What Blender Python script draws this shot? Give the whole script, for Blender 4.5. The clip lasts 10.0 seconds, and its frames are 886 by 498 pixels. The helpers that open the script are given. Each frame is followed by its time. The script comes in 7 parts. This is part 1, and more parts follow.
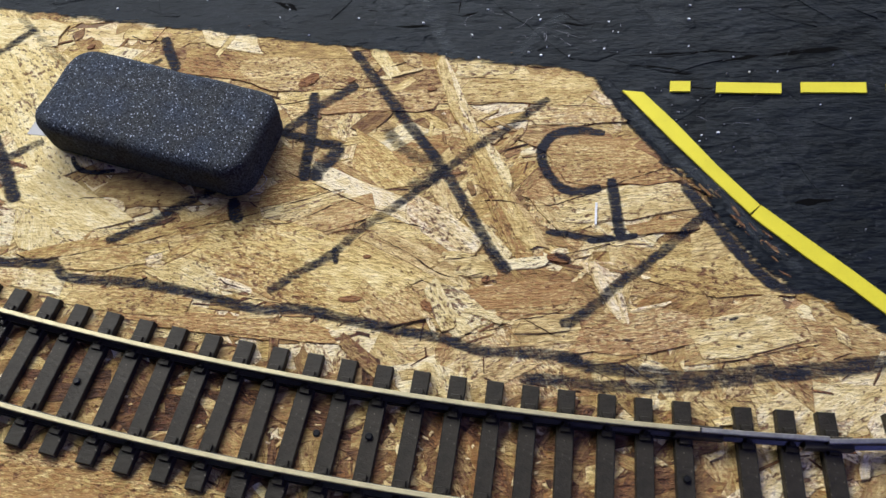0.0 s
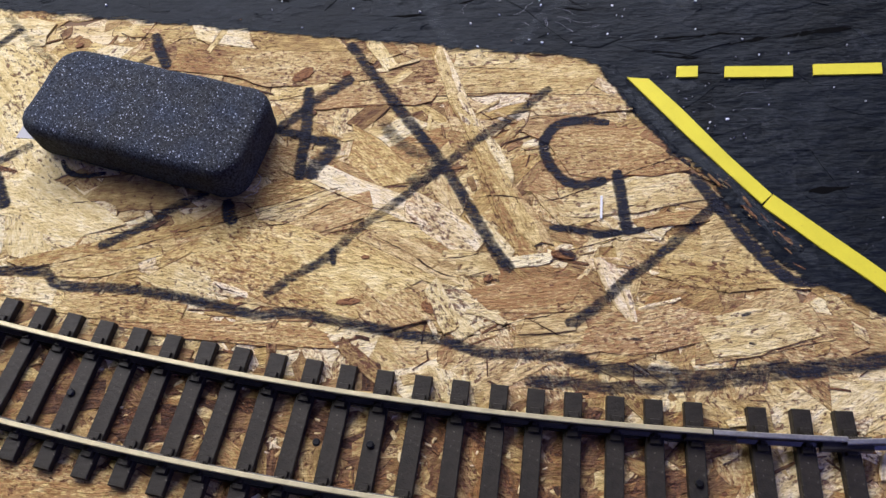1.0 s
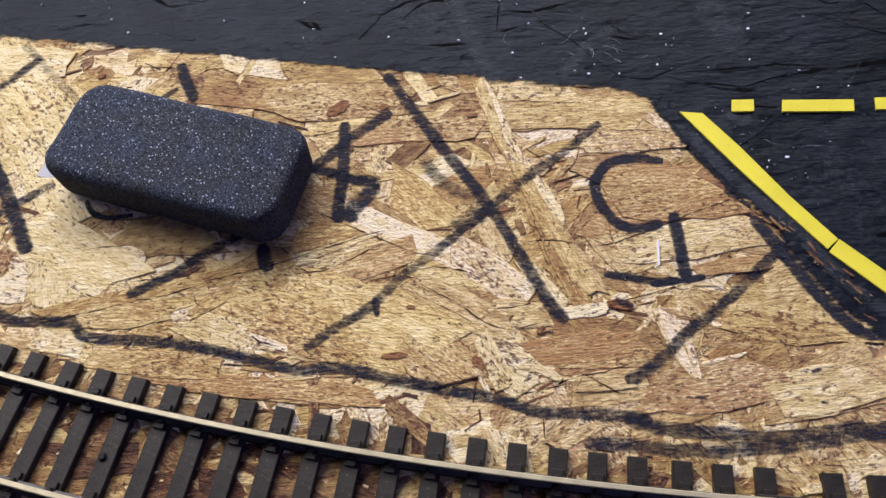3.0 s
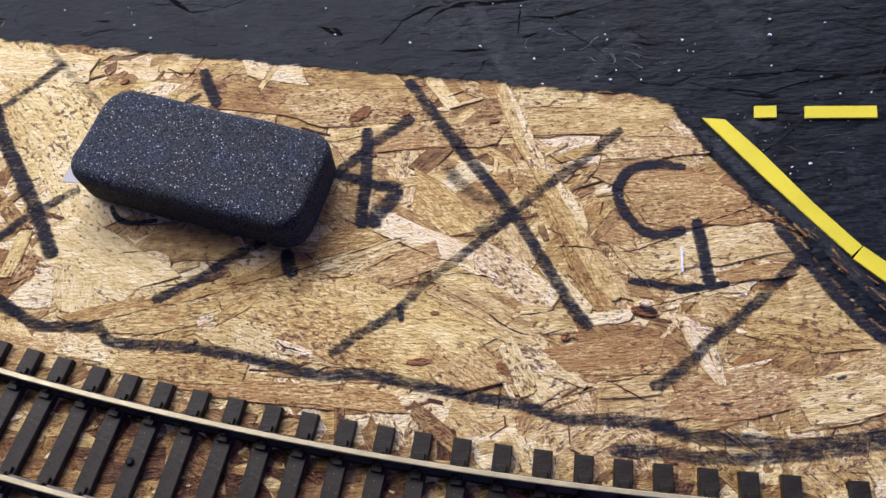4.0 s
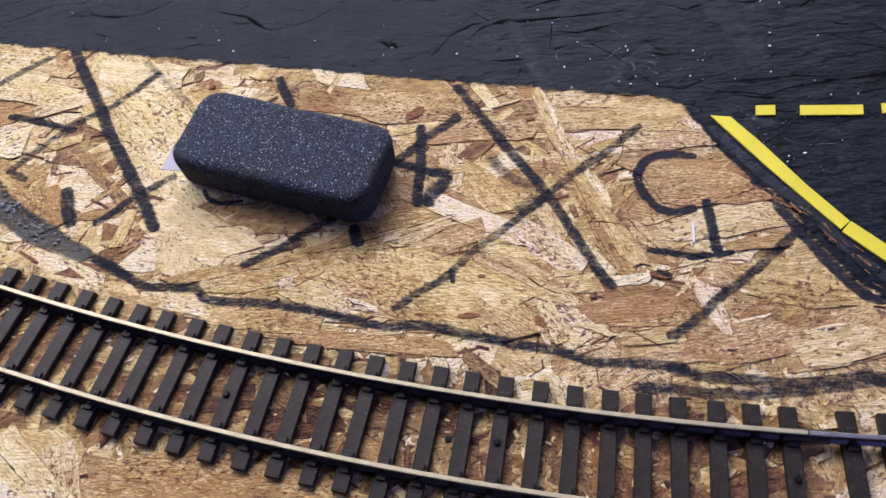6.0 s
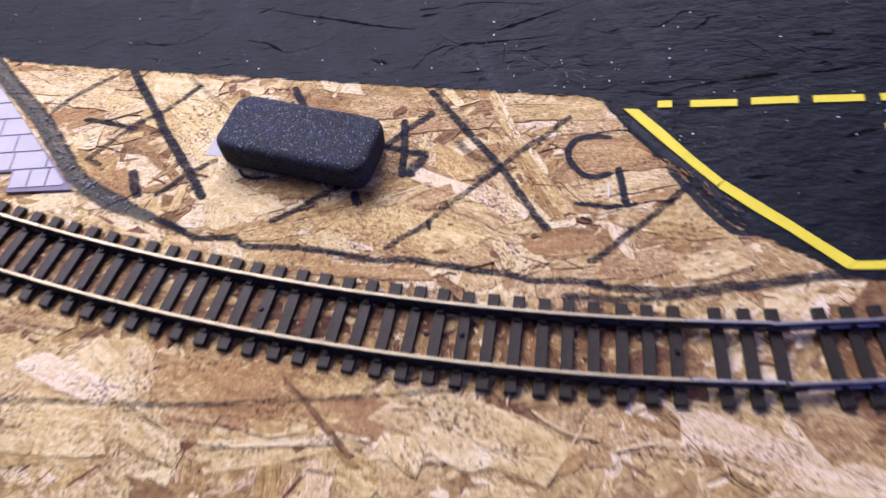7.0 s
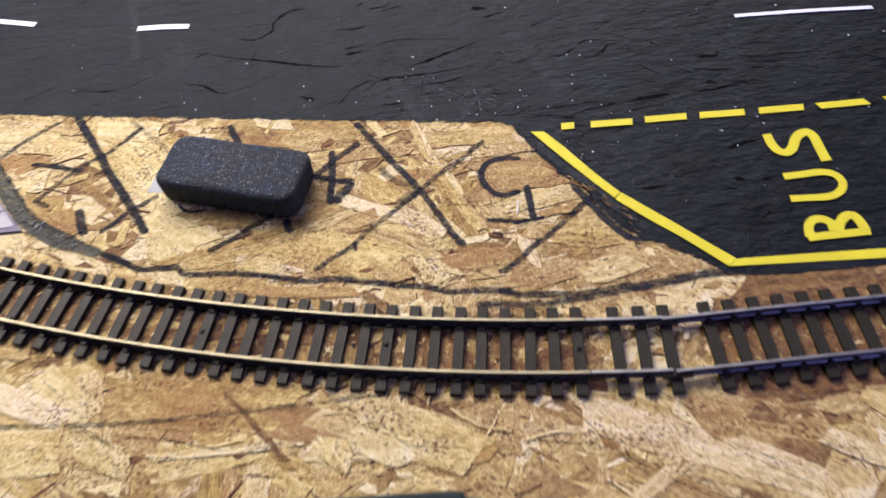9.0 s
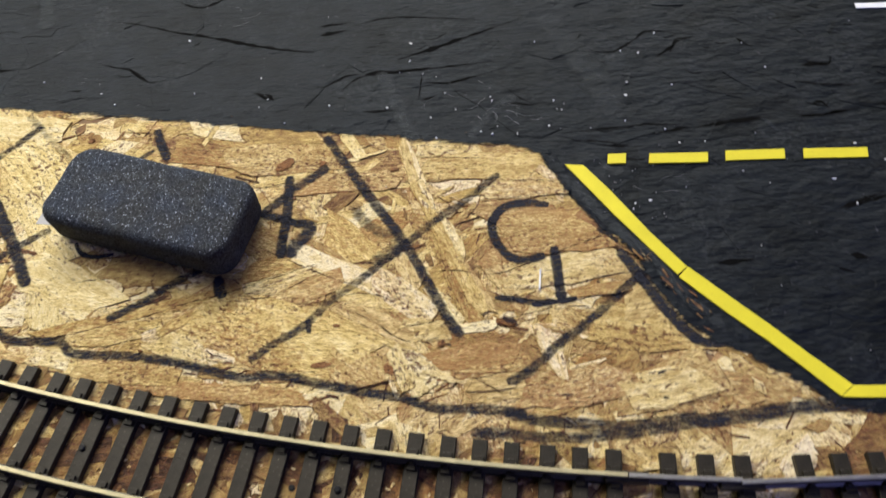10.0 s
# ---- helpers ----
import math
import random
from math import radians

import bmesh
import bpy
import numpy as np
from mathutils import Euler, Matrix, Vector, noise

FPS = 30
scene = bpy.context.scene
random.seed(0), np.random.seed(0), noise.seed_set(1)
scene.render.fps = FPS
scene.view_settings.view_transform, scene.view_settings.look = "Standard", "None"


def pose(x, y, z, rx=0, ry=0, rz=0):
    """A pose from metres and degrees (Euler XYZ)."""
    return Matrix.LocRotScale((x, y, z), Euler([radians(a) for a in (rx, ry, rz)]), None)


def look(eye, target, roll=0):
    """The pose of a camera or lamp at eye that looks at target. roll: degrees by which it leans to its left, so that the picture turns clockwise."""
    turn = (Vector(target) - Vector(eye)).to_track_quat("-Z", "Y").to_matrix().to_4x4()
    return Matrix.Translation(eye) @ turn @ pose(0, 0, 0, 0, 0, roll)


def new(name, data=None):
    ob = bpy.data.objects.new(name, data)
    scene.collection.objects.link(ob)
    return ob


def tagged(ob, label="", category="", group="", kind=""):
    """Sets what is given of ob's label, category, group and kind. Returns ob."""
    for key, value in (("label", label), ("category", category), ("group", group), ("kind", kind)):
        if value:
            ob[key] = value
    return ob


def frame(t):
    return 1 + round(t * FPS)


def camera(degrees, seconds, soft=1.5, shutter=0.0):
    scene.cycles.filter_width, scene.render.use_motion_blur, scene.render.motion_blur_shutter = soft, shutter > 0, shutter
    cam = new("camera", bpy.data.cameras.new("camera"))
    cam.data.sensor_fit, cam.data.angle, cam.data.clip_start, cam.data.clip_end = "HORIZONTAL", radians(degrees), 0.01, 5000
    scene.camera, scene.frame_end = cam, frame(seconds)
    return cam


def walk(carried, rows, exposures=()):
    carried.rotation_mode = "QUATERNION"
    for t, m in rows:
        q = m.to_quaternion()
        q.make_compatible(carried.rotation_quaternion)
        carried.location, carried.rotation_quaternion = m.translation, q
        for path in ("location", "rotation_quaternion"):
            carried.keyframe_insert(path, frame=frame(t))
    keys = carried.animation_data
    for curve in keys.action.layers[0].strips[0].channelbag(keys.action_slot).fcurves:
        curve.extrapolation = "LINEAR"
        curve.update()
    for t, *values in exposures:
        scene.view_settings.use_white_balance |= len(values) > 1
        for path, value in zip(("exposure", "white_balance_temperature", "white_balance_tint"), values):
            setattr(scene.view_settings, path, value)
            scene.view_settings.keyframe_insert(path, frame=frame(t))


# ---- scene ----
from mathutils.bvhtree import BVHTree

# Lengths below are in millimetres unless said otherwise; MM turns them into metres.
MM = 0.001

# ---- camera and walk ----
cam = camera(58.66, 10.0, soft=1.45, shutter=0.4)
PATH_UNIT = 0.0395
PATH = [
    (0, (0.0471, -0.0922, 3.7332), (0.0153, 0.8830, 1.9874), -2.85),
    (0.5, (0.0499, 0.0358, 3.6677), (-0.0164, 0.9814, 1.9066), -5.73),
    (1, (0.1029, 0.0461, 3.6562), (0.0415, 0.9825, 1.8900), -5.76),
    (1.5, (0.0925, 0.0981, 3.6430), (0.0252, 1.0138, 1.8663), -5.97),
    (2, (0.0083, 0.2304, 3.6423), (-0.0642, 1.1583, 1.8720), -6.52),
    (2.5, (-0.0724, 0.3116, 3.5976), (-0.1419, 1.2330, 1.8238), -6.50),
    (2.7, (-0.1041, 0.3685, 3.5984), (-0.1561, 1.2916, 1.8249), -5.46),
    (4, (-0.2447, 0.4194, 3.6300), (-0.3118, 1.3438, 1.8578), -6.14),
    (4.5, (-0.2413, 0.3978, 3.6916), (-0.2968, 1.3261, 1.9210), -5.73),
    (5, (-0.3199, 0.2177, 3.8277), (-0.3893, 1.1670, 2.0687), -6.36),
    (6.3, (-0.3883, -0.4063, 4.2469), (-0.5060, 0.6178, 2.5330), -7.92),
    (6.5, (-0.3307, -0.5638, 4.4167), (-0.4471, 0.4708, 2.7090), -7.93),
    (7, (-0.2459, -1.6702, 4.9698), (-0.3288, -0.5415, 3.3208), -6.81),
    (7.5, (-0.3152, -3.1273, 5.7629), (-0.3542, -1.9386, 4.1550), -5.98),
    (8, (-0.1661, -3.1776, 5.7495), (-0.1582, -1.9940, 4.1374), -5.67),
    (8.5, (-0.0408, -2.9371, 5.6390), (-0.0198, -1.7664, 4.0176), -5.53),
    (9, (0.1377, -2.0604, 5.3908), (0.1382, -0.8886, 3.7700), -6.36),
    (9.5, (0.2355, -0.8056, 4.4438), (0.2168, 0.2630, 2.7533), -6.16),
    (10, (0.3995, -0.1440, 4.3058), (0.3334, 0.8892, 2.5946), -6.49),
]
EXPOSURES = [(0, -0.25, 6250, 10), (0.5, -0.25, 6100, 18), (1, -0.25, 6080, 20), (2.5, -0.24, 6130, 22), (4.5, -0.24, 6130, 25), (6.5, -0.22, 5860, 32), (7, -0.09, 5900, 38), (7.5, -0.07, 6020, 31), (8.5, -0.08, 6260, 27), (9, -0.11, 6620, 20), (9.5, -0.13, 6390, 12), (10, -0.20, 7010, 8)]
walk(cam, [(t, look(Vector(eye) * PATH_UNIT, Vector(aim) * PATH_UNIT, roll)) for t, eye, aim, roll in PATH], EXPOSURES)

# ---- world and lights ----
world = bpy.data.worlds.new("world")
world.use_nodes = True
world.node_tree.nodes["Background"].inputs["Color"].default_value = (0.8, 0.85, 1.0, 1)
world.node_tree.nodes["Background"].inputs["Strength"].default_value = 0.02
scene.world = world


def area_lamp(name, eye, target, sx, sy, watts, colour):
    data = bpy.data.lights.new(name, "AREA")
    data.shape, data.size, data.size_y, data.energy, data.color = "RECTANGLE", sx, sy, watts, colour
    ob = new(name, data)
    ob.matrix_world = look(eye, target)
    return ob


area_lamp("tube_light", (-0.36, 0.66, 0.66), (-0.05, 0.10, 0), 1.15, 0.11, 23.5, (0.95, 0.965, 1.0))
# wall_light is assumed, added for the low highlight along the engine roof
area_lamp("wall_light", (0.20, 1.84, 0.72), (0.0, 0.0, 0.05), 1.8, 0.30, 21.0, (0.93, 0.96, 1.0))
# the blue cast is inferred; this lamp's kind and place are assumed
area_lamp("assumed_blue_light", (0.28, -0.14, 0.29), (0.09, -0.05, 0), 0.14, 0.12, 0.66, (0.25, 0.29, 1.0))

# ---- materials ----


def material(name):
    m = bpy.data.materials.new(name)
    m.use_nodes = True
    return m, m.node_tree.nodes, m.node_tree.links, m.node_tree.nodes["Principled BSDF"]


def ramp(nodes, stops):
    r = nodes.new("ShaderNodeValToRGB")
    e = r.color_ramp.elements
    while len(e) < len(stops):
        e.new(0.5)
    for k, (p, c) in enumerate(stops):
        e[k].position = p
        e[k].color = (*c, 1) if isinstance(c, tuple) else (c, c, c, 1)
    return r


def noise_tex(nodes, links, vec, scale, detail=3.0, rough=0.55, stretch=None, kind="ShaderNodeTexNoise"):
    if stretch is not None:
        mp = nodes.new("ShaderNodeMapping")
        mp.inputs["Scale"].default_value = stretch
        links.new(vec, mp.inputs["Vector"])
        vec = mp.outputs["Vector"]
    n = nodes.new(kind)
    n.inputs["Scale"].default_value = scale
    if kind == "ShaderNodeTexNoise":
        n.inputs["Detail"].default_value, n.inputs["Roughness"].default_value = detail, rough
    links.new(vec, n.inputs["Vector"])
    return n


def mix(nodes, links, fac, a, b, blend="MIX"):
    n = nodes.new("ShaderNodeMix")
    n.data_type, n.blend_type = "RGBA", blend
    for socket, v in ((n.inputs[0], fac), (n.inputs[6], a), (n.inputs[7], b)):
        if isinstance(v, (int, float)):
            socket.default_value = v
        elif isinstance(v, tuple):
            socket.default_value = (*v, 1)
        else:
            links.new(v, socket)
    return n.outputs[2]


def math_node(nodes, links, op, a, b=0.0, clamp=False):
    n = nodes.new("ShaderNodeMath")
    n.operation, n.use_clamp = op, clamp
    for socket, v in zip(n.inputs, (a, b)):
        if isinstance(v, (int, float)):
            socket.default_value = v
        else:
            links.new(v, socket)
    return n.outputs[0]


def bump(nodes, links, height, distance, strength=1.0):
    n = nodes.new("ShaderNodeBump")
    n.inputs["Strength"].default_value, n.inputs["Distance"].default_value = strength, distance
    links.new(height, n.inputs["Height"])
    return n.outputs["Normal"]


def attribute(nodes, name):
    n = nodes.new("ShaderNodeAttribute")
    n.attribute_name = name
    return n


def place_mm(nodes, links):
    """Object coordinates in millimetres."""
    c = nodes.new("ShaderNodeTexCoord")
    mp = nodes.new("ShaderNodeMapping")
    mp.inputs["Scale"].default_value = (1000, 1000, 1000)
    links.new(c.outputs["Object"], mp.inputs["Vector"])
    return mp.outputs["Vector"]


def wood_material():
    """Pale strand wood: tone by strand, fibres along it, reddish mottling and short dark pores."""
    m, nodes, links, p = material("strand_wood")
    grain, tone = attribute(nodes, "grain"), attribute(nodes, "tone")
    vec = grain.outputs["Vector"]

    def centred(node, k):
        return math_node(nodes, links, "MULTIPLY", math_node(nodes, links, "SUBTRACT", node.outputs["Fac"], 0.5), k)

    fibre = noise_tex(nodes, links, vec, 1.0, 4.0, 0.65, (0.50, 2.2, 1.0))
    band = noise_tex(nodes, links, vec, 1.0, 3.0, 0.55, (0.06, 0.45, 1.0))
    blot = noise_tex(nodes, links, vec, 1.0, 4.0, 0.65, (0.30, 0.42, 1.0))
    t = math_node(nodes, links, "ADD", tone.outputs["Fac"], centred(band, 0.55))
    t = math_node(nodes, links, "ADD", t, centred(fibre, 0.62))
    t = math_node(nodes, links, "ADD", t, centred(blot, 0.75), True)
    cols = ramp(nodes, [(0.0, (0.050, 0.021, 0.010)), (0.15, (0.145, 0.066, 0.028)), (0.35, (0.295, 0.170, 0.062)), (0.55, (0.500, 0.338, 0.122)),
                        (0.72, (0.72, 0.545, 0.235)), (0.88, (0.85, 0.69, 0.36)), (1.0, (0.91, 0.775, 0.49))])
    links.new(t, cols.inputs["Fac"])
    red = noise_tex(nodes, links, vec, 1.0, 4.0, 0.72, (0.95, 1.9, 1.0))
    much_red = noise_tex(nodes, links, vec, 1.0, 1.0, 0.5, (0.035, 0.05, 2.0))
    rr = ramp(nodes, [(0.53, 0.0), (0.63, 1.0)])
    ruddy = attribute(nodes, "ruddy")
    links.new(math_node(nodes, links, "ADD", math_node(nodes, links, "ADD", red.outputs["Fac"], math_node(nodes, links, "MULTIPLY", ruddy.outputs["Fac"], 0.46)), centred(much_red, 0.40)), rr.inputs["Fac"])
    col = mix(nodes, links, math_node(nodes, links, "MULTIPLY", rr.outputs["Color"], 0.72), cols.outputs["Color"], (0.35, 0.155, 0.055))
    pore = noise_tex(nodes, links, vec, 1.0, 3.0, 0.65, (0.75, 1.25, 1.0))
    much = noise_tex(nodes, links, vec, 1.0, 1.0, 0.5, (0.05, 0.08, 3.0))
    pr = ramp(nodes, [(0.572, 0.0), (0.665, 1.0)])
    links.new(math_node(nodes, links, "ADD", pore.outputs["Fac"], centred(much, 0.36)), pr.inputs["Fac"])
    col = mix(nodes, links, math_node(nodes, links, "MULTIPLY", pr.outputs["Color"], 0.85), col, (0.145, 0.048, 0.026))
    kind = noise_tex(nodes, links, vec, 1.0, 0.0, 0.5, (0.012, 0.012, 1.7))
    hue = ramp(nodes, [(0.26, (1.02, 0.995, 1.07)), (0.46, (1.0, 1.0, 1.0)), (0.70, (1.0, 0.975, 0.84))])
    links.new(kind.outputs["Fac"], hue.inputs["Fac"])
    col = mix(nodes, links, 1.0, col, hue.outputs["Color"], "MULTIPLY")
    links.new(col, p.inputs["Base Color"])
    p.inputs["Roughness"].default_value = 0.62
    p.inputs["Specular IOR Level"].default_value = 0.3
    saw = noise_tex(nodes, links, place_mm(nodes, links), 1.0, 2.0, 0.5, (0.42, 1.75, 1.0))
    h = math_node(nodes, links, "ADD", math_node(nodes, links, "MULTIPLY", saw.outputs["Fac"], 0.95), math_node(nodes, links, "SUBTRACT", math_node(nodes, links, "ADD", fibre.outputs["Fac"], math_node(nodes, links, "MULTIPLY", red.outputs["Fac"], 0.8)), math_node(nodes, links, "MULTIPLY", pr.outputs["Color"], 0.5)))
    links.new(bump(nodes, links, h, 0.00048, 1.0), p.inputs["Normal"])
    return m


def plain_material(name, colour, rough, metal=0.0, vary=0.35, scale=0.35, relief=0.00003, relief_scale=2.5, spec=0.5, spot=None, tint=None, uneven=0.1):
    """A surface with mottling at two sizes, fine relief and, with spot, worn or dusty specks of that colour."""
    m, nodes, links, p = material(name)
    vec = place_mm(nodes, links)
    big = noise_tex(nodes, links, vec, scale, 3.0)
    fine = noise_tex(nodes, links, vec, relief_scale, 4.0, 0.65)
    lo = tuple(c * (1 - vary) for c in colour)
    hi = tuple(min(1.0, c * (1 + vary)) for c in colour)
    r = ramp(nodes, [(0.3, lo), (0.7, hi)])
    links.new(math_node(nodes, links, "ADD", math_node(nodes, links, "MULTIPLY", big.outputs["Fac"], 0.6), math_node(nodes, links, "MULTIPLY", fine.outputs["Fac"], 0.4)), r.inputs["Fac"])
    col = r.outputs["Color"]
    if spot:
        s = noise_tex(nodes, links, vec, 1.3, 2.0)
        sr = ramp(nodes, [(0.66, 0.0), (0.74, 1.0)])
        links.new(s.outputs["Fac"], sr.inputs["Fac"])
        col = mix(nodes, links, math_node(nodes, links, "MULTIPLY", sr.outputs["Color"], 0.5), col, spot)
    links.new(col, p.inputs["Base Color"])
    rr = ramp(nodes, [(0.3, max(0.03, rough - uneven)), (0.7, min(1.0, rough + uneven))])
    links.new(fine.outputs["Fac"], rr.inputs["Fac"])
    links.new(rr.outputs["Color"], p.inputs["Roughness"])
    p.inputs["Metallic"].default_value = metal
    p.inputs["Specular IOR Level"].default_value = spec
    if tint:
        p.inputs["Specular Tint"].default_value = (*tint, 1)
    if relief:
        links.new(bump(nodes, links, fine.outputs["Fac"], relief), p.inputs["Normal"])
    return m


def ink_material(name="marker_ink", colour=(0.019, 0.0205, 0.033), most=0.92):
    """Felt pen soaked into the fibres: the wood shows through where the pen skipped."""
    m, nodes, links, p = material(name)
    a = attribute(nodes, "ink")
    sep = nodes.new("ShaderNodeSeparateXYZ")
    links.new(a.outputs["Vector"], sep.inputs["Vector"])
    vec = place_mm(nodes, links)
    streak = noise_tex(nodes, links, vec, 1.0, 3.0, 0.6, (0.42, 2.3, 1.0))
    fine = noise_tex(nodes, links, vec, 2.2, 4.0, 0.7)
    patch = noise_tex(nodes, links, vec, 0.30, 4.0, 0.65)
    cross = math_node(nodes, links, "POWER", math_node(nodes, links, "ABSOLUTE", sep.outputs["Y"]), 4.5)
    k = math_node(nodes, links, "ADD", math_node(nodes, links, "MULTIPLY", sep.outputs["Z"], 0.93), math_node(nodes, links, "MULTIPLY", math_node(nodes, links, "SUBTRACT", streak.outputs["Fac"], 0.5), 1.35))
    k = math_node(nodes, links, "ADD", k, math_node(nodes, links, "MULTIPLY", math_node(nodes, links, "SUBTRACT", patch.outputs["Fac"], 0.5), 1.1))
    k = math_node(nodes, links, "SUBTRACT", k, math_node(nodes, links, "MULTIPLY", cross, 0.95))
    k = math_node(nodes, links, "ADD", k, math_node(nodes, links, "MULTIPLY", math_node(nodes, links, "SUBTRACT", fine.outputs["Fac"], 0.5), 0.8))
    r = ramp(nodes, [(0.08, 0.0), (0.86, most)])
    links.new(k, r.inputs["Fac"])
    p.inputs["Base Color"].default_value = (*colour, 1)
    links.new(bump(nodes, links, math_node(nodes, links, "ADD", streak.outputs["Fac"], fine.outputs["Fac"]), 0.0008), p.inputs["Normal"])
    p.inputs["Roughness"].default_value = 0.5
    p.inputs["Specular IOR Level"].default_value = 0.28
    clear = nodes.new("ShaderNodeBsdfTransparent")
    both = nodes.new("ShaderNodeMixShader")
    links.new(r.outputs["Color"], both.inputs["Fac"])
    links.new(clear.outputs[0], both.inputs[1])
    links.new(p.outputs[0], both.inputs[2])
    links.new(both.outputs[0], nodes["Material Output"].inputs["Surface"])
    return m


def road_material(feathered):
    m, nodes, links, p = material("black_road_paint")
    vec = place_mm(nodes, links)
    wide = noise_tex(nodes, links, vec, 0.05, 6.0, 0.7)
    grain = noise_tex(nodes, links, vec, 1.0, 4.0, 0.65, (0.22, 1.5, 1.0))
    dust_glint = noise_tex(nodes, links, vec, 0.9, 2.0, 0.5)
    r = ramp(nodes, [(0.34, (0.0020, 0.0027, 0.0037)), (0.66, (0.0104, 0.0134, 0.0180))])
    shade = math_node(nodes, links, "ADD", math_node(nodes, links, "MULTIPLY", wide.outputs["Fac"], 0.5), math_node(nodes, links, "MULTIPLY", grain.outputs["Fac"], 0.5))
    if not feathered:
        tone = attribute(nodes, "tone")
        shade = math_node(nodes, links, "ADD", shade, math_node(nodes, links, "MULTIPLY", math_node(nodes, links, "SUBTRACT", tone.outputs["Fac"], 0.5), 0.22))
    links.new(shade, r.inputs["Fac"])
    haze, streaks = noise_tex(nodes, links, vec, 0.045, 5.0, 0.65), noise_tex(nodes, links, vec, 0.7, 5.0, 0.7)
    hz, st = ramp(nodes, [(0.50, 0.0), (0.68, 1.0)]), ramp(nodes, [(0.46, 0.0), (0.70, 1.0)])
    links.new(haze.outputs["Fac"], hz.inputs["Fac"])
    links.new(streaks.outputs["Fac"], st.inputs["Fac"])
    chalk = math_node(nodes, links, "MULTIPLY", math_node(nodes, links, "MULTIPLY", hz.outputs["Color"], st.outputs["Color"]), 0.22)
    d = ramp(nodes, [(0.70, 0.0), (0.78, 1.0)])
    links.new(dust_glint.outputs["Fac"], d.inputs["Fac"])
    links.new(mix(nodes, links, math_node(nodes, links, "MULTIPLY", d.outputs["Color"], 0.35), mix(nodes, links, chalk, r.outputs["Color"], (0.13, 0.14, 0.15)), (0.16, 0.16, 0.18)), p.inputs["Base Color"])
    p.inputs["Roughness"].default_value = 0.55
    p.inputs["Specular IOR Level"].default_value = 0.14
    p.inputs["Specular Tint"].default_value = (0.92, 0.98, 1.0, 1)
    dent = noise_tex(nodes, links, vec, 0.22, 3.0, 0.6, (0.5, 1.0, 1.0))
    links.new(bump(nodes, links, math_node(nodes, links, "ADD", math_node(nodes, links, "MULTIPLY", grain.outputs["Fac"], 0.45), math_node(nodes, links, "MULTIPLY", dent.outputs["Fac"], 2.5)), 0.0005, 1.0), p.inputs["Normal"])
    if feathered:
        a = attribute(nodes, "edge")
        streak = noise_tex(nodes, links, vec, 1.0, 3.0, 0.6, (0.35, 1.6, 1.0))
        k = math_node(nodes, links, "ADD", a.outputs["Fac"], math_node(nodes, links, "MULTIPLY", math_node(nodes, links, "SUBTRACT", streak.outputs["Fac"], 0.5), 1.3))
        f = ramp(nodes, [(0.32, 0.0), (0.62, 1.0)])
        links.new(k, f.inputs["Fac"])
        clear = nodes.new("ShaderNodeBsdfTransparent")
        both = nodes.new("ShaderNodeMixShader")
        links.new(f.outputs["Color"], both.inputs["Fac"])
        links.new(clear.outputs[0], both.inputs[1])
        links.new(p.outputs[0], both.inputs[2])
        links.new(both.outputs[0], nodes["Material Output"].inputs["Surface"])
    return m


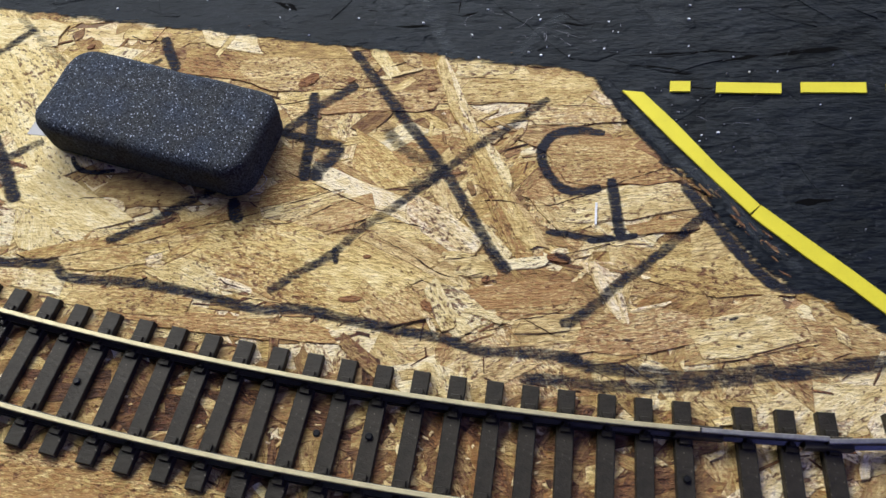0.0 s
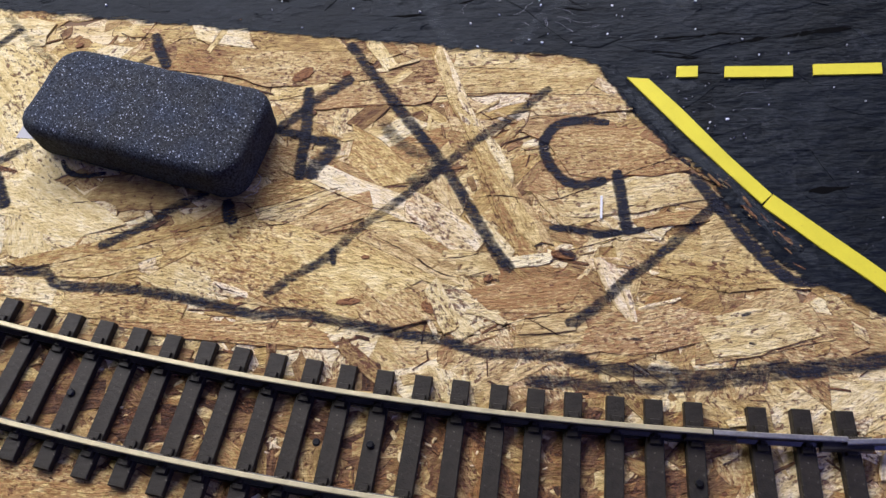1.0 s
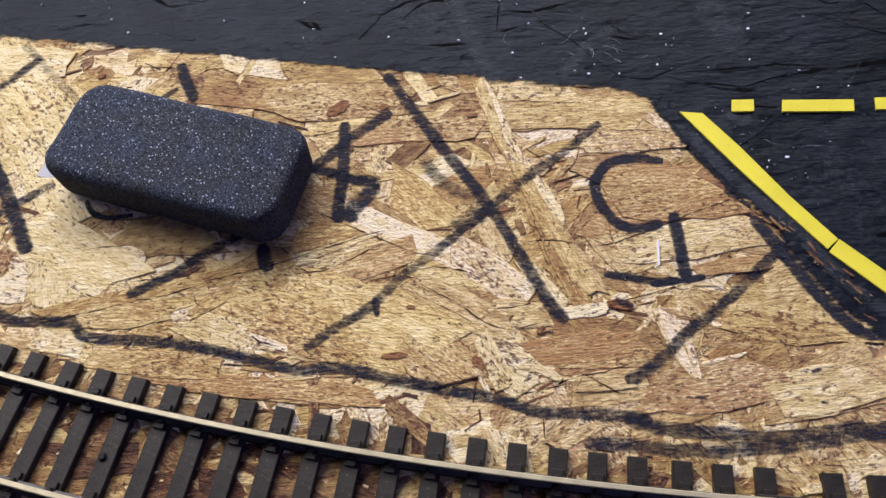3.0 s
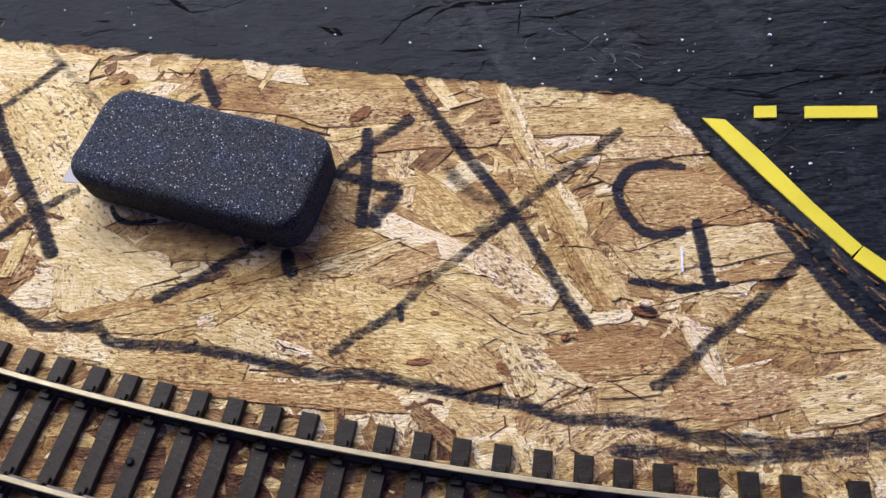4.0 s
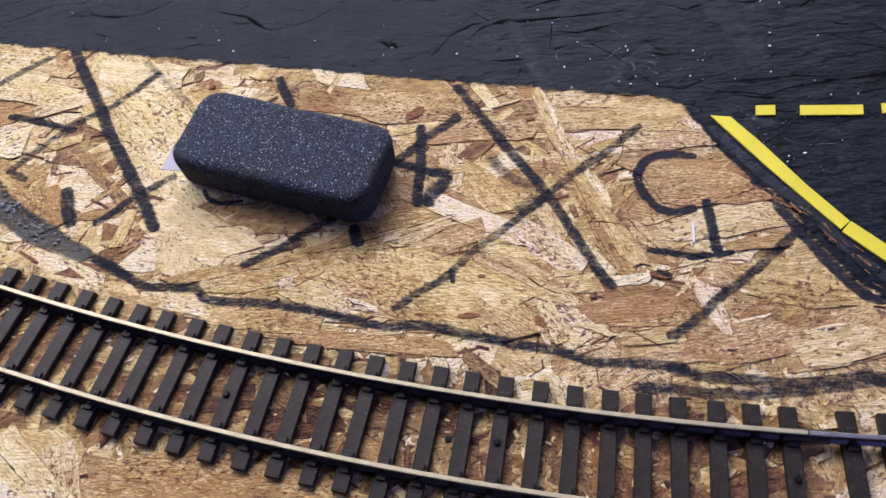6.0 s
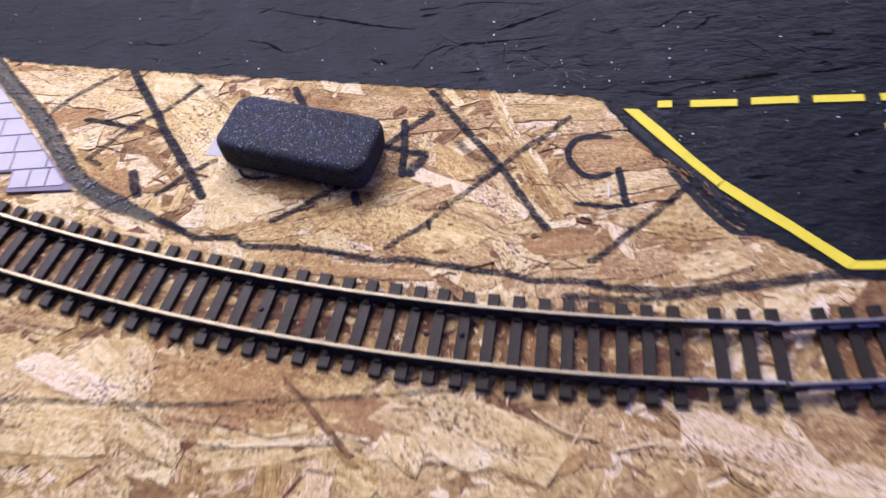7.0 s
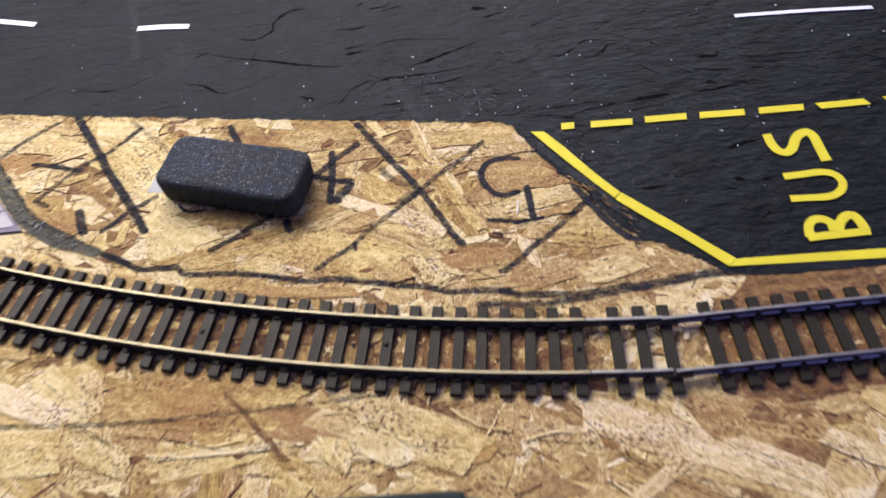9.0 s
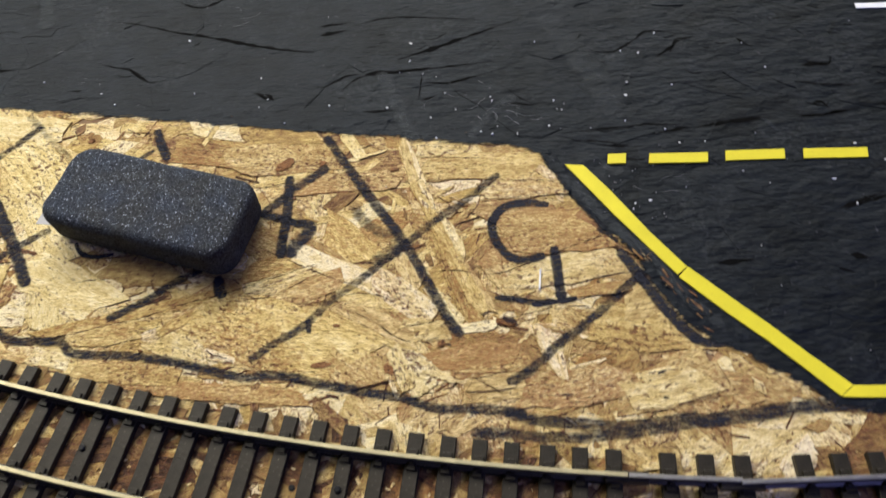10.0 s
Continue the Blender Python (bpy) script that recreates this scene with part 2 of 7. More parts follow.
def foam_material():
    m, nodes, links, p = material("sparkling_black_foam")
    vec = place_mm(nodes, links)
    pit = noise_tex(nodes, links, vec, 2.2, 5.0, 0.7)
    cells = nodes.new("ShaderNodeTexVoronoi")
    cells.inputs["Scale"].default_value = 1.75
    links.new(vec, cells.inputs["Vector"])
    near = ramp(nodes, [(0.17, 1.0), (0.32, 0.0)])
    links.new(cells.outputs["Distance"], near.inputs["Fac"])
    few = nodes.new("ShaderNodeSeparateColor")
    links.new(cells.outputs["Color"], few.inputs["Color"])
    some = ramp(nodes, [(0.80, 0.0), (0.90, 1.0)])
    links.new(few.outputs["Red"], some.inputs["Fac"])
    # no wear here: worn keeps the painted glints to upward, lamp-facing sides
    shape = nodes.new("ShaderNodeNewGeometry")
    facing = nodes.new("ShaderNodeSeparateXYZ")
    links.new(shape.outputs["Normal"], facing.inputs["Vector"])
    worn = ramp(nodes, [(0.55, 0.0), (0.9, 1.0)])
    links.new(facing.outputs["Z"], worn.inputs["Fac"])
    # a second, finer set of painted glints
    dust_glint = nodes.new("ShaderNodeTexVoronoi")
    dust_glint.inputs["Scale"].default_value = 4.2
    links.new(vec, dust_glint.inputs["Vector"])
    glint_near = ramp(nodes, [(0.15, 0.8), (0.34, 0.0)])
    links.new(dust_glint.outputs["Distance"], glint_near.inputs["Fac"])
    glint_few = nodes.new("ShaderNodeSeparateColor")
    links.new(dust_glint.outputs["Color"], glint_few.inputs["Color"])
    glint_some = ramp(nodes, [(0.76, 0.0), (0.88, 1.0)])
    links.new(glint_few.outputs["Green"], glint_some.inputs["Fac"])
    small = math_node(nodes, links, "MULTIPLY", glint_near.outputs["Color"], glint_some.outputs["Color"])
    glint = math_node(nodes, links, "MULTIPLY", near.outputs["Color"], some.outputs["Color"])
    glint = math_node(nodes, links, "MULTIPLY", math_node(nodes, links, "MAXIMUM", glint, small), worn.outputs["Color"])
    r = ramp(nodes, [(0.38, (0.006, 0.0065, 0.008)), (0.66, (0.090, 0.096, 0.104))])
    links.new(pit.outputs["Fac"], r.inputs["Fac"])
    patch = noise_tex(nodes, links, vec, 0.11, 3.0, 0.6)
    hue = ramp(nodes, [(0.38, (0.86, 0.86, 0.84)), (0.62, (0.86, 0.98, 1.22))])
    links.new(patch.outputs["Fac"], hue.inputs["Fac"])
    # sparkle is partly painted: a pale blue-white colour at each glint
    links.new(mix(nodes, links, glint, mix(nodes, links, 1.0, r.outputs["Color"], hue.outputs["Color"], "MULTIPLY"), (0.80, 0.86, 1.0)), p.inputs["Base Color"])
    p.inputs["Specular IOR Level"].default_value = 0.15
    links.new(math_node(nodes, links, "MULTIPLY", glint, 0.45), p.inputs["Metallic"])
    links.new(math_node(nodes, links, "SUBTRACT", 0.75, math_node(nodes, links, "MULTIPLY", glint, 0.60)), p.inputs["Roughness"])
    # each grain is a small mirror with a lean of its own
    lean = nodes.new("ShaderNodeVectorMath")
    lean.operation = "MULTIPLY_ADD"
    links.new(cells.outputs["Color"], lean.inputs[0])
    lean.inputs[1].default_value, lean.inputs[2].default_value = (0.7, 0.7, 0.7), (-0.35, -0.35, -0.35)
    share = nodes.new("ShaderNodeVectorMath")
    share.operation = "SCALE"
    links.new(lean.outputs[0], share.inputs[0])
    links.new(glint, share.inputs["Scale"])
    total = nodes.new("ShaderNodeVectorMath")
    total.operation = "ADD"
    links.new(share.outputs[0], total.inputs[0])
    links.new(bump(nodes, links, pit.outputs["Fac"], 0.0004), total.inputs[1])
    unit = nodes.new("ShaderNodeVectorMath")
    unit.operation = "NORMALIZE"
    links.new(total.outputs[0], unit.inputs[0])
    links.new(unit.outputs[0], p.inputs["Normal"])
    return m


WOOD = wood_material()
CORE = plain_material("dark_strand_core", (0.20, 0.115, 0.055), 0.85, relief=0.0002)
INK = ink_material()
GLUE_STAIN = ink_material("glue_stain", (0.150, 0.150, 0.120), 0.90)
RUST_STAIN = ink_material("rust_stain", (0.42, 0.11, 0.02), 0.75)
CHALK = ink_material("chalk_smear", (0.10, 0.112, 0.118), 0.72)
# dark colour standing in for shade in the gaps between flakes
GAP = plain_material("gap_shade", (0.050, 0.026, 0.014), 0.85, relief=0, spec=0.1)
ROAD = road_material(True)
ROAD_RELIEF = road_material(False)
FOAM = foam_material()
SLEEPER = plain_material("black_plastic", (0.0195, 0.0160, 0.0110), 0.55, spec=0.30, tint=(1.0, 0.94, 0.84), vary=0.6, scale=0.3, relief=0.00012, relief_scale=1.6, spot=(0.24, 0.20, 0.15))
TURNOUT_PLASTIC = plain_material("charcoal_plastic", (0.0150, 0.0145, 0.0140), 0.5, spec=0.30, vary=0.6, scale=0.3, relief=0.00010, relief_scale=1.6, spot=(0.14, 0.13, 0.12))
RAIL_TOP = plain_material("worn_brass_rail", (0.50, 0.435, 0.255), 0.55, metal=0.48, vary=0.22, relief=0.00001)
RAIL_DULL = plain_material("dull_steel_rail", (0.58, 0.56, 0.54), 0.44, metal=1.0, vary=0.3, relief=0.00001)
RAIL_SIDE = plain_material("tarnished_rail_side", (0.055, 0.047, 0.037), 0.4, metal=0.3, vary=0.4, relief=0.00003)
YELLOW = plain_material("yellow_card", (0.70, 0.60, 0.035), 0.62, spec=0.3, vary=0.11, scale=0.12, relief=0.00002, spot=(0.50, 0.36, 0.04))
DUST = plain_material("pale_dust", (0.22, 0.22, 0.24), 0.9, relief=0)
WHITE = plain_material("white_card", (0.75, 0.75, 0.78), 0.6, vary=0.08)
LILAC = plain_material("lilac_paving_card", (0.43, 0.415, 0.415), 0.65, vary=0.10, scale=0.12, relief=0.00004)
JOINT = plain_material("grey_joint_card", (0.21, 0.185, 0.235), 0.8, vary=0.2)
GLUE = plain_material("grey_dried_glue", (0.20, 0.20, 0.175), 0.5, vary=0.8, scale=0.5, relief=0.0005, relief_scale=0.9, spot=(0.5, 0.47, 0.42))
GREEN = plain_material("dark_green_satin_paint", (0.0014, 0.0118, 0.0205), 0.375, spec=0.58, tint=(0.68, 0.97, 1.0), vary=0.14, scale=0.05, relief=0.0000016, relief_scale=3.0, uneven=0.03)
NOSE_YELLOW = plain_material("yellow_satin_paint", (0.86, 0.58, 0.008), 0.35, vary=0.05, scale=0.1, relief=0.000004, relief_scale=6.0)
BLACK = plain_material("black_satin_paint", (0.007, 0.007, 0.008), 0.45, vary=0.3, spec=0.22)
# flat matte black standing in for shade in road cracks, exhaust ports and grooves
PIT = plain_material("recess_shade", (0.003, 0.003, 0.003), 0.9, vary=0.2, relief=0, spec=0.05)
GLASS_DARK = plain_material("dark_cab_glazing", (0.006, 0.006, 0.009), 0.08, vary=0.1, relief=0)
STEEL = plain_material("bright_steel", (0.74, 0.75, 0.79), 0.46, metal=0.8, vary=0.12, relief=0)
WALL = plain_material("dark_wall_paint", (0.16, 0.155, 0.15), 0.8, vary=0.05, scale=0.004, relief=0.0002, relief_scale=0.2)
FLOOR = plain_material("grey_floor", (0.07, 0.066, 0.062), 0.7, vary=0.2, scale=0.01, relief=0.0002, relief_scale=0.2)
LAMP_HOUSING = plain_material("white_lamp_housing", (0.8, 0.8, 0.8), 0.5, vary=0.03)

# ---- building helpers ----


def mesh_from(name, verts, faces, mats, slots=None, floats=None, vectors=None, smooth=False):
    me = bpy.data.meshes.new(name)
    me.from_pydata([tuple(c * MM for c in v) for v in verts], [], faces)
    for m in mats if isinstance(mats, (list, tuple)) else [mats]:
        me.materials.append(m)
    if slots:
        me.polygons.foreach_set("material_index", slots)
    for key, values in (floats or {}).items():
        me.attributes.new(key, "FLOAT", "POINT").data.foreach_set("value", values)
    for key, values in (vectors or {}).items():
        me.attributes.new(key, "FLOAT_VECTOR", "POINT").data.foreach_set("vector", [c for v in values for c in v])
    if smooth:
        me.polygons.foreach_set("use_smooth", [True] * len(me.polygons))
    me.update()
    return me


def thing(name, x, y, z, label, category, group="", kind="", turn=0.0):
    ob = new(name)
    ob.empty_display_size = 0.01
    ob.matrix_basis = pose(x * MM, y * MM, z * MM, 0, 0, turn)
    return tagged(ob, label, category, group, kind)


def child(name, me, parent, m=None, label=""):
    """A part whose mesh is laid out in the world; m is its pose there."""
    ob = new(name, me)
    ob.parent = parent
    ob.matrix_parent_inverse = parent.matrix_basis.inverted()
    if m is not None:
        ob.matrix_basis = m
    return tagged(ob, label) if label else ob


def part(name, me, parent, label="", m=None):
    """A part whose mesh is laid out in its parent's own axes."""
    ob = new(name, me)
    ob.parent = parent
    if m is not None:
        ob.matrix_basis = m
    return tagged(ob, label) if label else ob


def prism(outline, z0, z1, rim=0.0):
    """Verts and faces of an upright plate with a small bevel along its upper edge."""
    n = len(outline)
    cx, cy = sum(p[0] for p in outline) / n, sum(p[1] for p in outline) / n
    verts = [(x, y, z0) for x, y in outline]
    if rim:
        verts += [(x, y, z1 - rim) for x, y in outline]
    k = []
    for i in range(n):
        a, b, c = Vector(outline[i - 1]), Vector(outline[i]), Vector(outline[(i + 1) % n])
        d = ((b - a).normalized() + (c - b).normalized())
        d = Vector((-d.y, d.x)).normalized() if d.length > 1e-6 else Vector((0, 0))
        k.append((b.x + d.x * rim, b.y + d.y * rim, z1))
    verts += k
    faces = []
    for ring in range(2 if rim else 1):
        for i in range(n):
            a, b = ring * n + i, ring * n + (i + 1) % n
            faces.append((a, b, b + n, a + n))
    top = len(verts) - n
    faces.append(tuple(range(top, top + n)))
    faces.append(tuple(range(n - 1, -1, -1)))
    return verts, faces


def box_mesh(name, sx, sy, z0, z1, mat, rim=0.0):
    o = [(-sx / 2, -sy / 2), (sx / 2, -sy / 2), (sx / 2, sy / 2), (-sx / 2, sy / 2)]
    return mesh_from(name, *prism(o, z0, z1, rim), mat)


def smooth_line(points, step=1.5):
    """Catmull-Rom through the points, sampled about every step millimetres."""
    p = [Vector(q) for q in points]
    p = [2 * p[0] - p[1]] + p + [2 * p[-1] - p[-2]]
    out = []
    for i in range(1, len(p) - 2):
        n = max(1, int((p[i + 1] - p[i]).length / step))
        for k in range(n):
            t = k / n
            out.append(0.5 * (2 * p[i] + (p[i + 1] - p[i - 1]) * t + (2 * p[i - 1] - 5 * p[i] + 4 * p[i + 1] - p[i + 2]) * t * t
                              + (3 * p[i] - p[i - 1] - 3 * p[i + 1] + p[i + 2]) * t ** 3))
    out.append(p[-2])
    return out


def normals_2d(line):
    out = []
    for i in range(len(line)):
        d = (line[min(i + 1, len(line) - 1)] - line[max(i - 1, 0)]).normalized()
        out.append(Vector((-d.y, d.x)))
    return out


# ---- room ----
# unseen enclosure, added to shape reflections; dark so that little light bounces
ROOM = 1900.0
tagged(new("floor", box_mesh("floor", 2 * ROOM + 200, 2 * ROOM + 200, -120, -18.0, FLOOR)), "unseen dark grey floor under the layout board", "floor", kind="structure")
tagged(new("ceiling", box_mesh("ceiling", 2 * ROOM + 200, 2 * ROOM + 200, 1900, 2000, WALL)), "unseen dark grey ceiling", "ceiling", kind="structure")
for wall_name, wx, wy, sx, sy in (("wall_north", 0, ROOM + 50, 2 * ROOM + 200, 100), ("wall_south", 0, -ROOM - 50, 2 * ROOM + 200, 100),
                                  ("wall_east", ROOM + 50, 0, 100, 2 * ROOM), ("wall_west", -ROOM - 50, 0, 100, 2 * ROOM)):
    w = new(wall_name, box_mesh(wall_name, sx, sy, -18, 1900, WALL))
    w.matrix_basis = pose(wx * MM, wy * MM, 0)
    tagged(w, "unseen dark grey room wall", "wall", kind="structure")
light = thing("ceiling_light", -360, 668, 670, "white batten light with a long tube", "ceiling light")
child("housing", box_mesh("housing", 1170, 150, 15, 60, LAMP_HOUSING, 4), light, pose(-0.36, 0.668, 0.67, 0, 0, 29.0))
for dx in (-400, 400):
    child("hanger", box_mesh("hanger", 12, 12, 58, 1232, LAMP_HOUSING), light, pose(-0.36 + dx * MM * 0.87, 0.668 + dx * MM * 0.49, 0.67))
# unseen panel, added to carry the assumed wall light
tagged(new("wall_light", box_mesh("wall_light", 1860, 45, 550, 890, LAMP_HOUSING, 4)), "assumed white panel light on the far wall, unseen", "wall light").matrix_basis = pose(0.20, 1.877, 0)

# unseen housing and hanger, added to carry the assumed blue light
led = thing("assumed_blue_lamp", 280, -140, 290, "assumed small blue panel lamp over the turnout, unseen", "lamp")
child("housing", box_mesh("housing", 150, 130, 8, 22, BLACK, 3), led, look((0.28, -0.14, 0.29), (0.09, -0.05, 0)))
child("hanger", box_mesh("hanger", 8, 8, 14, 1612, BLACK), led, pose(0.287, -0.143, 0.288))

# ---- strand board ----
board = thing("strand_board", 0, 80, -18, "raw oriented strand board with black marker lines drawn on it", "board")
child("core", box_mesh("core", 760, 462, -18, -0.12, CORE), board, pose(0, 0.149, 0))
rng = random.Random(7)
GROUND_V, GROUND_F = [], []
ROAD_V, ROAD_F = [], []


def strand_shape(cx, cy, length, width, angle, z, tone, r, ragged=1.0, thick=0.55, lean=0.10):
    """One wood flake: a thin plate with wavy sides, torn ends and a slight tilt."""
    ca, sa = math.cos(radians(angle)), math.sin(radians(angle))
    top, n = [], max(3, min(6, int(length / 5)))
    slant0, slant1 = r.uniform(-0.45, 0.45) * width, r.uniform(-0.45, 0.45) * width
    bow = r.uniform(-0.06, 0.06) * width
    for side in (-1, 1):
        run = range(n + 1) if side < 0 else range(n, -1, -1)
        for k in run:
            f = k / n
            u = (f - 0.5) * length + side * ((1 - f) * slant0 + f * slant1) * (1 if k in (0, n) else 0.4)
            v = side * width / 2 * (1 - 0.18 * abs(2 * f - 1) ** 3 * ragged) + r.uniform(-0.07, 0.07) * width * ragged + bow * math.sin(math.pi * f)
            top.append((u, v))
        e = (0.5 if side < 0 else -0.5) * length
        top.append((e + r.uniform(-0.04, 0.05) * length * ragged, side * width * r.uniform(-0.2, 0.2)))
    tilt_u, tilt_v = r.uniform(-lean, lean) / max(length, 8), r.uniform(-lean, lean) / max(width, 3)
    seed = r.uniform(0, 900)
    verts, grain = [], []
    m = len(top)
    tones, inset = [], r.uniform(0.12, 0.42)
    # rims darkened at random: cut edges, plus painted shade in gaps between flakes
    rim = [tone - (r.uniform(0.1, 0.75) if r.random() < 0.6 else 0.0) for _ in top]
    for shrink, drop in ((0.0, thick), (0.0, 0.05), (inset, 0.0)):
        tones += rim if shrink == 0.0 else [tone] * m
        for u, v in top:
            d = math.hypot(u, v) or 1.0
            uu, vv = u - shrink * u / d, v - shrink * v / d
            verts.append((cx + uu * ca - vv * sa, cy + uu * sa + vv * ca, z + uu * tilt_u + vv * tilt_v - drop))
            grain.append((uu + seed, vv + seed * 0.37, seed * 0.11))
    faces = [(ring * m + i, ring * m + (i + 1) % m, ring * m + m + (i + 1) % m, ring * m + m + i) for ring in (0, 1) for i in range(m)]
    faces.append(tuple(range(2 * m, 3 * m)))
    return verts, faces, grain, tones


def keep_ground(verts, faces):
    base = len(GROUND_V)
    GROUND_V.extend(verts)
    GROUND_F.extend(tuple(i + base for i in f) for f in faces)


def strand(cx, cy, length, width, angle, tone, z=None, ragged=1.0, ruddy=None):
    """A single larger flake that can be told from its neighbours."""
    z = z if z is not None else rng.uniform(0.42, 0.52)
    tone = max(tone, 0.62) if (ruddy or 0) > 0.1 else tone
    v, f, g, t = strand_shape(cx, cy, length, width, angle, z, tone, rng, ragged)
    while any(p[1] > edge_y(p[0]) + 5.2 for p in v) and length > 3 and z < 0.7:
        length, width = length * 0.85, width * 0.92
        v, f, g, t = strand_shape(cx, cy, length, width, angle, z, tone, rng, ragged)
    keep_ground(v, f)
    return child("wood_strand", mesh_from("wood_strand", v, f, WOOD, floats={"tone": t, "ruddy": [rng.gauss(0.0, 0.07) if ruddy is None else ruddy] * len(t)}, vectors={"grain": g}), board)


def joined_strands(name, parent, count, xr, yr, keep, z, mat, size, r, tones, slim=None, whole=False, thick=0.55, lean=0.10, wild=0.25):
    verts, faces, grain, tone, ruddy = [], [], [], [], []
    for _ in range(count):
        x, y = r.uniform(*xr), r.uniform(*yr)
        if not keep(x, y):
            continue
        length = r.triangular(*size)
        width = max(0.22, length * r.uniform(*slim)) if slim else min(length * 0.8, length * r.uniform(0.16, 0.5) + 0.8)
        angle = r.gauss(0, 34) if r.random() > wild else r.uniform(0, 180)
        v, f, g, t = strand_shape(x, y, length, width, angle, r.uniform(*z), min(1.0, max(0.0, r.gauss(*tones))), r, 1.0, thick, lean)
        if whole and not all(keep(p[0], p[1]) for p in v):
            continue
        base = len(verts)
        verts += v
        faces += [tuple(i + base for i in q) for q in f]
        grain += g
        tone += t
        ruddy += [r.gauss(0.0, 0.08)] * len(t)
    if mat == WOOD:
        keep_ground(verts, faces)
    if mat == ROAD_RELIEF:
        base = len(ROAD_V)
        ROAD_V.extend(verts)
        ROAD_F.extend(tuple(i + base for i in f) for f in faces)
    me = mesh_from(name, verts, faces, mat, floats={"tone": tone, "ruddy": ruddy}, vectors={"grain": grain})
    return tagged(child(name, me, parent), kind="stuff")


ROAD_EDGE = [(-380, 222), (-300, 208), (-221, 187.5), (-193, 174.8), (-181, 168.0), (-135.3, 158.1), (-83.6, 149.0), (-33.8, 139.9), (0, 134.4), (14.3, 131.8),
             (28, 129.4), (35, 126.6), (39.0, 121.0), (42.6, 114.2), (46.2, 107.4), (50.0, 101.6), (53.6, 97.4), (56.6, 92.6), (58.8, 87.4), (61.4, 81.8), (64.2, 76.8), (67.4, 72.2),
             (71.0, 69.2), (76.0, 66.6), (82.6, 61.8), (88.6, 57.4), (92.4, 54.3), (97, 51.6), (103, 49.8), (112, 48.8), (141, 48.0), (200, 47.0), (380, 44.0)]


def edge_y(x):
    """The road's lower edge at x."""
    for (xa, ya), (xb, yb) in zip(ROAD_EDGE, ROAD_EDGE[1:]):
        if xa <= x <= xb:
            return ya + (yb - ya) * (x - xa) / (xb - xa)
    return 200.0


def bare(x, y):
    return -81 < y < edge_y(x) + 5.2


joined_strands("strand_layer", board, 6600, (-375, 375), (-80, 222), bare, (-0.05, 0.34), WOOD, (8, 46, 18), random.Random(11), (0.69, 0.17), whole=True)
joined_strands("splinter_layer", board, 1700, (-230, 210), (-70, 180), bare, (0.18, 0.44), WOOD, (2, 13, 4), random.Random(12), (0.66, 0.20), whole=True)
# thin dark slivers laid on for the shade in cracks between strands
joined_strands("crack_shade_layer", board, 1500, (-230, 210), (-70, 180), bare, (0.34, 0.48), WOOD, (1.2, 10, 2.5), random.Random(13), (0.12, 0.10), (0.04, 0.16), whole=True)
joined_strands("edge_strand_layer", board, 9000, (-240, 215), (40, 195), lambda x, y: abs(y - edge_y(x)) < 5, (-0.04, 0.22), WOOD, (3, 13, 6), random.Random(14), (0.64, 0.16), whole=True)
strand(1.6, 122.6, 22.4, 3.1, -74, 0.7)
strand(10.2, 94.2, 40.0, 5.4, -73, 0.53)
strand(-25.2, 94.4, 27.5, 8.0, -29, 0.88)
strand(-31.3, 90.8, 27.0, 4.5, 16, 0.76)
strand(-21.7, 70.2, 37.1, 14.0, -10, 0.62)
strand(-5.7, 79.6, 22.5, 7.2, -34, 0.53)
strand(2.0, 64.7, 12.8, 9.5, -55, 0.86)
strand(37.9, 88.8, 41.4, 10.2, 7, 0.72)
strand(37.5, 100.0, 29.3, 10.7, 19, 0.4)
strand(34.7, 117.4, 26.8, 7.5, 7, 0.7)
strand(8.8, 124.2, 65.3, 11.1, 0, 0.46)
strand(-42.6, 130.6, 45.8, 9.7, -9, 0.49)
strand(-106.7, 131.6, 51.5, 24.6, -45, 0.77)
strand(-86.9, 85.5, 27.2, 10.5, -25, 0.82)
strand(-81.4, 72.2, 9.3, 6.3, -43, 0.79)
strand(57.2, 78.7, 35.9, 15.1, 13, 0.6)
strand(46.2, 63.4, 16.1, 11.3, 27, 0.44)
strand(59.1, 59.0, 21.5, 9.0, 22, 0.59)
strand(33.0, 72.2, 6.0, 6.1, -46, 0.92)
strand(35.1, 64.4, 9.6, 5.2, -74, 0.86)
strand(41.8, 63.7, 8.5, 1.0, 11, 0.84)
strand(24.4, 60.0, 23.7, 7.6, 5, 0.62)
strand(19.9, 68.1, 19.9, 9.9, -4, 0.38)
strand(-66.3, 79.3, 18.4, 6.4, 9, 0.65)
strand(-61.3, 76.0, 9.3, 2.3, -24, 0.92)
strand(-44.1, 70.0, 7.7, 2.3, -17, 0.92)
strand(-53.7, 140.8, 15.5, 8.0, -12, 0.9)
strand(-35.0, 136.8, 20.8, 6.8, -4, 0.53)
strand(-28.8, 59.2, 11.4, 3.3, 2, 0.49)
strand(0.1, 48.3, 7.3, 6.1, -69, 0.82)
strand(-10.8, 108.2, 13.1, 5.6, 31, 0.88)
strand(-26.0, 78.8, 27.4, 7.4, 3, 0.6)
strand(-68.3, 94.3, 21.8, 8.2, 1, 0.49)
strand(-32.2, 121.5, 11.8, 2.5, 12, 0.73)
strand(-23.1, 87.5, 13.7, 5.2, 19, 0.46)
strand(74.4, -4.4, 77.5, 19.7, -29, 0.69)
strand(90.9, 1.2, 28.1, 8.6, -9, 0.25)
strand(91.0, -7.0, 25.6, 7.7, -19, 0.3)
strand(86.7, 5.4, 14.1, 6.7, -18, 0.23)
strand(97.1, -3.6, 14.5, 8.5, -15, 0.28)
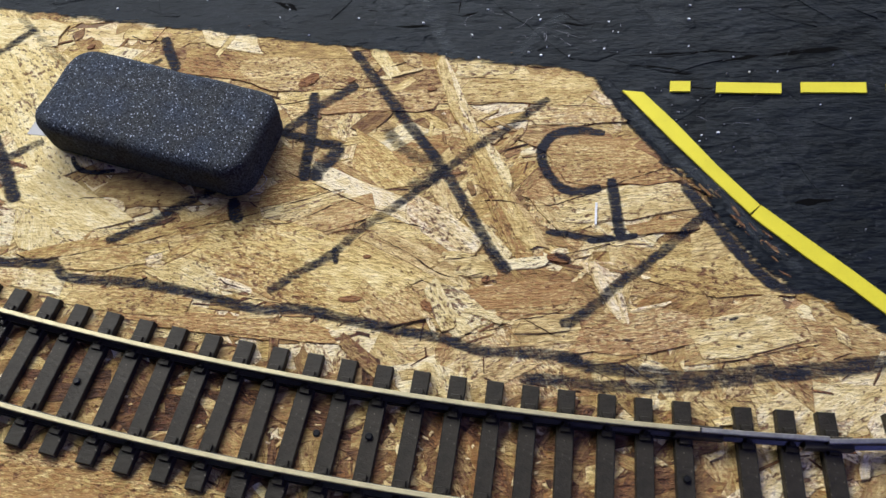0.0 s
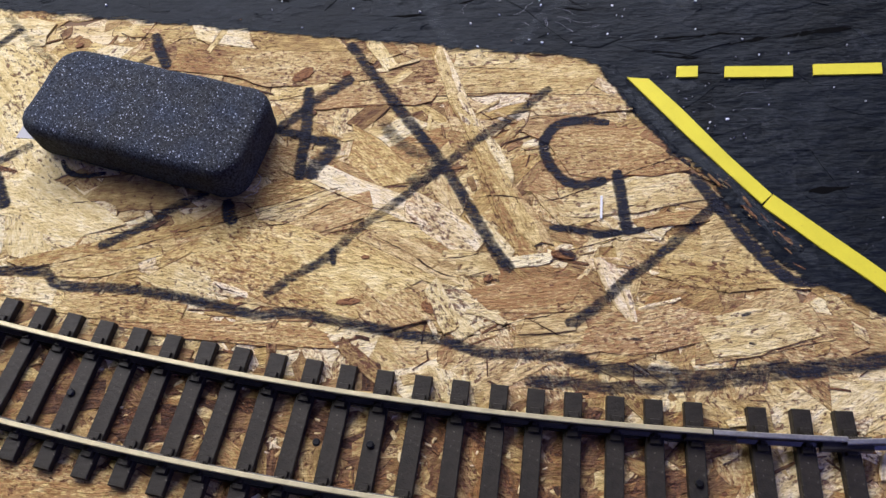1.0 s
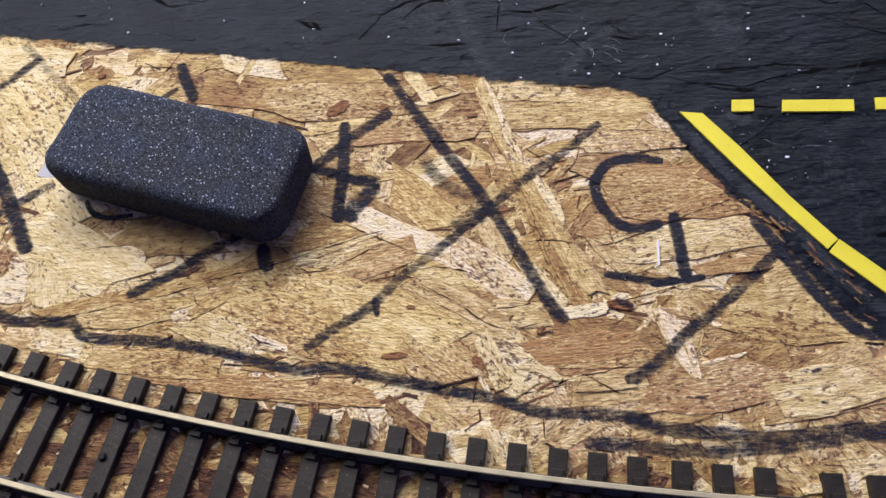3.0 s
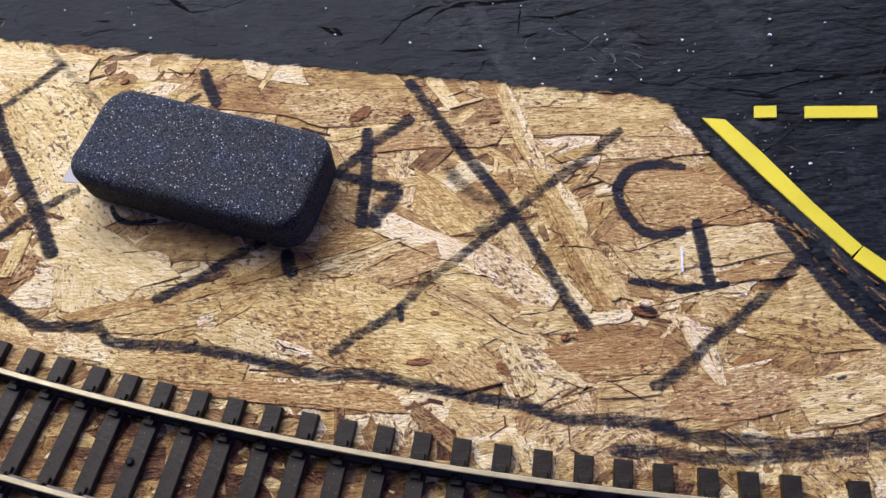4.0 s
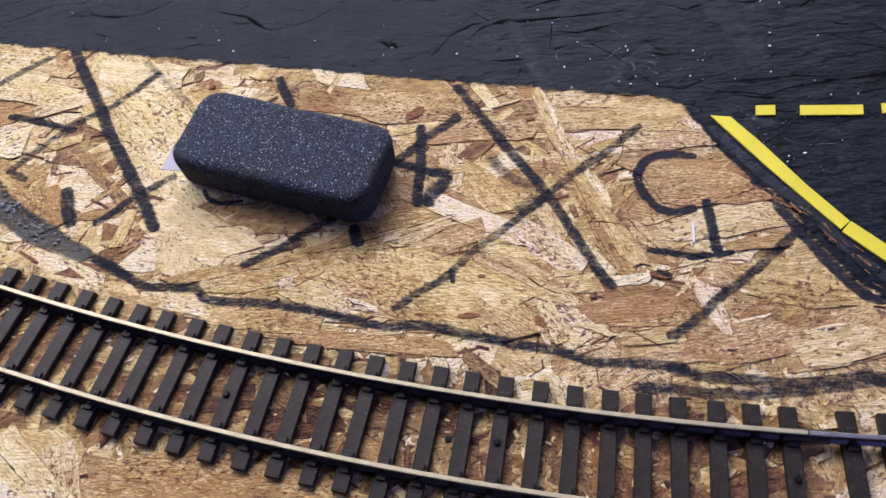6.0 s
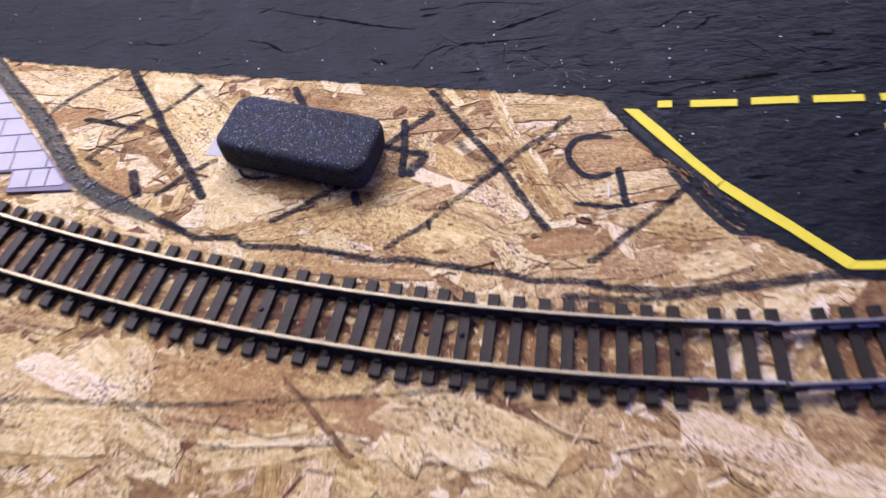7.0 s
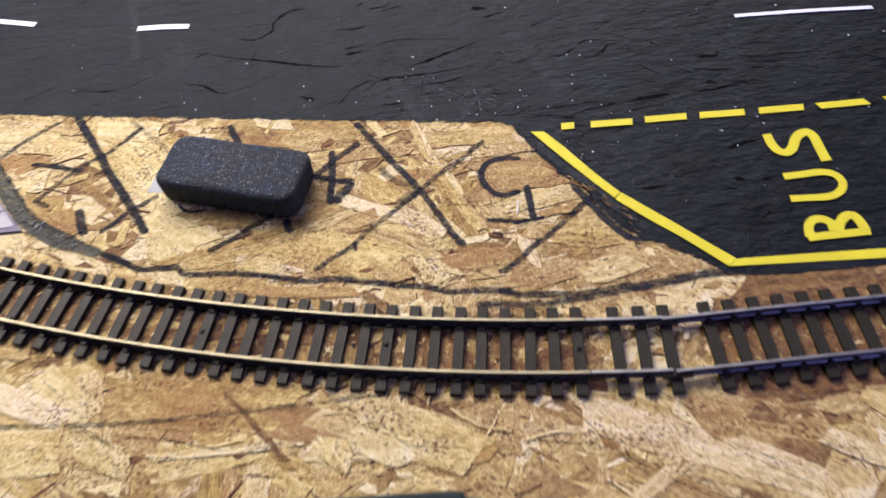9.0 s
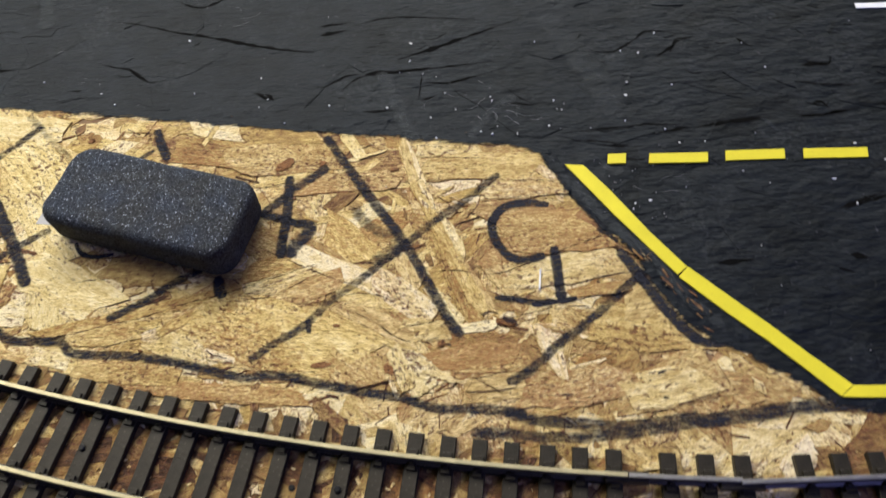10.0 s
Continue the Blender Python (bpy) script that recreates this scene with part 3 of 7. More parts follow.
strand(-20.7, 11.7, 36.6, 12.8, -24, 0.69)
strand(-52.0, 25.1, 8.5, 6.4, -38, 0.88)
strand(-70.2, 22.8, 67.7, 16.9, -14, 0.42)
strand(-132.6, 30.1, 56.0, 24.1, -17, 0.72)
strand(-126.1, 34.9, 29.8, 8.5, -26, 0.92)
strand(-56.5, 16.2, 37.4, 2.7, -48, 0.46)
strand(-95.4, 12.1, 27.6, 12.5, -14, 0.67)
strand(-151.1, 13.1, 44.2, 8.6, -6, 0.53)
strand(55.3, -15.9, 32.2, 5.2, 24, 0.62)
strand(-3.4, 8.0, 33.8, 10.6, -29, 0.62)
strand(121.5, 45.7, 49.2, 12.7, -3, 0.28)
strand(60.5, 16.1, 42.4, 9.1, -8, 0.76)
strand(119.7, 5.1, 23.9, 7.9, 11, 0.6)
strand(69.4, -19.3, 43.2, 5.2, -29, 0.49)
strand(-168.1, 47.9, 27.0, 16.9, -11, 0.77)
strand(-65.7, 7.4, 38.0, 6.5, 8, 0.77)
strand(30.3, 4.5, 20.2, 5.2, -11, 0.77)
strand(72.2, -23.0, 25.3, 3.9, -27, 0.57)
strand(102.7, -16.9, 23.8, 8.4, -34, 0.73)
strand(4.8, 8.3, 17.5, 4.3, -23, 0.49)
strand(-16.4, 119.1, 32.8, 6.5, -0, 0.6, 0.5, 1.0, 0.14)
strand(35.4, 99.6, 27.1, 10.5, 17, 0.49, 0.5, 1.0, 0.16)
strand(-26.3, 86.7, 16.3, 5.5, 11, 0.46, 0.5, 1.0, 0.2)
strand(31.6, 124.1, 18.2, 6.8, -13, 0.53, 0.5, 1.0, 0.18)
strand(15.8, 65.4, 17.6, 6.7, 8, 0.53, 0.5, 1.0, 0.17)
strand(37.6, 58.2, 21.3, 9.3, 15, 0.57, 0.5, 1.0, 0.16)
strand(60.8, 58.1, 22.1, 9.5, 3, 0.62, 0.48, 1.0, 0.1)
strand(-53.6, 63.2, 36.9, 4.0, -10, 0.53, 0.5, 1.0, 0.13)
strand(-26.2, 85.5, 12.6, 4.7, 1, 0.47, 0.5, 1.0, 0.18)
strand(-50.2, 82.4, 16.1, 7.9, 8, 0.62, 0.46, 1.0, 0.08)
strand(2.6, 120.6, 23.3, 4.1, -72, 0.86, 0.72, 1.0, -0.1)
strand(9.9, 102.1, 20.4, 4.8, -65, 0.81, 0.7, 1.0, -0.06)
strand(15.0, 86.4, 16.3, 5.8, -65, 0.62, 0.62, 1.0, 0.05)
strand(92.1, 1.8, 29.1, 14.3, -28, 0.3, 0.44, 1.0, 0.2)
strand(68.7, -4.1, 69.6, 12.5, -24, 0.84, 0.56, 1.0, -0.03)
strand(-80.2, 26.9, 44.9, 10.4, -9, 0.53, 0.48, 1.0, 0.15)
strand(-77.5, 18.4, 39.8, 7.2, -7, 0.49, 0.5, 1.0, 0.16)
strand(-67.5, 12.9, 19.9, 3.4, 5, 0.7, 0.55, 1.0, -0.05)
strand(18.9, 66.2, 17.1, 8.0, -0, 0.47, 0.55, 1.0, 0.2)
strand(39.8, 59.6, 25.2, 8.0, 8, 0.53, 0.54, 1.0, 0.17)
strand(8.1, 65.1, 7.9, 5.3, 26, 0.86, 0.6, 1.0, -0.1)
strand(57.7, 57.8, 22.4, 9.6, 16, 0.62, 0.52, 1.0, 0.06)
strand(39.0, 89.6, 35.8, 9.6, 6, 0.76, 0.56, 1.0, -0.08)
strand(46.6, 82.8, 14.5, 3.1, 5, 0.47, 0.6, 1.0, 0.16)
strand(55.8, 72.2, 24.5, 11.5, -9, 0.62, 0.54, 1.0, 0.0)
strand(-18.2, 92.8, 26.9, 5.8, -27, 0.9, 0.57, 1.0, -0.1)
strand(-8.8, 83.8, 18.6, 6.2, -15, 0.72, 0.54, 1.0, -0.08)
strand(-29.5, 90.0, 14.3, 3.1, 21, 0.76, 0.62, 1.0, -0.05)
strand(-26.0, 72.2, 32.5, 16.3, -12, 0.67, 0.5, 1.0, 0.06)
strand(-55.0, 73.4, 13.6, 7.1, -25, 0.81, 0.58, 1.0, -0.05)
strand(-40.5, 61.2, 34.3, 4.3, -7, 0.53, 0.58, 1.0, 0.15)
strand(-9.1, 75.9, 25.2, 5.3, -27, 0.65, 0.57, 1.0, -0.04)
strand(2.1, 66.2, 10.4, 6.1, -27, 0.88, 0.6, 1.0, -0.08)
strand(-31.8, 128.3, 32.9, 10.2, -1, 0.65, 0.52, 1.0, 0.12)
strand(8.9, 122.4, 22.0, 9.9, 1, 0.57, 0.52, 1.0, 0.15)
strand(-15.0, 100.5, 17.6, 9.5, -45, 0.7, 0.5, 1.0, 0.05)
strand(-140.6, 25.2, 47.4, 24.9, -14, 0.79, 0.5, 1.0, -0.12)
strand(-124.4, 34.3, 15.4, 8.7, -21, 0.92, 0.62, 1.0, -0.1)
strand(-104.2, 27.8, 27.0, 7.9, -70, 0.79, 0.56, 1.0, -0.08)
strand(-70.3, 27.9, 61.5, 15.3, -9, 0.57, 0.54, 1.0, 0.13)
strand(-50.6, 15.3, 44.2, 9.4, -2, 0.46, 0.56, 1.0, 0.2)
strand(-53.6, 25.7, 9.7, 5.7, -26, 0.93, 0.66, 1.0, -0.1)
strand(-26.4, 8.2, 21.7, 10.8, 1, 0.81, 0.56, 1.0, -0.06)
strand(-9.9, 11.0, 39.7, 12.1, -22, 0.65, 0.54, 1.0, -0.1)
strand(87.0, -0.8, 31.6, 19.9, -13, 0.36, 0.5, 1.0, 0.2)
strand(104.0, -22.5, 8.2, 4.7, 24, 0.9, 0.6, 1.0, -0.1)
strand(-47.6, 11.2, 15.5, 3.0, -10, 0.82, 0.6, 1.0, -0.08)
strand(69.8, 6.7, 9.6, 7.6, -34, 0.86, 0.55, 1.0, -0.1)
strand(-163.6, 51.8, 20.6, 8.6, -13, 0.82, 0.56, 1.0, -0.05)
strand(-141.4, 50.5, 23.6, 7.0, -19, 0.69, 0.58, 1.0, 0.05)
# the larger flakes, each laid over those before it
strand(-90.5, 88.2, 17.6, 10.5, -78, 0.84, 0.560, 0.8, -0.1)
strand(-98.7, 85.5, 7.3, 7.6, -6, 0.97, 0.563, 0.8, -0.12)
strand(-101.2, 92.3, 9.2, 3.9, 68, 0.5, 0.566, 0.8, 0.25)
strand(-105.1, 94.2, 10.9, 3.4, 80, 0.72, 0.570, 0.8, 0)
strand(-82.8, 85.6, 9.2, 6.1, -22, 0.9, 0.573, 0.8, -0.05)
strand(-76.8, 90.9, 10.4, 5.2, -11, 0.95, 0.576, 0.8, 0)
strand(-80.4, 88.9, 11.6, 2.4, -68, 0.5, 0.579, 0.8, 0.3)
strand(-75.2, 77.9, 15.6, 5.6, 0, 0.72, 0.582, 0.8, 0)
strand(-64.8, 79.4, 10.4, 3.8, 7, 0.64, 0.586, 0.8, -0.1)
strand(-74.4, 81.9, 35.9, 3.4, 11, 0.62, 0.589, 0.8, 0.05)
strand(-62.7, 77.6, 4.0, 2.1, 25, 0.97, 0.592, 0.8, -0.1)
strand(-60.1, 74.4, 5.2, 1.4, -17, 0.97, 0.595, 0.8, -0.1)
strand(-66.8, 67.8, 26.5, 5.1, -8, 0.62, 0.598, 0.8, 0.14)
strand(-86.2, 72.7, 11.0, 5.2, -12, 0.85, 0.602, 0.8, -0.05)
strand(-53.3, 73.5, 11.6, 6.6, -24, 0.82, 0.605, 0.8, -0.02)
strand(-33.0, 74.5, 43.9, 17.5, -21, 0.72, 0.608, 0.8, 0.06)
strand(-49.8, 86.5, 18.9, 3.9, 12, 0.6, 0.611, 0.8, 0.05)
strand(-25.5, 87.4, 18.7, 6.8, 15, 0.62, 0.614, 0.8, 0.22)
strand(-33.2, 94.9, 15.4, 5.8, 16, 0.6, 0.618, 0.8, 0.16)
strand(-31.2, 90.7, 19.1, 3.2, 15, 0.82, 0.621, 0.8, -0.06)
strand(-21.0, 93.7, 21.9, 5.9, -30, 0.95, 0.624, 0.8, -0.12)
strand(-44.8, 71.0, 8.4, 1.5, -22, 0.97, 0.627, 0.8, -0.1)
strand(-11.3, 66.7, 16.2, 11.8, -42, 0.68, 0.630, 0.8, 0.14)
strand(-1.0, 83.6, 18.6, 7.6, -41, 0.88, 0.634, 0.8, -0.04)
strand(-7.0, 77.2, 21.3, 5.3, -29, 0.64, 0.637, 0.8, -0.15)
strand(3.5, 75.0, 12.4, 5.5, -5, 0.62, 0.640, 0.8, -0.15)
strand(-1.6, 65.2, 11.1, 4.4, -69, 0.85, 0.643, 0.8, -0.05)
strand(15.5, 66.8, 20.2, 5.9, 3, 0.6, 0.646, 0.8, 0.26)
strand(9.3, 80.5, 13.2, 3.6, -55, 0.87, 0.650, 0.8, -0.05)
strand(13.1, 85.9, 20.8, 3.9, -72, 0.55, 0.653, 0.8, 0.1)
strand(16.7, 74.5, 9.1, 2.9, 6, 0.93, 0.656, 0.8, -0.08)
strand(19.5, 60.5, 11.2, 3.9, 3, 0.64, 0.659, 0.8, -0.12)
strand(19.4, 121.6, 38.0, 9.6, -2, 0.68, 0.662, 0.8, 0.2)
strand(11.8, 127.6, 18.3, 4.5, -7, 0.76, 0.666, 0.8, 0)
strand(30.9, 113.8, 23.8, 6.3, 1, 0.8, 0.669, 0.8, 0)
strand(36.6, 118.8, 8.9, 2.7, -40, 0.93, 0.672, 0.8, -0.05)
strand(34.9, 100.3, 25.1, 12.8, -2, 0.60, 0.675, 0.8, 0.27)
strand(21.6, 92.2, 6.5, 6.1, -27, 0.6, 0.678, 0.8, 0.2)
strand(38.8, 59.0, 23.0, 9.1, 5, 0.64, 0.682, 0.8, 0.2)
strand(57.8, 57.3, 19.5, 9.0, 10, 0.74, 0.685, 0.8, 0.06)
strand(-125.9, 32.1, 30.7, 7.8, -26, 0.97, 0.688, 0.8, -0.1)
strand(-112.0, 32.0, 30.1, 9.5, -44, 0.85, 0.691, 0.8, -0.1)
strand(-71.8, 25.4, 60.5, 16.2, -8, 0.64, 0.694, 0.8, 0.22)
strand(-129.1, 18.9, 36.8, 16.9, -8, 0.8, 0.698, 0.8, -0.04)
strand(-99.8, 13.9, 24.1, 8.4, -32, 0.8, 0.701, 0.8, -0.1)
strand(-89.2, 18.4, 15.8, 3.2, -12, 0.5, 0.704, 0.8, 0.25)
strand(-40.0, 15.9, 28.3, 10.5, -6, 0.6, 0.707, 0.8, 0.25)
strand(-12.6, 9.7, 49.2, 15.3, -25, 0.74, 0.710, 0.8, -0.1)
strand(-31.6, 6.6, 13.3, 8.2, -49, 0.86, 0.714, 0.8, -0.05)
strand(-17.5, 5.7, 16.7, 8.6, -30, 0.86, 0.717, 0.8, -0.05)
strand(-65.8, 9.8, 38.2, 2.3, -1, 0.92, 0.720, 0.8, -0.08)
strand(116.1, -12.1, 29.1, 6.3, -31, 0.82, 0.723, 0.8, 0)
strand(126.8, -1.6, 21.3, 6.6, -44, 0.66, 0.726, 0.8, 0)
strand(107.2, -23.4, 7.6, 6.9, 7, 0.92, 0.730, 0.8, -0.1)
strand(-160.0, 151.8, 46.0, 11.5, -8, 0.80, 0.600, 0.8, -0.10)
strand(-143.5, 141.5, 30.0, 8.0, -14, 0.82, 0.610, 0.8, -0.12)
strand(-137.0, 150.0, 16.0, 6.0, -18, 0.66, 0.615, 0.8, 0.10)
strand(-110.0, 145.5, 26.0, 9.0, -10, 0.86, 0.605, 0.8, -0.10)
strand(-101.5, 130.0, 24.0, 15.0, -48, 0.84, 0.612, 0.8, -0.10)
strand(-94.0, 112.0, 28.0, 14.0, -55, 0.86, 0.618, 0.8, -0.12)
strand(-87.0, 92.5, 26.0, 12.0, -30, 0.85, 0.622, 0.8, -0.10)
strand(-127.0, 101.5, 14.0, 11.0, -60, 0.60, 0.626, 0.8, 0.24)
strand(-139.5, 122.0, 3.4, 9.0, -8, 0.95, 0.632, 1.2, -0.10)
strand(-128.0, 136.5, 22.0, 5.0, 18, 0.80, 0.628, 0.8, -0.06)
nearby = random.Random(21)
for _ in range(70):
    sx, sy = nearby.uniform(-115, 75), nearby.uniform(42, 140)
    if sy < edge_y(sx) - 4:
        ln = nearby.triangular(6, 30, 12)
        strand(sx, sy, ln, max(0.7, ln * nearby.uniform(0.14, 0.42)), nearby.gauss(0, 40), min(1, max(0, nearby.gauss(0.63, 0.13))), nearby.uniform(0.35, 0.58))


def long_splinter(points, widths, tone, ruddy, z):
    """A bent strip of wood lying across the other flakes, with torn, darker sides."""
    line = smooth_line(points, 0.9)
    side, n = normals_2d(line), len(line)
    verts, grain, tones, run, cols = [], [], [], 0.0, (-1.0, -0.94, -0.4, 0.1, 0.6, 0.94, 1.0)
    for i, (p, q) in enumerate(zip(line, side)):
        run += (line[i] - line[i - 1]).length if i else 0
        w = (widths[0] + (widths[1] - widths[0]) * i / (n - 1)) / 2 * (1 + 0.16 * noise.noise((run * 0.35, z, 0)))
        w *= min(1, 0.5 + 0.15 * i, 0.5 + 0.15 * (n - 1 - i))
        for k, c in enumerate(cols):
            wob = 0.18 * noise.noise((run * 0.9, c * 3, z * 9))
            lift = -0.6 if k in (0, 6) else 0.10 * noise.noise((run * 0.2, c, 3.0)) - 0.06 * abs(c)
            verts.append((p.x + q.x * (c * w + wob), p.y + q.y * (c * w + wob), z + lift))
            grain.append((run + 40 * z, c * w + 17, z * 30))
            tones.append(tone - (0.45 if k in (0, 6) else 0.0) - 0.12 * max(0, -c))
    m = len(cols)
    faces = [(i * m + k, i * m + m + k, i * m + m + k + 1, i * m + k + 1)[::-1] for i in range(n - 1) for k in range(m - 1)]
    keep_ground(verts, faces)
    return child("wood_splinter", mesh_from("wood_splinter", verts, faces, WOOD, floats={"tone": tones, "ruddy": [ruddy] * len(tones)}, vectors={"grain": grain}), board)


long_splinter([(-0.7, 132.2), (0.9, 124.2), (2.8, 116.5), (5.6, 109.6), (8.5, 102.0), (10.9, 95.1), (13.9, 88.5), (16.4, 82.9), (18.6, 78.3)], (2.4, 4.2), 0.69, -0.08, 0.78)
long_splinter([(-12.8, 126.6), (-9.6, 127.8), (-5.3, 129.0)], (0.8, 1.2), 0.8, -0.1, 0.8)
long_splinter([(37.0, 62.9), (40.9, 63.7), (44.7, 64.3)], (1.2, 0.8), 0.85, -0.1, 0.85)
long_splinter([(30.3, 74.5), (31.8, 69.6), (33.5, 64.7), (35.6, 60.3)], (3.0, 2.2), 0.88, -0.1, 0.82)
long_splinter([(3.3, 63.8), (7.0, 63.3), (10.9, 61.1)], (1.6, 2.4), 0.8, -0.08, 0.8)
long_splinter([(-64.5, 28.4), (-57.8, 20.7), (-51.3, 12.2), (-45.1, 4.9)], (1.6, 1.8), 0.3, 0.1, 0.8)
long_splinter([(-77.1, 10.2), (-67.3, 11.5), (-57.5, 12.4)], (1.4, 1.0), 0.78, -0.08, 0.8)
long_splinter([(42.9, -23.1), (52.6, -16.8), (66.8, -8.5)], (1.0, 1.6), 0.8, -0.08, 0.82)
long_splinter([(21.9, 3.0), (31.0, 4.5), (39.5, 3.2)], (1.2, 0.9), 0.82, -0.05, 0.8)
long_splinter([(45.3, -11.5), (49.5, -13.9), (53.2, -17.9)], (0.8, 1.2), 0.78, -0.05, 0.8)
long_splinter([(50.5, -5.0), (60.4, -11.2), (74.1, -19.5)], (1.4, 1.0), 0.55, 0.08, 0.78)
long_splinter([(55.7, -19.1), (67.3, -24.0), (78.3, -29.8)], (1.2, 1.0), 0.6, 0.05, 0.78)
long_splinter([(38.2, 63.0), (41.5, 63.8), (45.6, 64.8)], (1.0, 0.8), 0.8, -0.05, 0.85)
long_splinter([(35.2, 67.0), (35.7, 63.7), (36.3, 60.1)], (2.6, 0.8), 0.86, -0.08, 0.86)
long_splinter([(38.9, -22.5), (50.6, -15.6), (64.3, -6.9)], (3.2, 3.0), 0.74, -0.06, 0.84)
long_splinter([(57.4, -9.3), (72.5, -19.8), (89.3, -32.4)], (2.0, 1.6), 0.56, 0.06, 0.74)
long_splinter([(48.4, -9.4), (63.4, -20.8), (77.6, -31.6)], (1.6, 1.4), 0.62, 0.02, 0.72)
long_splinter([(42.8, -10.4), (48.8, -15.8), (53.9, -20.2)], (0.9, 0.7), 0.85, -0.08, 0.86)
long_splinter([(125.9, -9.0), (118.3, -16.7), (110.3, -24.0)], (1.8, 2.2), 0.5, 0.08, 0.8)
long_splinter([(2.2, 15.3), (9.2, 9.6), (19.1, 5.9)], (1.2, 1.0), 0.78, -0.06, 0.8)
long_splinter([(11.5, 5.0), (13.7, 8.0), (15.5, 11.1)], (0.8, 0.8), 0.82, -0.06, 0.84)


def knot(cx, cy, a, b, angle, z=0.66):
    """A small dark oval knot in the wood."""
    ca, sa, n = math.cos(radians(angle)), math.sin(radians(angle)), 18
    verts, grain, tones = [], [], []
    for k, drop, t in ((1.0, 0.5, 0.10), (1.0, 0.04, 0.16), (0.72, 0.0, 0.04)):
        for i in range(n):
            f = 2 * math.pi * i / n
            w = 1 + 0.28 * noise.noise((3 * math.cos(f), 3 * math.sin(f), cx))
            u, v = a * k * w * math.cos(f), b * k * w * math.sin(f)
            verts.append((cx + u * ca - v * sa, cy + u * sa + v * ca, z - drop))
            grain.append((u + cx * 5, v + cy * 3, cx))
            tones.append(t)
    faces = [(r0 * n + i, r0 * n + (i + 1) % n, r0 * n + n + (i + 1) % n, r0 * n + n + i) for r0 in (0, 1) for i in range(n)] + [tuple(range(2 * n, 3 * n))]
    keep_ground(verts, faces)
    return child("knot", mesh_from("knot", verts, faces, WOOD, floats={"tone": tones, "ruddy": [0.3] * len(tones)}, vectors={"grain": grain}), board, label="dark brown knot")


knot(-32.9, 126.2, 2.9, 1.5, 38, 0.80)
knot(-89.8, 10.1, 2.6, 1.8, 10)
knot(-151.9, 39.2, 2.0, 1.5, 3)
knot(-58.3, 8.6, 2.2, 1.2, 25)
knot(-22.6, 126.0, 1.0, 0.8, 20, 0.80)
knot(-20.2, 67.0, 2.6, 0.7, 2, 0.82)
knot(-64.0, 73.1, 0.5, 0.3, 0, 0.82)
knot(23.5, 75.6, 2.6, 1.0, -12, 0.82)
knot(-2.9, 122.4, 1.2, 0.5, 5, 0.82)
knot(8.0, 70.9, 1.0, 0.8, 40, 0.82)
knot(-17.0, 76.9, 0.9, 0.5, 0, 0.82)
knot(-4.4, 65.1, 1.6, 1.0, -50, 0.82)
knot(-89.2, 139.2, 1.1, 0.6, 40)
# torn, splintered patches
for k, (cx, cy, hx, hy) in enumerate(((22, 76, 20, 8), (8, 108, 16, 9), (34, 68, 10, 7), (-60, 76, 12, 6), (4, 66, 10, 7), (-30, 104, 10, 8), (62, -12, 34, 12), (30, 6, 26, 8), (110, -8, 24, 14), (-70, 64, 14, 5))):
    joined_strands("torn_fibre_layer", board, 26, (cx - hx, cx + hx), (cy - hy, cy + hy), bare, (0.28, 0.52), WOOD, (2, 11, 3.5), random.Random(50 + k), (0.64, 0.15), (0.06, 0.24), whole=True, lean=0.15, wild=0.5)
# pale chips lying between the sleepers and scuffs beside the bay
for cx, cy, ln, w, a in ((-58, 42, 3.2, 1.0, 40), (-33, 38.5, 2.4, 0.9, -30), (12, 30, 3.0, 0.8, 65), (38.5, 32.5, 2.6, 1.0, -40), (49, 33.5, 3.4, 1.2, 20), (52, 40.0, 4.6, 1.8, 8), (-97, 59, 3.0, 1.1, 10),
                         (76, 31, 5.0, 2.0, 70), (2, 25.4, 3.4, 0.5, 80), (-3.4, 19.0, 4.2, 0.6, 75), (66, 36.0, 4.0, 1.5, -15)):
    strand(cx, cy, ln, w, a, 0.95, 0.75)
for cx, cy, ln, a in ((57.0, 95.2, 5.0, -60), (59.2, 93.0, 3.2, -48), (60.6, 89.8, 4.2, -62), (63.0, 86.6, 3.4, -50), (64.6, 83.0, 5.2, -52), (66.8, 80.8, 4.0, -44), (69.0, 76.6, 6.0, -40), (56.2, 92.0, 3.6, -30), (62.4, 83.4, 2.6, -70)):
    strand(cx, cy, ln, ln * 0.2, a, 0.42, 0.86)

# ---- felt pen lines on the board ----
GROUND = BVHTree.FromPolygons(GROUND_V, GROUND_F)
INK_LEVEL = [0.03]


def ground_z(x, y):
    """Height of the uneven board at a place."""
    hit = GROUND.ray_cast(Vector((x, y, 9.0)), Vector((0, 0, -1)))[0]
    return hit.z if hit else 0.0


def over_ground(x, y, reach=0.3):
    """The highest of the board round a place, so that a film of paint bridges small steps."""
    return max(ground_z(x + dx, y + dy) for dx, dy in ((0, 0), (reach, 0), (-reach, 0), (0, reach), (0, -reach), (0.7 * reach, 0.7 * reach), (-0.7 * reach, -0.7 * reach), (0.7 * reach, -0.7 * reach), (-0.7 * reach, 0.7 * reach)))


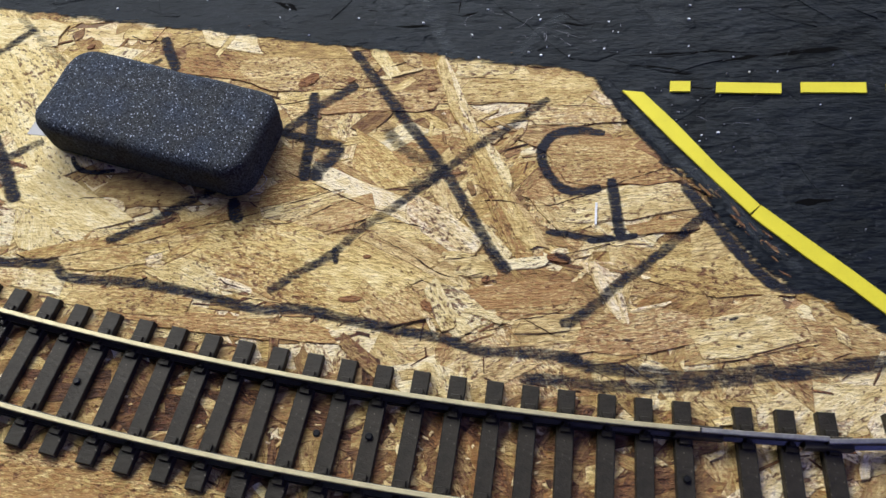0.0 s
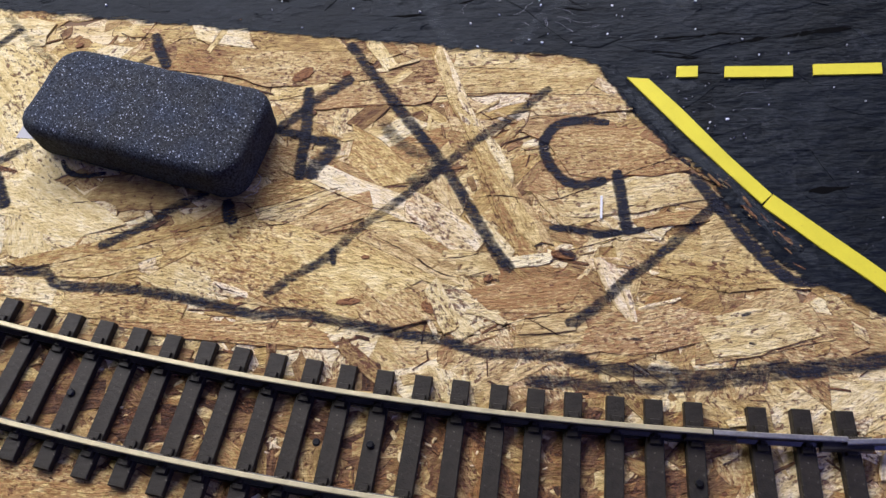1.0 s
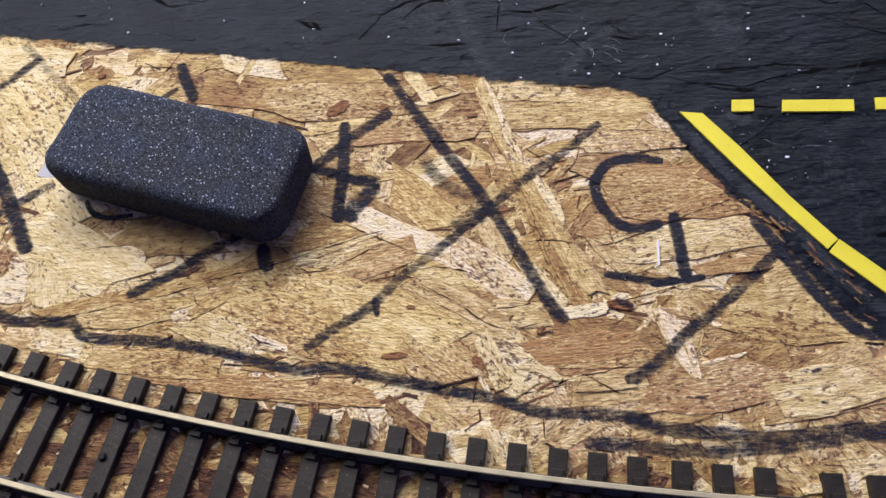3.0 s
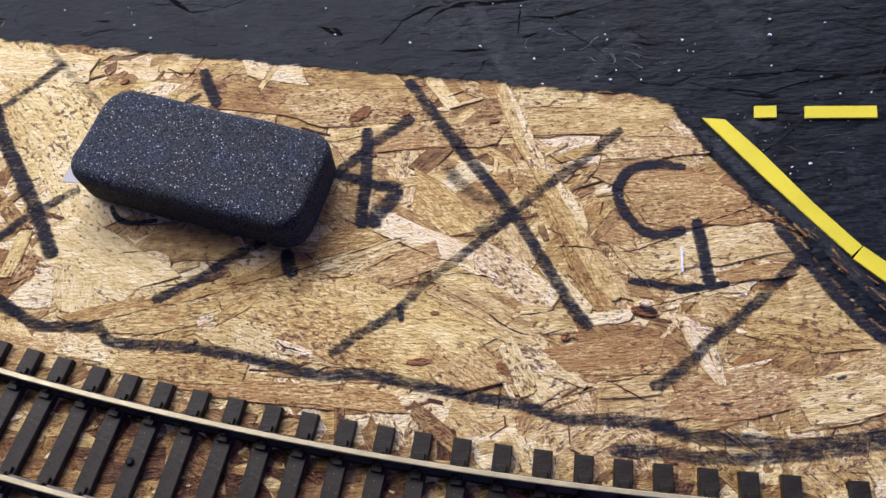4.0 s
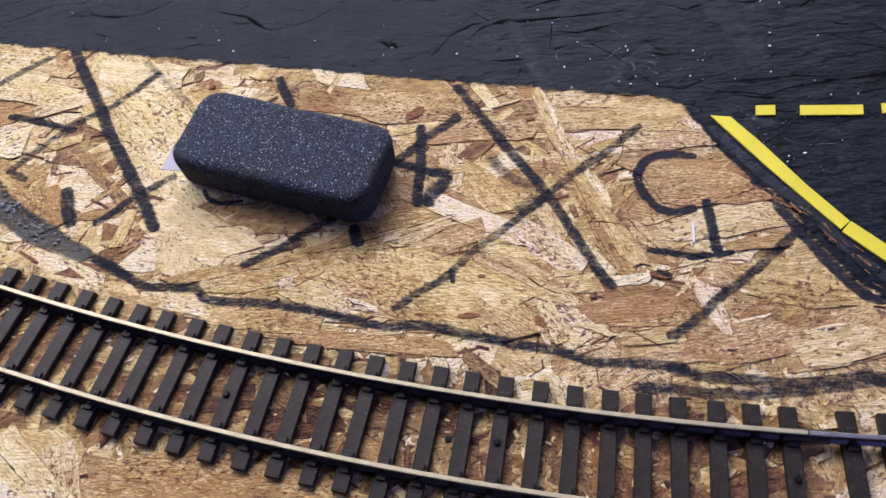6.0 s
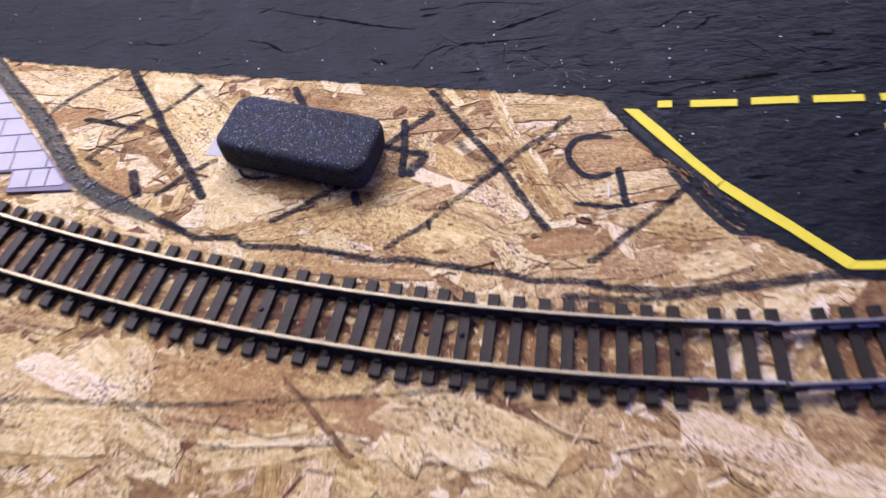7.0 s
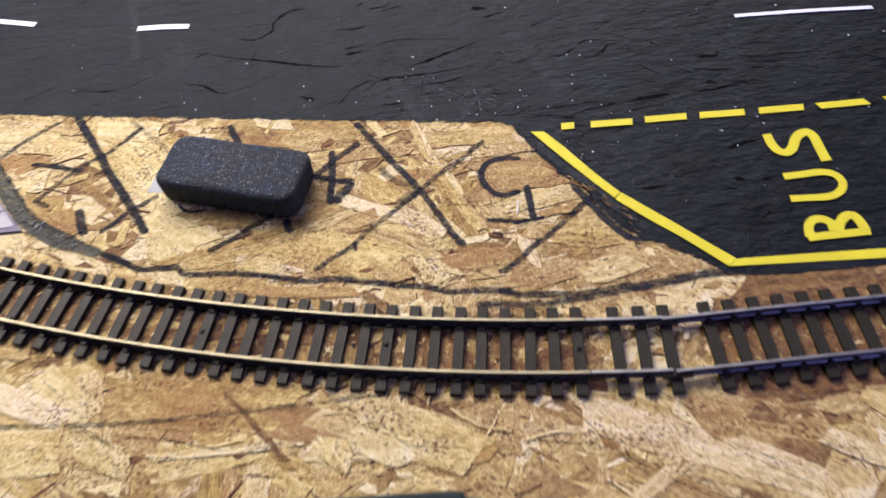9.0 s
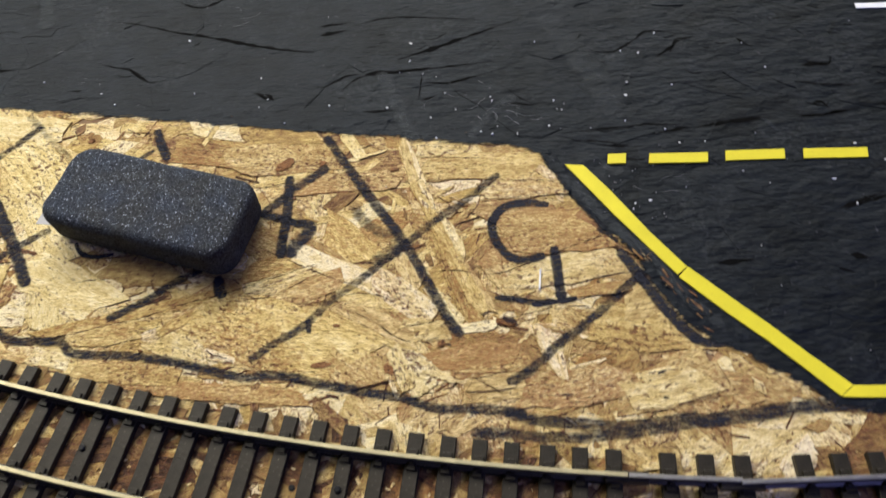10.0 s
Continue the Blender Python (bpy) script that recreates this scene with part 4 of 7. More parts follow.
def stroke(name, points, width, strength, mat=None, parent=None, base=-1.0):
    """Ink that follows the strands it was drawn over."""
    line = smooth_line(points, 0.45)
    side = normals_2d(line)
    INK_LEVEL[0] += 0.0015
    lift, run, cols = INK_LEVEL[0], 0.0, max(5, int(width / 0.4) | 1)
    verts, ink = [], []
    for i, (p, n) in enumerate(zip(line, side)):
        run += (line[i] - line[i - 1]).length if i else 0
        end = min(1.0, 0.60 + 0.16 * i, 0.60 + 0.16 * (len(line) - 1 - i))
        w = width * 0.56 * end * (1 + 0.10 * noise.noise((run * 0.15, lift * 9000, 0)))
        for k in range(cols):
            c = 2 * k / (cols - 1) - 1
            jag = c * w * (1 + 0.07 * noise.noise((run * 1.1, c * 7, lift * 5000)))
            x, y = p.x + n.x * jag, p.y + n.y * jag
            verts.append((x, y, max(over_ground(x, y), base) + lift))
            ink.append((run, c, strength))
    faces = [(cols * i + k, cols * i + cols + k, cols * i + cols + k + 1, cols * i + k + 1) for i in range(len(line) - 1) for k in range(cols - 1)]
    return child(name, mesh_from(name, verts, faces, mat or INK, vectors={"ink": ink}), parent or board)


crack_rng = random.Random(77)


def crack(points, width=0.38):
    """A dark strip laid on for the shade where a large flake ends: wavy, of uneven width, tapering out."""
    line = smooth_line(points, 0.7)
    side, seed = normals_2d(line), crack_rng.uniform(0, 99)
    verts, n = [], len(line)
    for i, (p, q) in enumerate(zip(line, side)):
        taper = min(1.0, 0.15 + 0.16 * i, 0.15 + 0.16 * (n - 1 - i))
        w = 0.72 * width * taper * max(0.12, 0.55 + 1.2 * noise.noise((i * 0.35, seed, 0)))
        off = 0.25 * noise.noise((i * 0.16, seed, 5)) + 0.22 * noise.noise((i * 0.7, seed, 9))
        for e in (-w / 2, w / 2):
            x, y = p.x + q.x * (off + e), p.y + q.y * (off + e)
            verts.append((x, y, over_ground(x, y, 0.2) + 0.022))
    faces = [(2 * i, 2 * i + 2, 2 * i + 3, 2 * i + 1) for i in range(n - 1)]
    return child("joint_shade", mesh_from("joint_shade", verts, faces, GAP), board)


crack([(-121.9, 24.3), (-113.0, 25.0)], 0.5)
crack([(-108.9, 23.2), (-93.6, 13.1)], 0.5)
crack([(-85.3, 16.7), (-63.6, 9.8)], 0.5)
crack([(-64.5, 28.2), (-52.6, 15.3), (-45.1, 5.5)], 0.5)
crack([(-121.9, 39.7), (-112.8, 31.8)], 0.5)
crack([(-178.1, 40.1), (-160.7, 40.1)], 0.5)
crack([(-101.9, 28.6), (-99.3, 17.9)], 0.5)
crack([(-45.1, 10.3), (-37.8, 6.9)], 0.5)
crack([(37.1, 11.6), (47.2, -2.4), (58.2, -8.7)], 0.32)
crack([(70.3, 1.2), (84.4, -9.9), (96.6, -18.2)], 0.32)
crack([(47.7, -4.6), (58.2, -8.7)], 0.32)
crack([(56.6, 18.7), (77.8, 0.5)], 0.32)
crack([(103.7, -8.3), (111.3, -13.2)], 0.32)
crack([(43.4, -11.8), (51.9, -19.7)], 0.32)
crack([(80.0, 8.3), (76.9, 0.6)], 0.32)
crack([(76.8, -16.6), (86.9, -25.5)], 0.32)
crack([(-142.2, 116.1), (-132.9, 121.1)], 0.5)
crack([(-131.2, 71.0), (-112.0, 65.7)], 0.5)
crack([(-180.8, 163.9), (-159.1, 149.8)], 0.5)
crack([(46.1, -3.2), (56.8, -12.1)], 0.4)
crack([(64.3, -10.9), (76.2, -19.1), (87.8, -29.2)], 0.4)
crack([(24.3, 3.3), (38.4, 4.4)], 0.4)
crack([(3.8, 12.1), (19.9, 5.3)], 0.4)
crack([(40.7, -20.7), (52.8, -28.7)], 0.4)
crack([(99.7, -6.9), (114.6, -10.5)], 0.4)
crack([(106.1, 1.3), (109.6, -5.4)], 0.4)
crack([(38.0, 2.3), (60.3, -12.5), (80.5, -22.4)], 0.4)
crack([(78.7, -4.2), (95.4, -14.2)], 0.4)
crack([(-39.9, 17.3), (-24.5, 16.7)], 0.4)
crack([(-30.1, 20.8), (-15.3, 10.2), (-11.9, 5.5)], 0.4)
crack([(-108.0, 21.3), (-89.5, 11.6)], 0.4)
crack([(-13.7, 5.7), (8.3, 2.3)], 0.4)
crack([(-99.7, 17.1), (-78.2, 13.5)], 0.4)
crack([(-58.9, 84.5), (-50.9, 86.1), (-40.5, 88.8), (-26.4, 93.4), (-21.6, 94.4)], 0.5)
crack([(-40.4, 86.6), (-34.5, 85.8), (-24.0, 90.6), (-21.9, 91.1)], 0.5)
crack([(-37.3, 99.8), (-31.2, 96.7), (-24.0, 92.8), (-17.0, 89.3), (-12.3, 88.0)], 0.5)
crack([(-14.8, 81.7), (-8.2, 77.5), (-1.8, 72.6), (2.0, 71.4)], 0.5)
crack([(-2.1, 75.8), (4.1, 76.1), (9.9, 78.0)], 0.5)
crack([(-15.9, 85.0), (-10.1, 85.3), (-3.3, 83.1)], 0.5)
crack([(2.6, 71.2), (8.2, 72.7)], 0.5)
crack([(15.6, 88.9), (22.5, 88.8), (29.7, 90.8), (40.9, 95.1), (47.1, 97.1), (50.9, 98.6)], 0.5)
crack([(16.8, 110.3), (24.2, 110.6), (32.8, 111.1), (41.5, 108.4)], 0.5)
crack([(23.7, 116.6), (33.6, 116.3), (40.2, 115.1)], 0.5)
crack([(1.8, 125.6), (8.2, 125.7), (20.9, 124.4)], 0.5)
crack([(6.4, 90.3), (11.1, 90.4), (16.8, 89.1)], 0.5)
crack([(20.8, 76.0), (27.6, 77.2), (38.1, 79.7), (47.4, 81.7)], 0.5)
crack([(8.0, 59.4), (13.5, 61.5), (18.9, 62.2), (25.7, 64.4)], 0.5)
crack([(14.7, 62.1), (18.6, 59.7), (22.5, 57.3)], 0.5)
crack([(-92.9, 77.5), (-81.5, 78.8), (-73.6, 80.6), (-65.7, 82.0), (-56.6, 84.9)], 0.5)
crack([(-76.6, 84.8), (-70.8, 85.6), (-63.8, 86.1)], 0.5)
crack([(-66.3, 77.4), (-61.8, 78.8), (-59.1, 79.9)], 0.5)
crack([(-48.8, 73.6), (-46.9, 71.4), (-41.8, 69.7)], 0.5)
crack([(-83.9, 93.1), (-76.7, 93.7), (-71.9, 94.0)], 0.5)
crack([(0.4, 57.7), (8.0, 59.6), (12.9, 60.5)], 0.5)
crack([(-26.4, 14.3), (-17.4, 10.0), (-7.0, 3.9), (-2.8, 1.0)], 0.5)
crack([(-107.6, 22.6), (-98.5, 17.2), (-92.4, 12.3)], 0.5)
crack([(-90.5, 11.0), (-72.1, 8.7), (-46.6, 8.5)], 0.5)
crack([(-116.0, 11.2), (-110.0, 13.5)], 0.5)
crack([(-83.7, 17.0), (-72.4, 12.8), (-61.2, 9.4)], 0.5)
crack([(63.3, -11.3), (73.5, -18.3), (81.8, -24.9)], 0.5)


stroke("marker_stroke", [(-22.3, 135.8), (-16.1, 125.1), (-7.6, 110.9), (0.2, 98.0), (6.3, 84.7), (10.5, 75.8), (13.0, 72.4)], 2.9, 0.8)
stroke("marker_stroke", [(24.8, 118.8), (14.6, 110.4), (4.1, 102.6), (-6.0, 93.9), (-12.0, 88.8), (-19.1, 83.4), (-24.8, 77.4), (-32.1, 72.9), (-37.6, 69.0)], 2.5, 0.62)
stroke("marker_digit_five", [(36.9, 108.1), (31.7, 109.1), (26.8, 108.7), (23.4, 106.3), (21.9, 102.6), (22.6, 98.2), (24.8, 94.3), (27.9, 92.3), (30.9, 92.3), (34.4, 93.2)], 2.4, 0.95)
stroke("marker_digit_five", [(36.9, 95.4), (37.0, 88.9), (37.3, 80.2)], 2.7, 0.95)
stroke("marker_digit_five", [(21.3, 82.2), (26.3, 81.4), (31.4, 80.2), (36.1, 80.3)], 1.8, 0.95)
stroke("marker_digit_five", [(30.1, 79.7), (35.5, 80.1), (40.9, 80.8)], 1.5, 0.95)
stroke("marker_digit_four", [(-21.0, 124.7), (-25.1, 121.5), (-29.5, 118.4), (-31.4, 116.5), (-34.5, 113.6), (-37.8, 110.8)], 2.8, 0.75)
stroke("marker_digit_four", [(-31.2, 122.4), (-31.3, 114.2), (-31.4, 106.9), (-32.0, 101.2), (-31.9, 96.6)], 2.8, 0.9)
stroke("marker_digit_four", [(-38.5, 110.6), (-32.4, 108.7), (-28.1, 107.1), (-25.0, 106.6), (-23.8, 104.6)], 2.5, 0.9)
stroke("marker_digit_four", [(-24.4, 106.2), (-26.0, 103.2), (-28.4, 100.3), (-30.0, 96.8)], 3.9, 0.85)
stroke("marker_smudge", [(-13.6, 111.8), (-11.5, 107.2), (-7.9, 103.9), (-3.2, 101.4), (0.3, 99.8)], 3.6, 0.42)
stroke("marker_smudge", [(-8.3, 93.3), (-4.7, 96.3), (-1.0, 97.8)], 4.6, 0.48)
stroke("marker_stroke", [(22.6, 60.2), (26.2, 61.9), (31.3, 65.6), (36.2, 69.9), (41.2, 73.3), (48.1, 78.9), (55.3, 84.9), (59.3, 88.0)], 2.6, 0.72)
stroke("marker_stroke", [(52.6, 93.6), (56.3, 86.6), (60.2, 78.6), (64.9, 70.9), (67.9, 68.0)], 3.0, 0.95)
stroke("marker_stroke", [(65.6, 68.8), (69.6, 67.4), (74.6, 67.7), (80.6, 68.4)], 2.6, 0.95)
stroke("marker_stroke", [(38.6, 123.8), (41.2, 118.6), (43.6, 113.6), (46.5, 108.4), (48.9, 104.2), (51.6, 100.6)], 4.6, 0.95)
stroke("marker_stroke", [(48.2, 100.0), (51.6, 97.8), (52.6, 95.8)], 2.0, 0.85)
stroke("marker_stroke", [(-111.3, 86.4), (-104.5, 82.9), (-97.5, 78.2), (-92.7, 77.4), (-84.4, 76.6), (-80.4, 73.6), (-68.8, 72.3), (-57.2, 70.2), (-48.1, 67.7), (-39.0, 65.1), (-34.6, 65.1), (-29.1, 64.9), (-21.5, 62.7), (-12.9, 60.6), (-2.3, 58.3), (5.9, 55.3), (14.2, 54.6), (21.4, 53.9), (26.4, 52.7)], 2.5, 0.78)
stroke("marker_stroke", [(21.6, 53.2), (28.3, 51.3), (36.7, 50.1), (47.1, 49.0), (55.7, 49.3), (63.8, 51.0)], 2.9, 0.68)
stroke("marker_stroke", [(13.8, 49.3), (20.4, 48.7), (27.7, 47.6), (36.1, 47.0), (46.7, 47.2), (57.5, 48.3), (65.7, 49.3)], 2.9, 0.62)
# a brown mark and small dark knots in the wood, drawn as ink dabs
stroke("marker_stroke", [(22.8, 76.5), (24.3, 75.9), (26.1, 75.2)], 1.9, 0.75)
stroke("marker_stroke", [(56.6, 60.6), (58.5, 61.1)], 0.9, 0.8)
stroke("marker_stroke", [(56.9, 54.9), (58.3, 54.7)], 0.9, 0.6)
stroke("marker_stroke", [(9.2, 70.7), (10.3, 70.2)], 1.0, 0.7)
stroke("marker_stroke", [(34.7, 56.8), (36.8, 56.4)], 0.8, 0.6)
stroke("marker_stroke", [(-110.0, 150.0), (-106.4, 146.4), (-103.2, 142.8)], 2.6, 0.42)
stroke("marker_smudge", [(-103.2, 142.8), (-98.1, 137.3), (-92.9, 131.2)], 2.8, 0.30)
stroke("marker_stroke", [(-70.8, 141.8), (-68.8, 136.6), (-65.9, 130.6)], 2.9, 0.85)
stroke("marker_stroke", [(-70.4, 134.5), (-73.0, 132.3), (-74.5, 131.1)], 1.7, 0.8)
stroke("marker_stroke", [(-51.4, 95.5), (-59.4, 90.8), (-66.0, 86.2), (-73.9, 82.1)], 2.6, 0.75)
stroke("marker_stroke", [(-47.6, 92.6), (-46.7, 88.8), (-45.5, 86.2)], 3.1, 0.95)
stroke("marker_stroke", [(-86.4, 104.9), (-84.0, 101.5), (-80.1, 100.5), (-75.9, 101.1)], 1.4, 0.95)
stroke("marker_stroke", [(-24.1, 79.2), (-23.7, 77.4), (-23.5, 75.2)], 1.6, 0.7)
stroke("marker_stroke", [(-132.4, 156.6), (-124.6, 142.6), (-119.3, 133.5), (-115.3, 125.2), (-109.3, 115.4), (-103.0, 104.8), (-96.6, 92.8)], 3.5, 0.88)
stroke("marker_stroke", [(-104.9, 145.4), (-111.6, 138.5), (-116.8, 133.5), (-121.4, 131.0), (-126.8, 127.4), (-131.8, 122.5), (-135.8, 118.4), (-140.5, 112.9)], 2.5, 0.62)
stroke("marker_stroke", [(-145.4, 132.6), (-137.6, 130.8), (-128.8, 127.6), (-124.6, 126.6)], 2.4, 0.85)
stroke("marker_stroke", [(-139.0, 113.0), (-134.2, 110.7)], 2.7, 0.6)
stroke("marker_stroke", [(-122.6, 107.6), (-120.9, 101.4), (-118.7, 95.4)], 3.6, 0.85)
stroke("marker_stroke", [(-158.4, 137.0), (-153.8, 142.1), (-146.8, 148.0), (-137.6, 154.2)], 2.5, 0.6)
stroke("marker_stroke", [(-94.2, 109.8), (-103.8, 103.7), (-108.7, 99.2), (-113.2, 95.8)], 2.4, 0.7)
stroke("marker_stroke", [(-126.2, 94.9), (-116.2, 89.3), (-107.9, 84.2), (-100.2, 80.0)], 3.0, 0.6)
stroke("marker_stroke", [(-185.9, 25.4), (-174.3, 26.7), (-154.1, 26.0), (-134.0, 25.2), (-94.0, 21.8), (-62.6, 21.3), (-39.3, 21.5), (-16.0, 22.1)], 2.2, 0.4)
stroke("marker_stroke", [(-176.4, 56.2), (-154.2, 52.3), (-138.7, 48.8), (-121.4, 45.1)], 1.3, 0.35)
stroke("marker_border", [(63.1, 49.1), (77.6, 50.2), (92.1, 51.4), (111.8, 49.4), (141.4, 49.0), (155.6, 48.6)], 3.6, 0.75)
stroke("rust_smudge", [(-149.8, 19.7), (-153.1, 17.6), (-155.6, 14.9), (-156.4, 10.8)], 3.2, 0.95, RUST_STAIN)
# ---- black painted road ----
road = thing("road", 0, 200, 0.36, "black painted model road on the strand board", "road", kind="structure")


def road_sheet():
    """The paint's ragged lower edge fades over a few millimetres into the bare wood."""
    line = smooth_line(ROAD_EDGE, 0.8)
    side = normals_2d(line)
    verts, edge = [], []
    rows = [(-2.6 + 0.55 * k, -0.05 + 0.19 * k) for k in range(19)]
    for i, (p, n) in enumerate(zip(line, side)):
        wob = 0.7 * noise.noise((i * 0.12, 3.3, 0)) + 0.4 * noise.noise((i * 0.45, 9.1, 0))
        for d, e in rows:
            x, y = p.x + n.x * (d + wob), p.y + n.y * (d + wob)
            verts.append((x, y, max(over_ground(x, y), 0.25) + 0.10))
            edge.append(e)
    k = len(rows)
    faces = [(i * k + j, i * k + k + j, i * k + k + j + 1, i * k + j + 1) for i in range(len(line) - 1) for j in range(k - 1)]
    return mesh_from("paint", verts, faces, ROAD, floats={"edge": edge})


def road_field():
    """The even coat of paint beyond the ragged edge."""
    xs = [-379 + 2.0 * k for k in range(380)]
    verts = [v for x in xs for v in ((x, max(edge_y(x - 2), edge_y(x), edge_y(x + 2)) + 3.2, 0.28), (x, 378.0, 0.28))]
    faces = [(2 * i, 2 * i + 2, 2 * i + 3, 2 * i + 1) for i in range(len(xs) - 1)]
    return mesh_from("paint_field", verts, faces, ROAD_RELIEF, floats={"tone": [0.5] * len(verts)})


child("paint_field", road_field(), road)
child("paint", road_sheet(), road)


def open_road(x, y):
    return y > edge_y(x) + 2.0 and (x < 44 or y > 126)


def bay_road(x, y):
    return y > edge_y(x) + 2.0 and x > 40 and y < 127


joined_strands("painted_strand_layer", road, 2600, (-300, 290), (100, 330), open_road, (0.10, 0.44), ROAD_RELIEF, (10, 70, 28), random.Random(31), (0.5, 0.10), whole=True, thick=0.5, lean=0.12, wild=0.12)
joined_strands("painted_splinter_layer", road, 260, (-260, 230), (100, 280), open_road, (0.34, 0.56), ROAD_RELIEF, (2, 16, 5), random.Random(32), (0.5, 0.3), (0.08, 0.4), whole=True, thick=0.6, lean=0.35, wild=0.2)
joined_strands("painted_bay_layer", road, 700, (40, 290), (48, 128), bay_road, (0.10, 0.42), ROAD_RELIEF, (6, 36, 14), random.Random(33), (0.45, 0.12), whole=True)


ROAD_CREASES = []


def road_crease(wide, *points):
    """A long black strip on the painted flakes, for the shade in a crack."""
    ROAD_CREASES.append((wide, points))


road_crease(0.8, (-93.3, 169.8), (-88.4, 167.7), (-82.8, 165.9), (-79.4, 163.0), (-76.1, 160.3), (-73.8, 159.8))
road_crease(0.55, (-76.1, 160.3), (-71.6, 160.8), (-68.8, 162.2))
road_crease(0.55, (-132.7, 172.4), (-127.4, 169.7), (-118.6, 168.8))
road_crease(0.55, (-127.1, 161.5), (-122.8, 159.4), (-119.6, 158.6))
road_crease(0.55, (-101.8, 152.4), (-99.2, 154.8), (-96.4, 155.9))
road_crease(0.55, (-100.7, 158.8), (-96.2, 158.8))
road_crease(1.2, (-44.0, 153.3), (-40.0, 151.5), (-37.8, 150.2))
road_crease(0.9, (-26.2, 141.9), (-22.0, 142.7), (-16.4, 142.4), (-8.6, 143.5), (-2.3, 143.4))
road_crease(0.5, (-17.1, 142.6), (-12.2, 141.0), (-8.1, 138.9))
road_crease(0.55, (-27.0, 154.4), (-23.3, 153.9), (-18.2, 157.0), (-13.8, 158.3))
road_crease(0.9, (-18.3, 151.8), (-14.6, 155.8), (-10.1, 157.8), (-2.9, 157.9), (4.4, 158.3), (11.0, 158.6), (16.1, 159.0), (26.3, 159.6))
road_crease(0.7, (5.5, 153.0), (12.6, 152.4), (18.4, 153.7), (25.8, 155.7))
road_crease(0.35, (3.8, 145.9), (5.1, 157.3))
road_crease(0.55, (4.3, 146.4), (9.3, 147.9))
road_crease(0.4, (29.2, 148.8), (32.8, 144.8), (36.6, 142.1))
road_crease(0.55, (28.5, 143.6), (36.6, 141.8))
road_crease(0.55, (12.3, 134.5), (16.5, 135.4), (18.7, 136.7))
road_crease(1.6, (2.6, 136.4), (4.4, 134.5))
road_crease(0.6, (43.1, 131.6), (51.2, 131.9), (56.5, 132.0), (63.3, 132.3))
road_crease(0.55, (45.3, 128.8), (54.3, 127.4), (60.4, 125.3))
road_crease(0.55, (66.5, 129.1), (72.0, 130.0), (77.6, 131.0))
road_crease(0.9, (58.3, 121.3), (64.0, 120.9))
road_crease(1.0, (-92.3, 187.5), (-81.2, 184.4), (-71.2, 180.7), (-57.5, 176.7), (-44.1, 172.0), (-31.0, 168.7), (-27.2, 168.2))
road_crease(0.9, (-25.6, 175.0), (-17.3, 176.4))
road_crease(0.55, (47.9, 131.5), (57.9, 131.3), (64.9, 132.7), (74.8, 131.8))
road_crease(0.6, (79.6, 130.6), (88.3, 132.2), (96.9, 132.9))
road_crease(0.55, (50.6, 127.2), (59.4, 125.4))
road_crease(0.55, (103.7, 133.2), (110.1, 132.3), (117.0, 133.0), (122.2, 133.7))
road_crease(0.55, (109.8, 137.1), (114.3, 135.3), (116.5, 136.9))
road_crease(0.55, (110.3, 144.4), (118.3, 142.5), (126.6, 142.0))
road_crease(0.55, (111.9, 153.1), (118.8, 150.0), (121.5, 152.9))
road_crease(0.8, (110.3, 101.6), (117.2, 103.8), (124.0, 105.4))
road_crease(0.55, (-130.2, 163.2), (-122.3, 160.8))
road_crease(1, (-2.0, 162.8), (11.1, 167.3), (35.3, 176.6))
road_crease(1.1, (-75.4, 196.8), (-64.9, 190.9), (-56.5, 195.2), (-55.6, 200.9), (-49.3, 207.5), (-40.5, 208.2))
road_crease(1, (-28.6, 191.2), (-20.0, 191.1), (-15.2, 192.5))
road_crease(0.9, (-21.3, 204.3), (-16.8, 208.8))
road_crease(0.9, (-10.0, 200.6), (-0.1, 203.2))
road_crease(1.4, (28.6, 196.0), (35.4, 194.8))
road_crease(1, (30.9, 188.3), (42.5, 191.8))
road_crease(0.7, (-26.6, 178.8), (-16.1, 179.7))
road_crease(0.4, (-16.2, 178.1), (-2.5, 180.6), (25.4, 176.7))
road_crease(0.7, (50.8, 163.1), (59.9, 160.3), (66.7, 163.8), (71.5, 167.6), (79.4, 166.5))
road_crease(1.1, (76.7, 158.2), (79.7, 163.1), (84.0, 163.9))
road_crease(0.8, (80.9, 130.6), (90.0, 131.6), (99.6, 132.5))
road_crease(0.9, (106.9, 132.0), (114.5, 132.3), (123.8, 133.7))
road_crease(0.9, (110.3, 135.5), (114.0, 136.9), (116.0, 134.0))
road_crease(0.8, (72.7, 157.1), (78.5, 161.4), (81.3, 164.7))
road_crease(0.9, (111.7, 150.3), (121.1, 150.8))
road_crease(0.9, (109.0, 101.8), (114.4, 103.7), (121.4, 106.2))
road_crease(0.9, (96.8, 162.5), (100.7, 158.3))
road_crease(1.2, (76.1, 88.1), (84.8, 88.7))
road_crease(1.3, (107.8, 88.7), (112.4, 87.1))
road_crease(1.3, (104.1, 84.9), (107.8, 83.4))
road_crease(1.2, (117.4, 87.0), (120.7, 86.7))
road_crease(0.55, (-128.7, 185.2), (-125.0, 186.1), (-121.4, 184.7))


